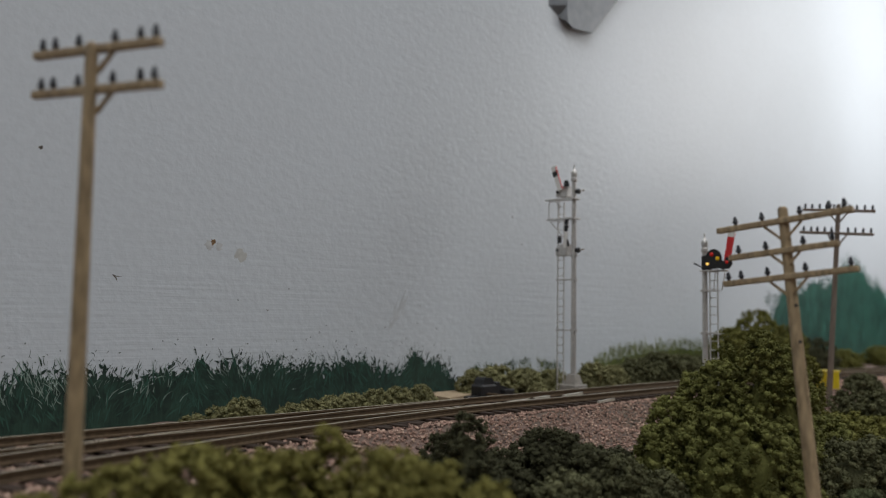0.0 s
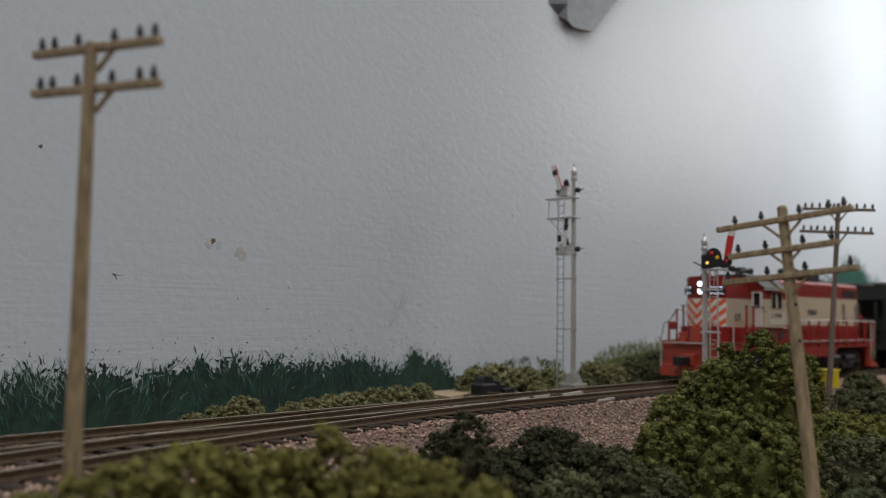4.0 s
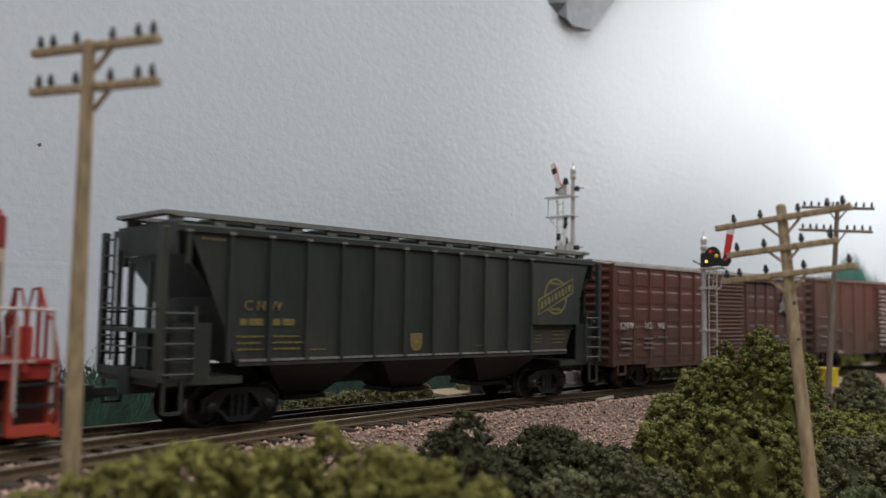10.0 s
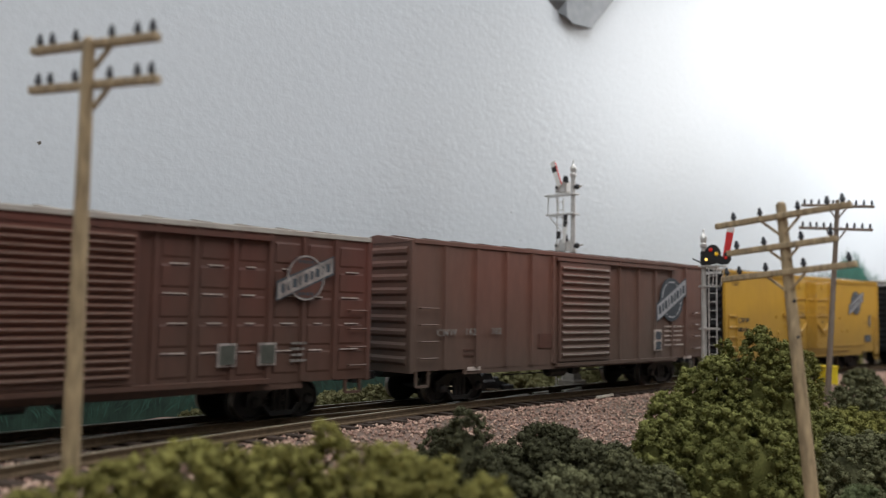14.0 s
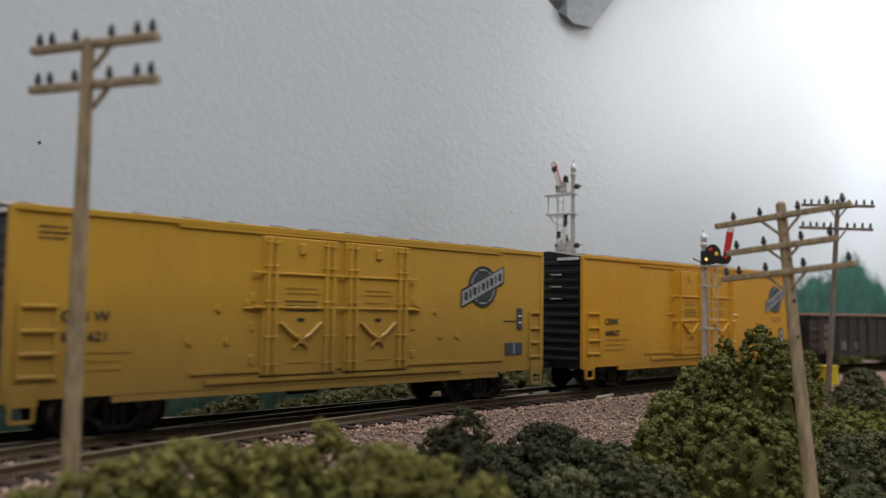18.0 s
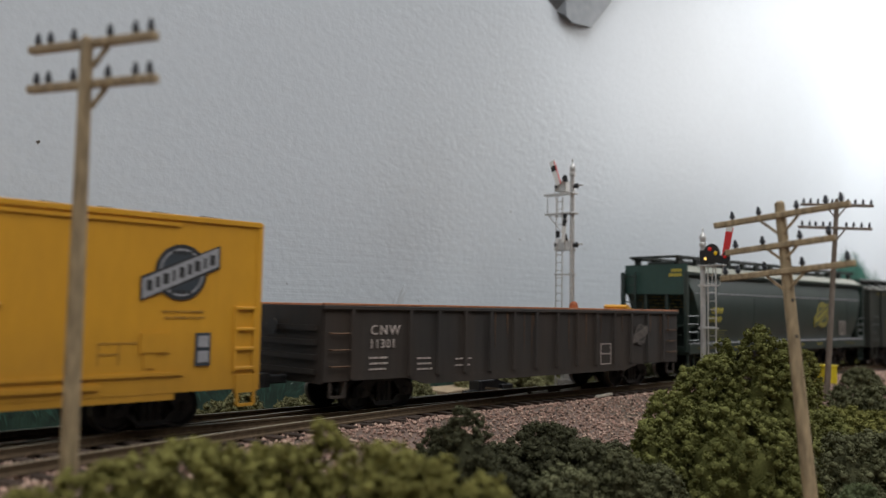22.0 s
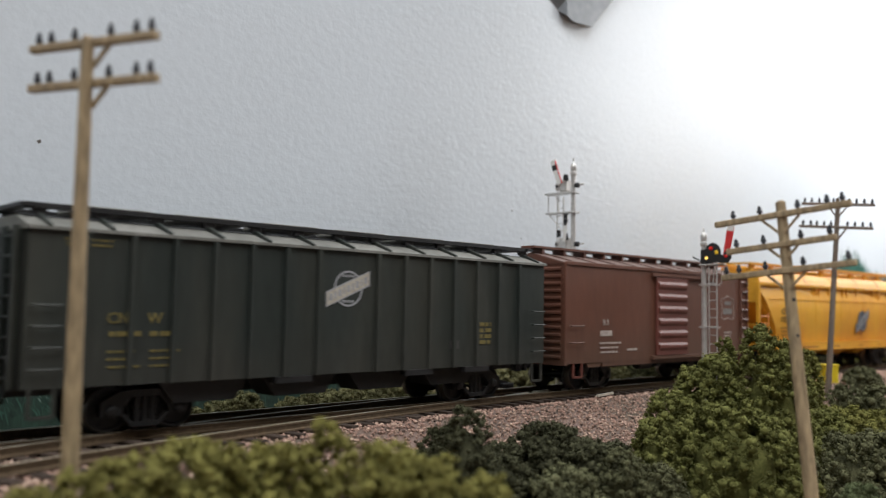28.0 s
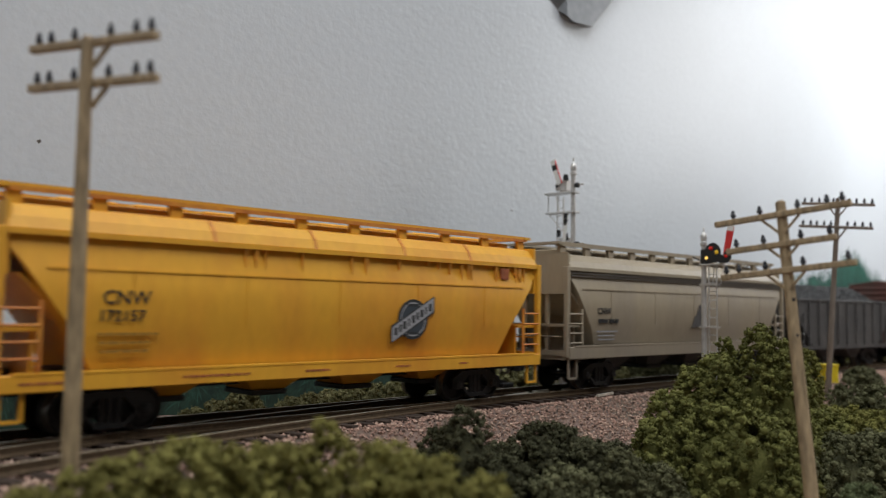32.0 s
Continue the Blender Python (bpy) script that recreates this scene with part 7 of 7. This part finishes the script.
    strokes(tree, rng, 120, lambda: rng.uniform(600, 640), lambda x: rng.uniform(2, 48), (3, 9), lambda x: rng.gauss(-.7, .4), (.2, .8), .08, M["paint_tree"])
    marks = thing("wall_chips", "small chips, specks and a brown stain on the painted wall", "wall marks")
    M["chip"] = mat("bare_plaster_chip", (0.10, 0.085, 0.07), 0.9, vary=0.4, grain=900, bump=0.4)
    M["stain"] = mat("brown_wall_stain", (0.20, 0.115, 0.05), 0.9, vary=0.5, grain=900, bump=0.4)
    M["stain_pale"] = mat("pale_brown_wall_stain", (0.50, 0.50, 0.475), 0.8, vary=0.12, grain=500, bump=0.1)
    M["smear"] = mat("grey_wall_smear", (0.50, 0.51, 0.51), 0.8, vary=0.2, grain=300, bump=0.1)
    for x, z, r, k in ((150.2, 53, 1.15, "stain"), (148.4, 51.8, 1.7, "smear"), (152.4, 51.6, 1.5, "smear"), (161, 49, 2.4, "stain_pale"), (92, 76.8, .7, "chip"), (173, 30, .35, "chip"), (182, 38, .3, "chip"),
                       (311, 77, .5, "chip"), (318, 64, .35, "chip"), (430, 61, .5, "chip"), (440, 47, .45, "chip"), (215, 17, .3, "chip"), (230, 24, .3, "chip"), (105, 29, .3, "chip"), (250, 33, .3, "chip"), (74, 52, .3, "chip")):
        bm = B()
        lathe(bm, [(0, r * .8), (.02, r * .76)], (x, WALL_Y, z), (0, -1, 0), 15)
        for v in bm.verts:
            v.co.x += .35 * r * math.sin(v.co.z * 9 + x)
            v.co.z += .3 * r * math.sin(v.co.x * 11)
        part("chip", bm, M[k], marks)
    M["wall_strokes"] = mat("grey_wall_strokes", (0.52, 0.54, 0.555), 0.7, vary=0.15, grain=200, bump=0.2)
    # slanted strokes slightly darker than the wall
    strokes(marks, rng, 26, lambda: rng.uniform(232, 240), lambda x: 24 + (x - 232) * .9 + rng.uniform(-3, 4), (3, 9), lambda x: .42 + rng.gauss(0, .12), (.2, .7), .012, M["wall_strokes"])
    strokes(marks, rng, 3, lambda: 369 + rng.uniform(0, 2), lambda x: 62.8 + rng.uniform(-.2, .2), (9, 14), lambda x: 1.53, (.12, .25), .012, M["wall_strokes"])
    strokes(marks, rng, 3, lambda: 115 + rng.uniform(0, 1), lambda x: 40.3, (2.2, 3.4), lambda x: 2.1, (.15, .3), .012, M["chip"])
    # two pale streaks put wall highlights into colour, then a smear and a ridge
    M["patch"] = mat("wall_highlight_smear", (0.64, 0.67, 0.70), 0.4, vary=0.05, grain=200, bump=0.3)
    for x, z, w in ((383, 90.5, 9), (397, 88.6, 7), (312, 78, 2.5), (360, 181.6, 7)):
        part("filler", prism(B(), [(x - w, z), (x, z - .8), (x + w, z - .7), (x + w * .6, z + .1), (x - w * .7, z + .9)], WALL_Y - .05, WALL_Y + .1), M["patch"], marks)


mural()

# ---- bracket end hanging from above against the wall ----
M["bracket"] = mat("grey_steel_bracket", (0.20, 0.215, 0.23), 0.45, vary=0.2, grain=250, bump=0.2, dirt=(0.17, 0.18, 0.19), dirt_amount=0.8, dirt_scale=90)
hanger = thing("shelf_bracket", "grey scuffed shelf bracket hanging against the wall", "bracket")
bm = B()
near = [bm.verts.new(p) for p in ((350, 54, 240), (349.3, 54, 191.8), (349.8, 54, 182.9), (354.9, 54, 180.9), (372.6, 54, 182.8), (393.6, 54, 204.4), (428, 54, 240))]
back = [bm.verts.new(p) for p in ((300, WALL_Y + .3, 240), (337.4, WALL_Y + .3, 189.5), (346.5, WALL_Y + .3, 185.8), (359.3, WALL_Y + .3, 182.4), (378.4, WALL_Y + .3, 185.1), (404, WALL_Y + .3, 211), (434, WALL_Y + .3, 240))]
bm.faces.new(near), bm.faces.new(back[::-1])
for i in range(7):
    bm.faces.new((near[i], near[(i + 1) % 7], back[(i + 1) % 7], back[i]))
part("web", bm, M["bracket"], hanger)

# ---- telegraph poles ----
M["pole_tan"] = mat("tan_moulded_pole", (0.335, 0.252, 0.145), 0.55, vary=0.42, grain=1100, bump=0.8, dirt=(0.24, 0.17, 0.10), dirt_amount=0.5, dirt_scale=160, stretch=(1, 1, .25))
M["pole_grey"] = mat("grey_brown_pole", (0.155, 0.115, 0.085), 0.7, vary=0.25, grain=700, bump=0.35, dirt=(0.22, 0.20, 0.17), dirt_amount=0.5, dirt_scale=120, stretch=(1, 1, .25))
M["insulator"] = mat("black_glass_insulator", (0.02, 0.022, 0.028), 0.3, vary=0.2, grain=500, bump=0.05)


def telegraph_pole(label, top, foot, arms, r0, r1, m, heading, pin_h=2.4, thick=.62, front=1, braces=(-1, 1), brace_r=.38, pin_r=.62, reach=(.28, .27)):
    """A leaning pole with crossarms; arms: distance below the top, start and end along the arm, places of the pins. front: 1 if the arms hang on the pole's near side."""
    top, foot = Vector(top), Vector(foot)
    up = (top - foot).normalized()
    along = Vector((math.cos(radians(heading)), math.sin(radians(heading)), 0))
    along = (along - up * along.dot(up)).normalized()
    out = along.cross(up)
    p = thing("telegraph_pole", label, "utility pole", group="telegraph poles")
    shaft = lathe(B(), [(0, r0), ((top - foot).length - .5, r1), ((top - foot).length, r1 * .6)], foot, up, 16)
    part("pole", shaft, m, p, smooth=False)

    def turned(bm):
        bm.transform(Matrix((*[(along[i], out[i], up[i], 0) for i in range(3)], (0, 0, 0, 1))))
        return bm
    for down, a0, a1, pins in arms:
        c = top - up * down + out * front * (r1 * .8)
        a = turned(box(B(), a0, a1, -.75, .75, -thick, thick, .16))
        bmesh.ops.translate(a, verts=a.verts, vec=c)
        arm = part("crossarm", a, m, p)
        span = min(-a0, a1)
        for s in braces:
            part("brace", rod(B(), c + along * s * span * reach[0] - up * thick, c - up * span * reach[1] + along * s * r1 * .5, brace_r, 4), m, arm)
        for f in pins:
            q = c + along * f + up * (thick - .1)
            part("insulator", lathe(B(), [(0, pin_r * .75), (pin_h * .22, pin_r * .7), (pin_h * .3, pin_r * 1.25), (pin_h * .5, pin_r * 1.15), (pin_h * .58, pin_r * .85), (pin_h * .85, pin_r * .72), (pin_h, pin_r * .3)], q, up, 10), M["insulator"], arm)
    return p


def bolt_holes(p, top, foot, r, downs):
    """Small drilled holes on the camera's side of a pole."""
    top, up = Vector(top), (Vector(top) - Vector(foot)).normalized()
    for d in downs:
        part("bolt_hole", lathe(B(), [(0, .42), (.12, .36)], top - up * d + Vector((-.60, -.80, 0)) * r * .99, (-.60, -.80, 0), 8), M["insulator"], p)


telegraph_pole("tan moulded telegraph pole with two six-pin crossarms", (54.86, -64.87, 72.57), (57.1, -60.4, -24), ((0.95, -14.3, 14.3, (-12.6, -9.6, -4.0, 4.2, 9.8, 13.0)), (7.6, -14.3, 14.6, (-12.6, -9.7, -3.8, 4.1, 10.1, 13.1))),
               1.6, 1.0, M["pole_tan"], -72, 2.3, .66, -1, (1,), .42, .52)
MID = (188.8, -121.7, 55.3), (187.7, -131.4, -44)
mid_pole = telegraph_pole("leaning tan moulded telegraph pole with three crossarms", *MID, ((3.3, -15.6, 15.4, (-11.0, -4.6, 4.1, 10.5, 13.7)), (10.1, -13.3, 11.7, (-10.9, -4.4, 4.1, 10.4)), (16.05, -15.3, 15.1, (-14.0, -10.9, -4.6, 4.0, 13.6))),
                          1.75, 1.1, M["pole_tan"], -91, 2.2, .66, 1, (-1, 1), .36, .55)
bolt_holes(mid_pole, *MID, 1.25, (22.5, 30.5))
telegraph_pole("grey-brown weathered telegraph pole with ten-pin crossarms", (400.9, -61.9, 83.2), (396.5, -57.4, -8), ((3.1, -15.4, 15.2, (-14.0, -11.1, -7.9, -4.8, -1.9, 1.9, 4.6, 7.6, 10.8, 14.0)), (13.7, -15.9, 15.0, (-14.2, -11.0, -8.4, -5.3, -2.4, 4.4, 7.4, 10.6, 13.8))),
               1.35, 1.0, M["pole_grey"], -71, 2.5, .62, 1, (-1, 1), .42, .55, (.26, .38))

# ---- semaphore signals ----
M["silver"] = mat("silver_signal_paint", (0.60, 0.58, 0.55), 0.34, metal=0.5, vary=0.12, grain=700, bump=0.1, dirt=(0.34, 0.31, 0.28), dirt_amount=0.4, dirt_scale=120)
M["concrete"] = mat("pale_concrete", (0.27, 0.25, 0.22), 0.9, vary=0.2, grain=700, bump=0.4, dirt=(0.2, 0.17, 0.13), dirt_amount=0.5, dirt_scale=120)
M["blade_red"] = mat("signal_red_paint", (0.62, 0.03, 0.03), 0.45, vary=0.08, grain=600, bump=0.05)
M["blade_white"] = mat("signal_white_paint", (0.72, 0.70, 0.66), 0.5, vary=0.05, grain=600, bump=0.05)
M["lens_red"] = mat("red_signal_lens", (0.55, 0.02, 0.015), 0.15, vary=0.05, grain=300, bump=0, emit=0.08)
M["lens_yellow"] = mat("yellow_signal_lens", (0.80, 0.50, 0.02), 0.15, vary=0.05, grain=300, bump=0, emit=0.04)
M["lens_lit"] = mat("lit_amber_signal_lens", (1.0, 0.62, 0.15), 0.2, vary=0, grain=300, bump=0, emit=0.9)


def signal_mast(label, x, y, z_foot, z_top, side, r, ladder_off, ladder_low, ladder_top, brackets):
    """Base, tapering mast with finial, and a ladder held off on brackets; side: +1 gear towards the wall, -1 towards the camera's side."""
    s = thing("semaphore_signal", label, "railway signal", group="semaphore signals")
    part("foundation", box(B(), x - 4.6, x + 4.6, y - 4.6, y + 4.6, -8, z_foot - 4.4, .4), M["concrete"], s)
    bm = B()
    lo = [bm.verts.new((x + a * 3.1, y + b * 3.1, z_foot - 4.4)) for a, b in ((-1, -1), (1, -1), (1, 1), (-1, 1))]
    hi = [bm.verts.new((x + a * 1.9, y + b * 1.9, z_foot)) for a, b in ((-1, -1), (1, -1), (1, 1), (-1, 1))]
    bm.faces.new(lo), bm.faces.new(hi)
    for k in range(4):
        bm.faces.new((lo[k], lo[(k + 1) % 4], hi[(k + 1) % 4], hi[k]))
    part("mast_base", bm, M["concrete"], s)
    h = z_top - z_foot
    part("mast", lathe(B(), [(0, r * 1.15), (h * .3, r * 1.1), (h - 8, r * .95), (h - 7.6, r * 1.35), (h - 6.4, r * 1.35), (h - 6, r * 1.0), (h - 4.4, r * 1.3), (h - 3.4, r * 1.25), (h - 2.4, r * .6), (h - 1.2, r * .25), (h - .5, r * .4), (h, r * .12)], (x, y, z_foot), (0, 0, 1), 18), M["silver"], s, smooth=True)
    a, b = y + side * ladder_off, y + side * (ladder_off + 3.4)
    for yy in (a, b):
        part("ladder_stile", box(B(), x - 1.0, x - .55, yy - .22, yy + .22, ladder_low, ladder_top), M["silver"], s)
    n = int((ladder_top - ladder_low) / 3.4)
    for i in range(n):
        z = ladder_low + (ladder_top - ladder_low) * (i + .5) / n
        part("ladder_rung", rod(B(), (x - .8, a, z), (x - .8, b, z), .17, 5), M["silver"], s)
    for z in brackets:
        part("ladder_bracket", box(B(), x - 1.3, x + .9, min(y - side * 1.6, b + side * .6), max(y - side * 1.6, b + side * .6), z - .3, z + .3), M["silver"], s)
        part("mast_collar", lathe(B(), [(0, r * 1.4), (1.2, r * 1.4)], (x, y, z - .6), (0, 0, 1), 12), M["silver"], s)
    return s


def blade(s, x, y0, z0, y1, z1, w, body, tip, band, name="semaphore_blade"):
    """A thin arm from its pivot to its tip in the plane across the track, in two colours with a band."""
    p, q = Vector((0, y0, z0)), Vector((0, y1, z1))
    d = (q - p).normalized()
    n = Vector((0, -d.z, d.y)) * w / 2

    def piece(f0, f1, m, nm, t=.25, wide=1.0):
        a, b = p.lerp(q, f0), p.lerp(q, f1)
        quad = [a + n * wide, b + n * wide * 1.1, b - n * wide * 1.1, a - n * wide]
        return part(nm, prism(B(), [(v.y, v.z) for v in quad], x - t, x + t, "x"), m, s)
    piece(0, 1, body, name)
    piece(.81, 1.002, tip, "blade_tip", .3, 1.02)
    if band:
        piece(.58, .80, band, "blade_band", .32, 1.02)


def upper_quadrant_signal():
    x, y = 309.5, 21.0
    s = signal_mast("silver two-arm semaphore signal on a concrete base behind the track", x, y, 4.0, 98.2, 1, 1.08, 4.8, -6, 81, (23.4, 46.0, 57.0))
    for z, out in ((82.6, 14.4), (73.6, 13.7)):
        part("platform", box(B(), x - 2.6, x + 2.6, y - 1.72, y + out, z - .35, z + .35, .1), M["silver"], s)
    for yy, z0, z1 in ((13.9, 73.6, 82.6), (8.2, 73.6, 82.6)):
        part("platform_post", rod(B(), (x, y + yy, z0), (x, y + yy, z1), .22, 5), M["silver"], s)
    part("platform_stay", rod(B(), (x, y + 13.26, 73.2), (x, y + 0.94, 60.5), .25, 5), M["silver"], s)
    part("platform_stay", rod(B(), (x - 1.5, y + 8.58, 82.4), (x - 1.5, y + 6.63, 73.6), .2, 5), M["silver"], s)
    for z, white in ((85.6, True), (59.0, False)):
        part("motor_case", box(B(), x - 2.0, x + 2.0, y + 2.50, y + 6.55, z - 2.2, z + 3.2, .4), M["silver"], s)
        part("motor_case", box(B(), x - 1.8, x + 1.8, y + 6.71, y + 8.89, z - 1.8, z + 1.8, .3), M["silver"], s)
        part("case_port", lathe(B(), [(0, .7), (.3, .6)], (x - 2.0, y + 7.80, z + .4), (-1, 0, 0), 8), M["black"], s)
        part("spectacle", prism(B(), [(y + 0.9, z + 2.0), (y + 3.4, z + 2.4), (y + 3.9, z + 3.8), (y + 3.0, z + 5.4), (y + 1.4, z + 4.9)], x - 2.7, x - 2.2, "x"), M["black"], s)
        part("lamp_housing", lathe(B(), [(0, 1.0), (1.6, 1.3), (2.2, .8)], (x, y - 1.09, z + .2), (0, -1, 0), 10), M["black"], s)
        part("lamp_spike", rod(B(), (x, y - 2.65, z + .2), (x, y - 5.62, z + .4), .2, 5), M["pole_tan"], s)
        if white:
            blade(s, x - 2.9, y + 5.4, z + 1.0, y + 9.4, z + 12.2, 2.7, M["blade_white"], M["blade_white"], M["black"])
            part("blade_edge", rod(B(), (x - 3.2, y + 4.1, z + 1.4), (x - 3.2, y + 7.9, z + 12.0), .26, 4), M["blade_red"], s)
        else:
            blade(s, x - 2.9, y + 2.9, z + 1.3, y + 1.7, z + 14.0, 1.7, M["blade_white"], M["black"], M["black"])
            part("marker_lamp", box(B(), x - 2.6, x - 1.2, y + 5.62, y + 7.49, z + 3.6, z + 6.8, .3), M["black"], s)


def near_signal():
    x, y = 323.0, -35.0
    s = signal_mast("silver one-arm semaphore signal with red blade beside the track", x, y, -2.0, 64.9, -1, 1.05, 2.6, -6, 50.5, (23.6, 41.0))
    part("platform", box(B(), x - 2.0, x + 2.0, y - 9.4, y + 1.4, 48.9, 49.5, .1), M["silver"], s)
    for yy in (-9.0, -4.7):
        part("platform_stay", rod(B(), (x, y + yy, 49.2), (x, y + yy * .82, 41.2), .22, 5), M["silver"], s)
    part("mechanism", box(B(), x - 1.6, x + 1.2, y - 3.2, y + .9, 49.5, 55.6, .5), M["black"], s)
    n = 16
    plate = [(y - 5.0 + 3.5 * math.cos(math.tau * i / n), 53.9 + 4.1 * math.sin(math.tau * i / n)) for i in range(n)]
    part("spectacle", prism(B(), plate, x - 2.4, x - 1.8, "x"), M["black"], s)
    part("blade_root", prism(B(), [(y - 6.2, 50.4), (y - 9.0, 49.6), (y - 11.6, 49.8), (y - 12.9, 51.6), (y - 12.7, 54.6), (y - 10.4, 54.4), (y - 9.6, 52.6), (y - 8.2, 53.6)], x - 2.5, x - 1.9, "x"), M["black"], s)
    for yy, z, r, k in ((-4.3, 55.8, .85, "lens_red"), (-6.8, 54.0, .85, "lens_yellow"), (-10.8, 52.4, .7, "lens_red")):
        part("lens", lathe(B(), [(0, r), (.4, r * .9), (.6, r * .5)], (x - 2.4, y + yy, z), (-1, 0, 0), 14), M[k], s)
    part("lamp", lathe(B(), [(0, .6), (.5, .45)], (x - 2.5, y - 2.4, 51.9), (-1, 0, 0), 12), M["lens_lit"], s)
    part("lamp_spike", rod(B(), (x, y + 0.4, 50.4), (x, y + 4.8, 52.6), .3, 5), M["black"], s)
    blade(s, x - 2.2, y - 10.7, 52.6, y - 13.0, 64.9, 2.6, M["blade_red"], M["blade_white"], None)


upper_quadrant_signal()
near_signal()

# ---- lineside things ----
M["box_yellow"] = mat("yellow_cabinet_paint", (0.66, 0.50, 0.015), 0.45, vary=0.12, grain=500, bump=0.1, dirt=(0.4, 0.3, 0.03), dirt_amount=0.4, dirt_scale=200)
# the cabinet's shaded sides: their shade is put into a darker colour
M["box_shaded"] = mat("shaded_cabinet_side", (0.12, 0.09, 0.035), 0.6, vary=0.2, grain=500, bump=0.1)
M["bright_metal"] = mat("bare_bright_rail", (0.66, 0.62, 0.52), 0.3, metal=0.4, vary=0.2, grain=500, bump=0.05)
M["board"] = mat("sandy_card", (0.40, 0.30, 0.19), 0.9, vary=0.2, grain=700, bump=0.4)
cab = thing("relay_cabinet", "small yellow lineside relay cabinet beside the track", "cabinet", pose(.4170, -.0500, -.0042, 0, 0, -32))
part("case", box(B(), -3.6, 3.6, -3.0, 3.0, 0, 9.6, .3), M["box_shaded"], cab)
part("door", box(B(), -4.0, -3.5, -2.9, 2.9, .2, 9.4, .1), M["box_yellow"], cab)
part("front", box(B(), -3.6, 3.4, -3.6, -2.9, .2, 9.4, .1), M["box_yellow"], cab)
part("lid", box(B(), -4.2, 4.0, -3.8, 3.4, 9.5, 10.3, .2), M["box_yellow"], cab)
pad = thing("timber_pad", "sandy card pad lying beside the turnout", "board")
part("slab", prism(B(), [(244, 34), (280, 44), (272, 56), (248, 55)], -9, -3.6, "z"), M["board"], pad)
mach = thing("turnout_motor", "black turnout motor with throw rods behind the track", "turnout motor")
part("case", box(B(), 259, 268.5, 30, 37, -6.5, 1.0, .8), M["black"], mach)
part("cover", prism(B(), [(260, .8), (268, .8), (266, 3.6), (262, 3.9), (261, 3.0)], 31, 36), M["black"], mach)
part("terminal", box(B(), 268.3, 271.5, 31, 35, -5, 1.8, .4), M["black"], mach)
part("arm", box(B(), 252, 282, 31.5, 34, -4.8, -3.4, .2), M["black"], mach)
part("lever", box(B(), 273, 280, 30, 36, -4, -1.6, .3), M["black"], mach)
part("bracket", prism(B(), [(271, -3.5), (279, -3.5), (278, -1.2), (272, .4)], 32, 33), M["black"], mach)
part("throw_rod", rod(B(), (262, 30, -2.7), (262, -12, -2.7), .5, 5), M["rail"], mach)
ins = thing("guard_rails", "bright unpainted rail pieces at the turnout", "rail")
for x0, y0, x1, y1, w in ((263.4, -7.2, 280.9, -3.4, .6), (264.0, -22.6, 278.0, -20.2, .45), (228.0, -9.0, 243.0, -6.7, .5), (247.0, -6.0, 258.0, -4.4, .5), (206.0, -12.2, 222.0, -9.8, .45)):
    part("rail_piece", prism(B(), [(x0, y0 - w), (x1, y1 - w), (x1, y1 + w), (x0, y0 + w)], -2.1, -1.3 if y0 < -20 else -.35, "z"), M["bright_metal"], ins)


# ---- the train runs ----
def motions():
    for ob, centre, half in MOVERS:
        walk(ob, [(t, car_pose(centre, half, run)) for t, run in RUN])
    # wheels roll without slipping
    times = np.arange(0.0, 32.001, 1.0 / 12.0)
    ran = np.interp(times, [t for t, _ in RUN], [r for _, r in RUN])
    for w in WHEELS:
        x, z = w.location.x, w.location.z
        walk(w, [(float(t), Matrix.Translation((x, 0, z)) @ Matrix.Rotation(-float(r) / WHEEL_R, 4, "Y")) for t, r in zip(times, ran)])


motions()
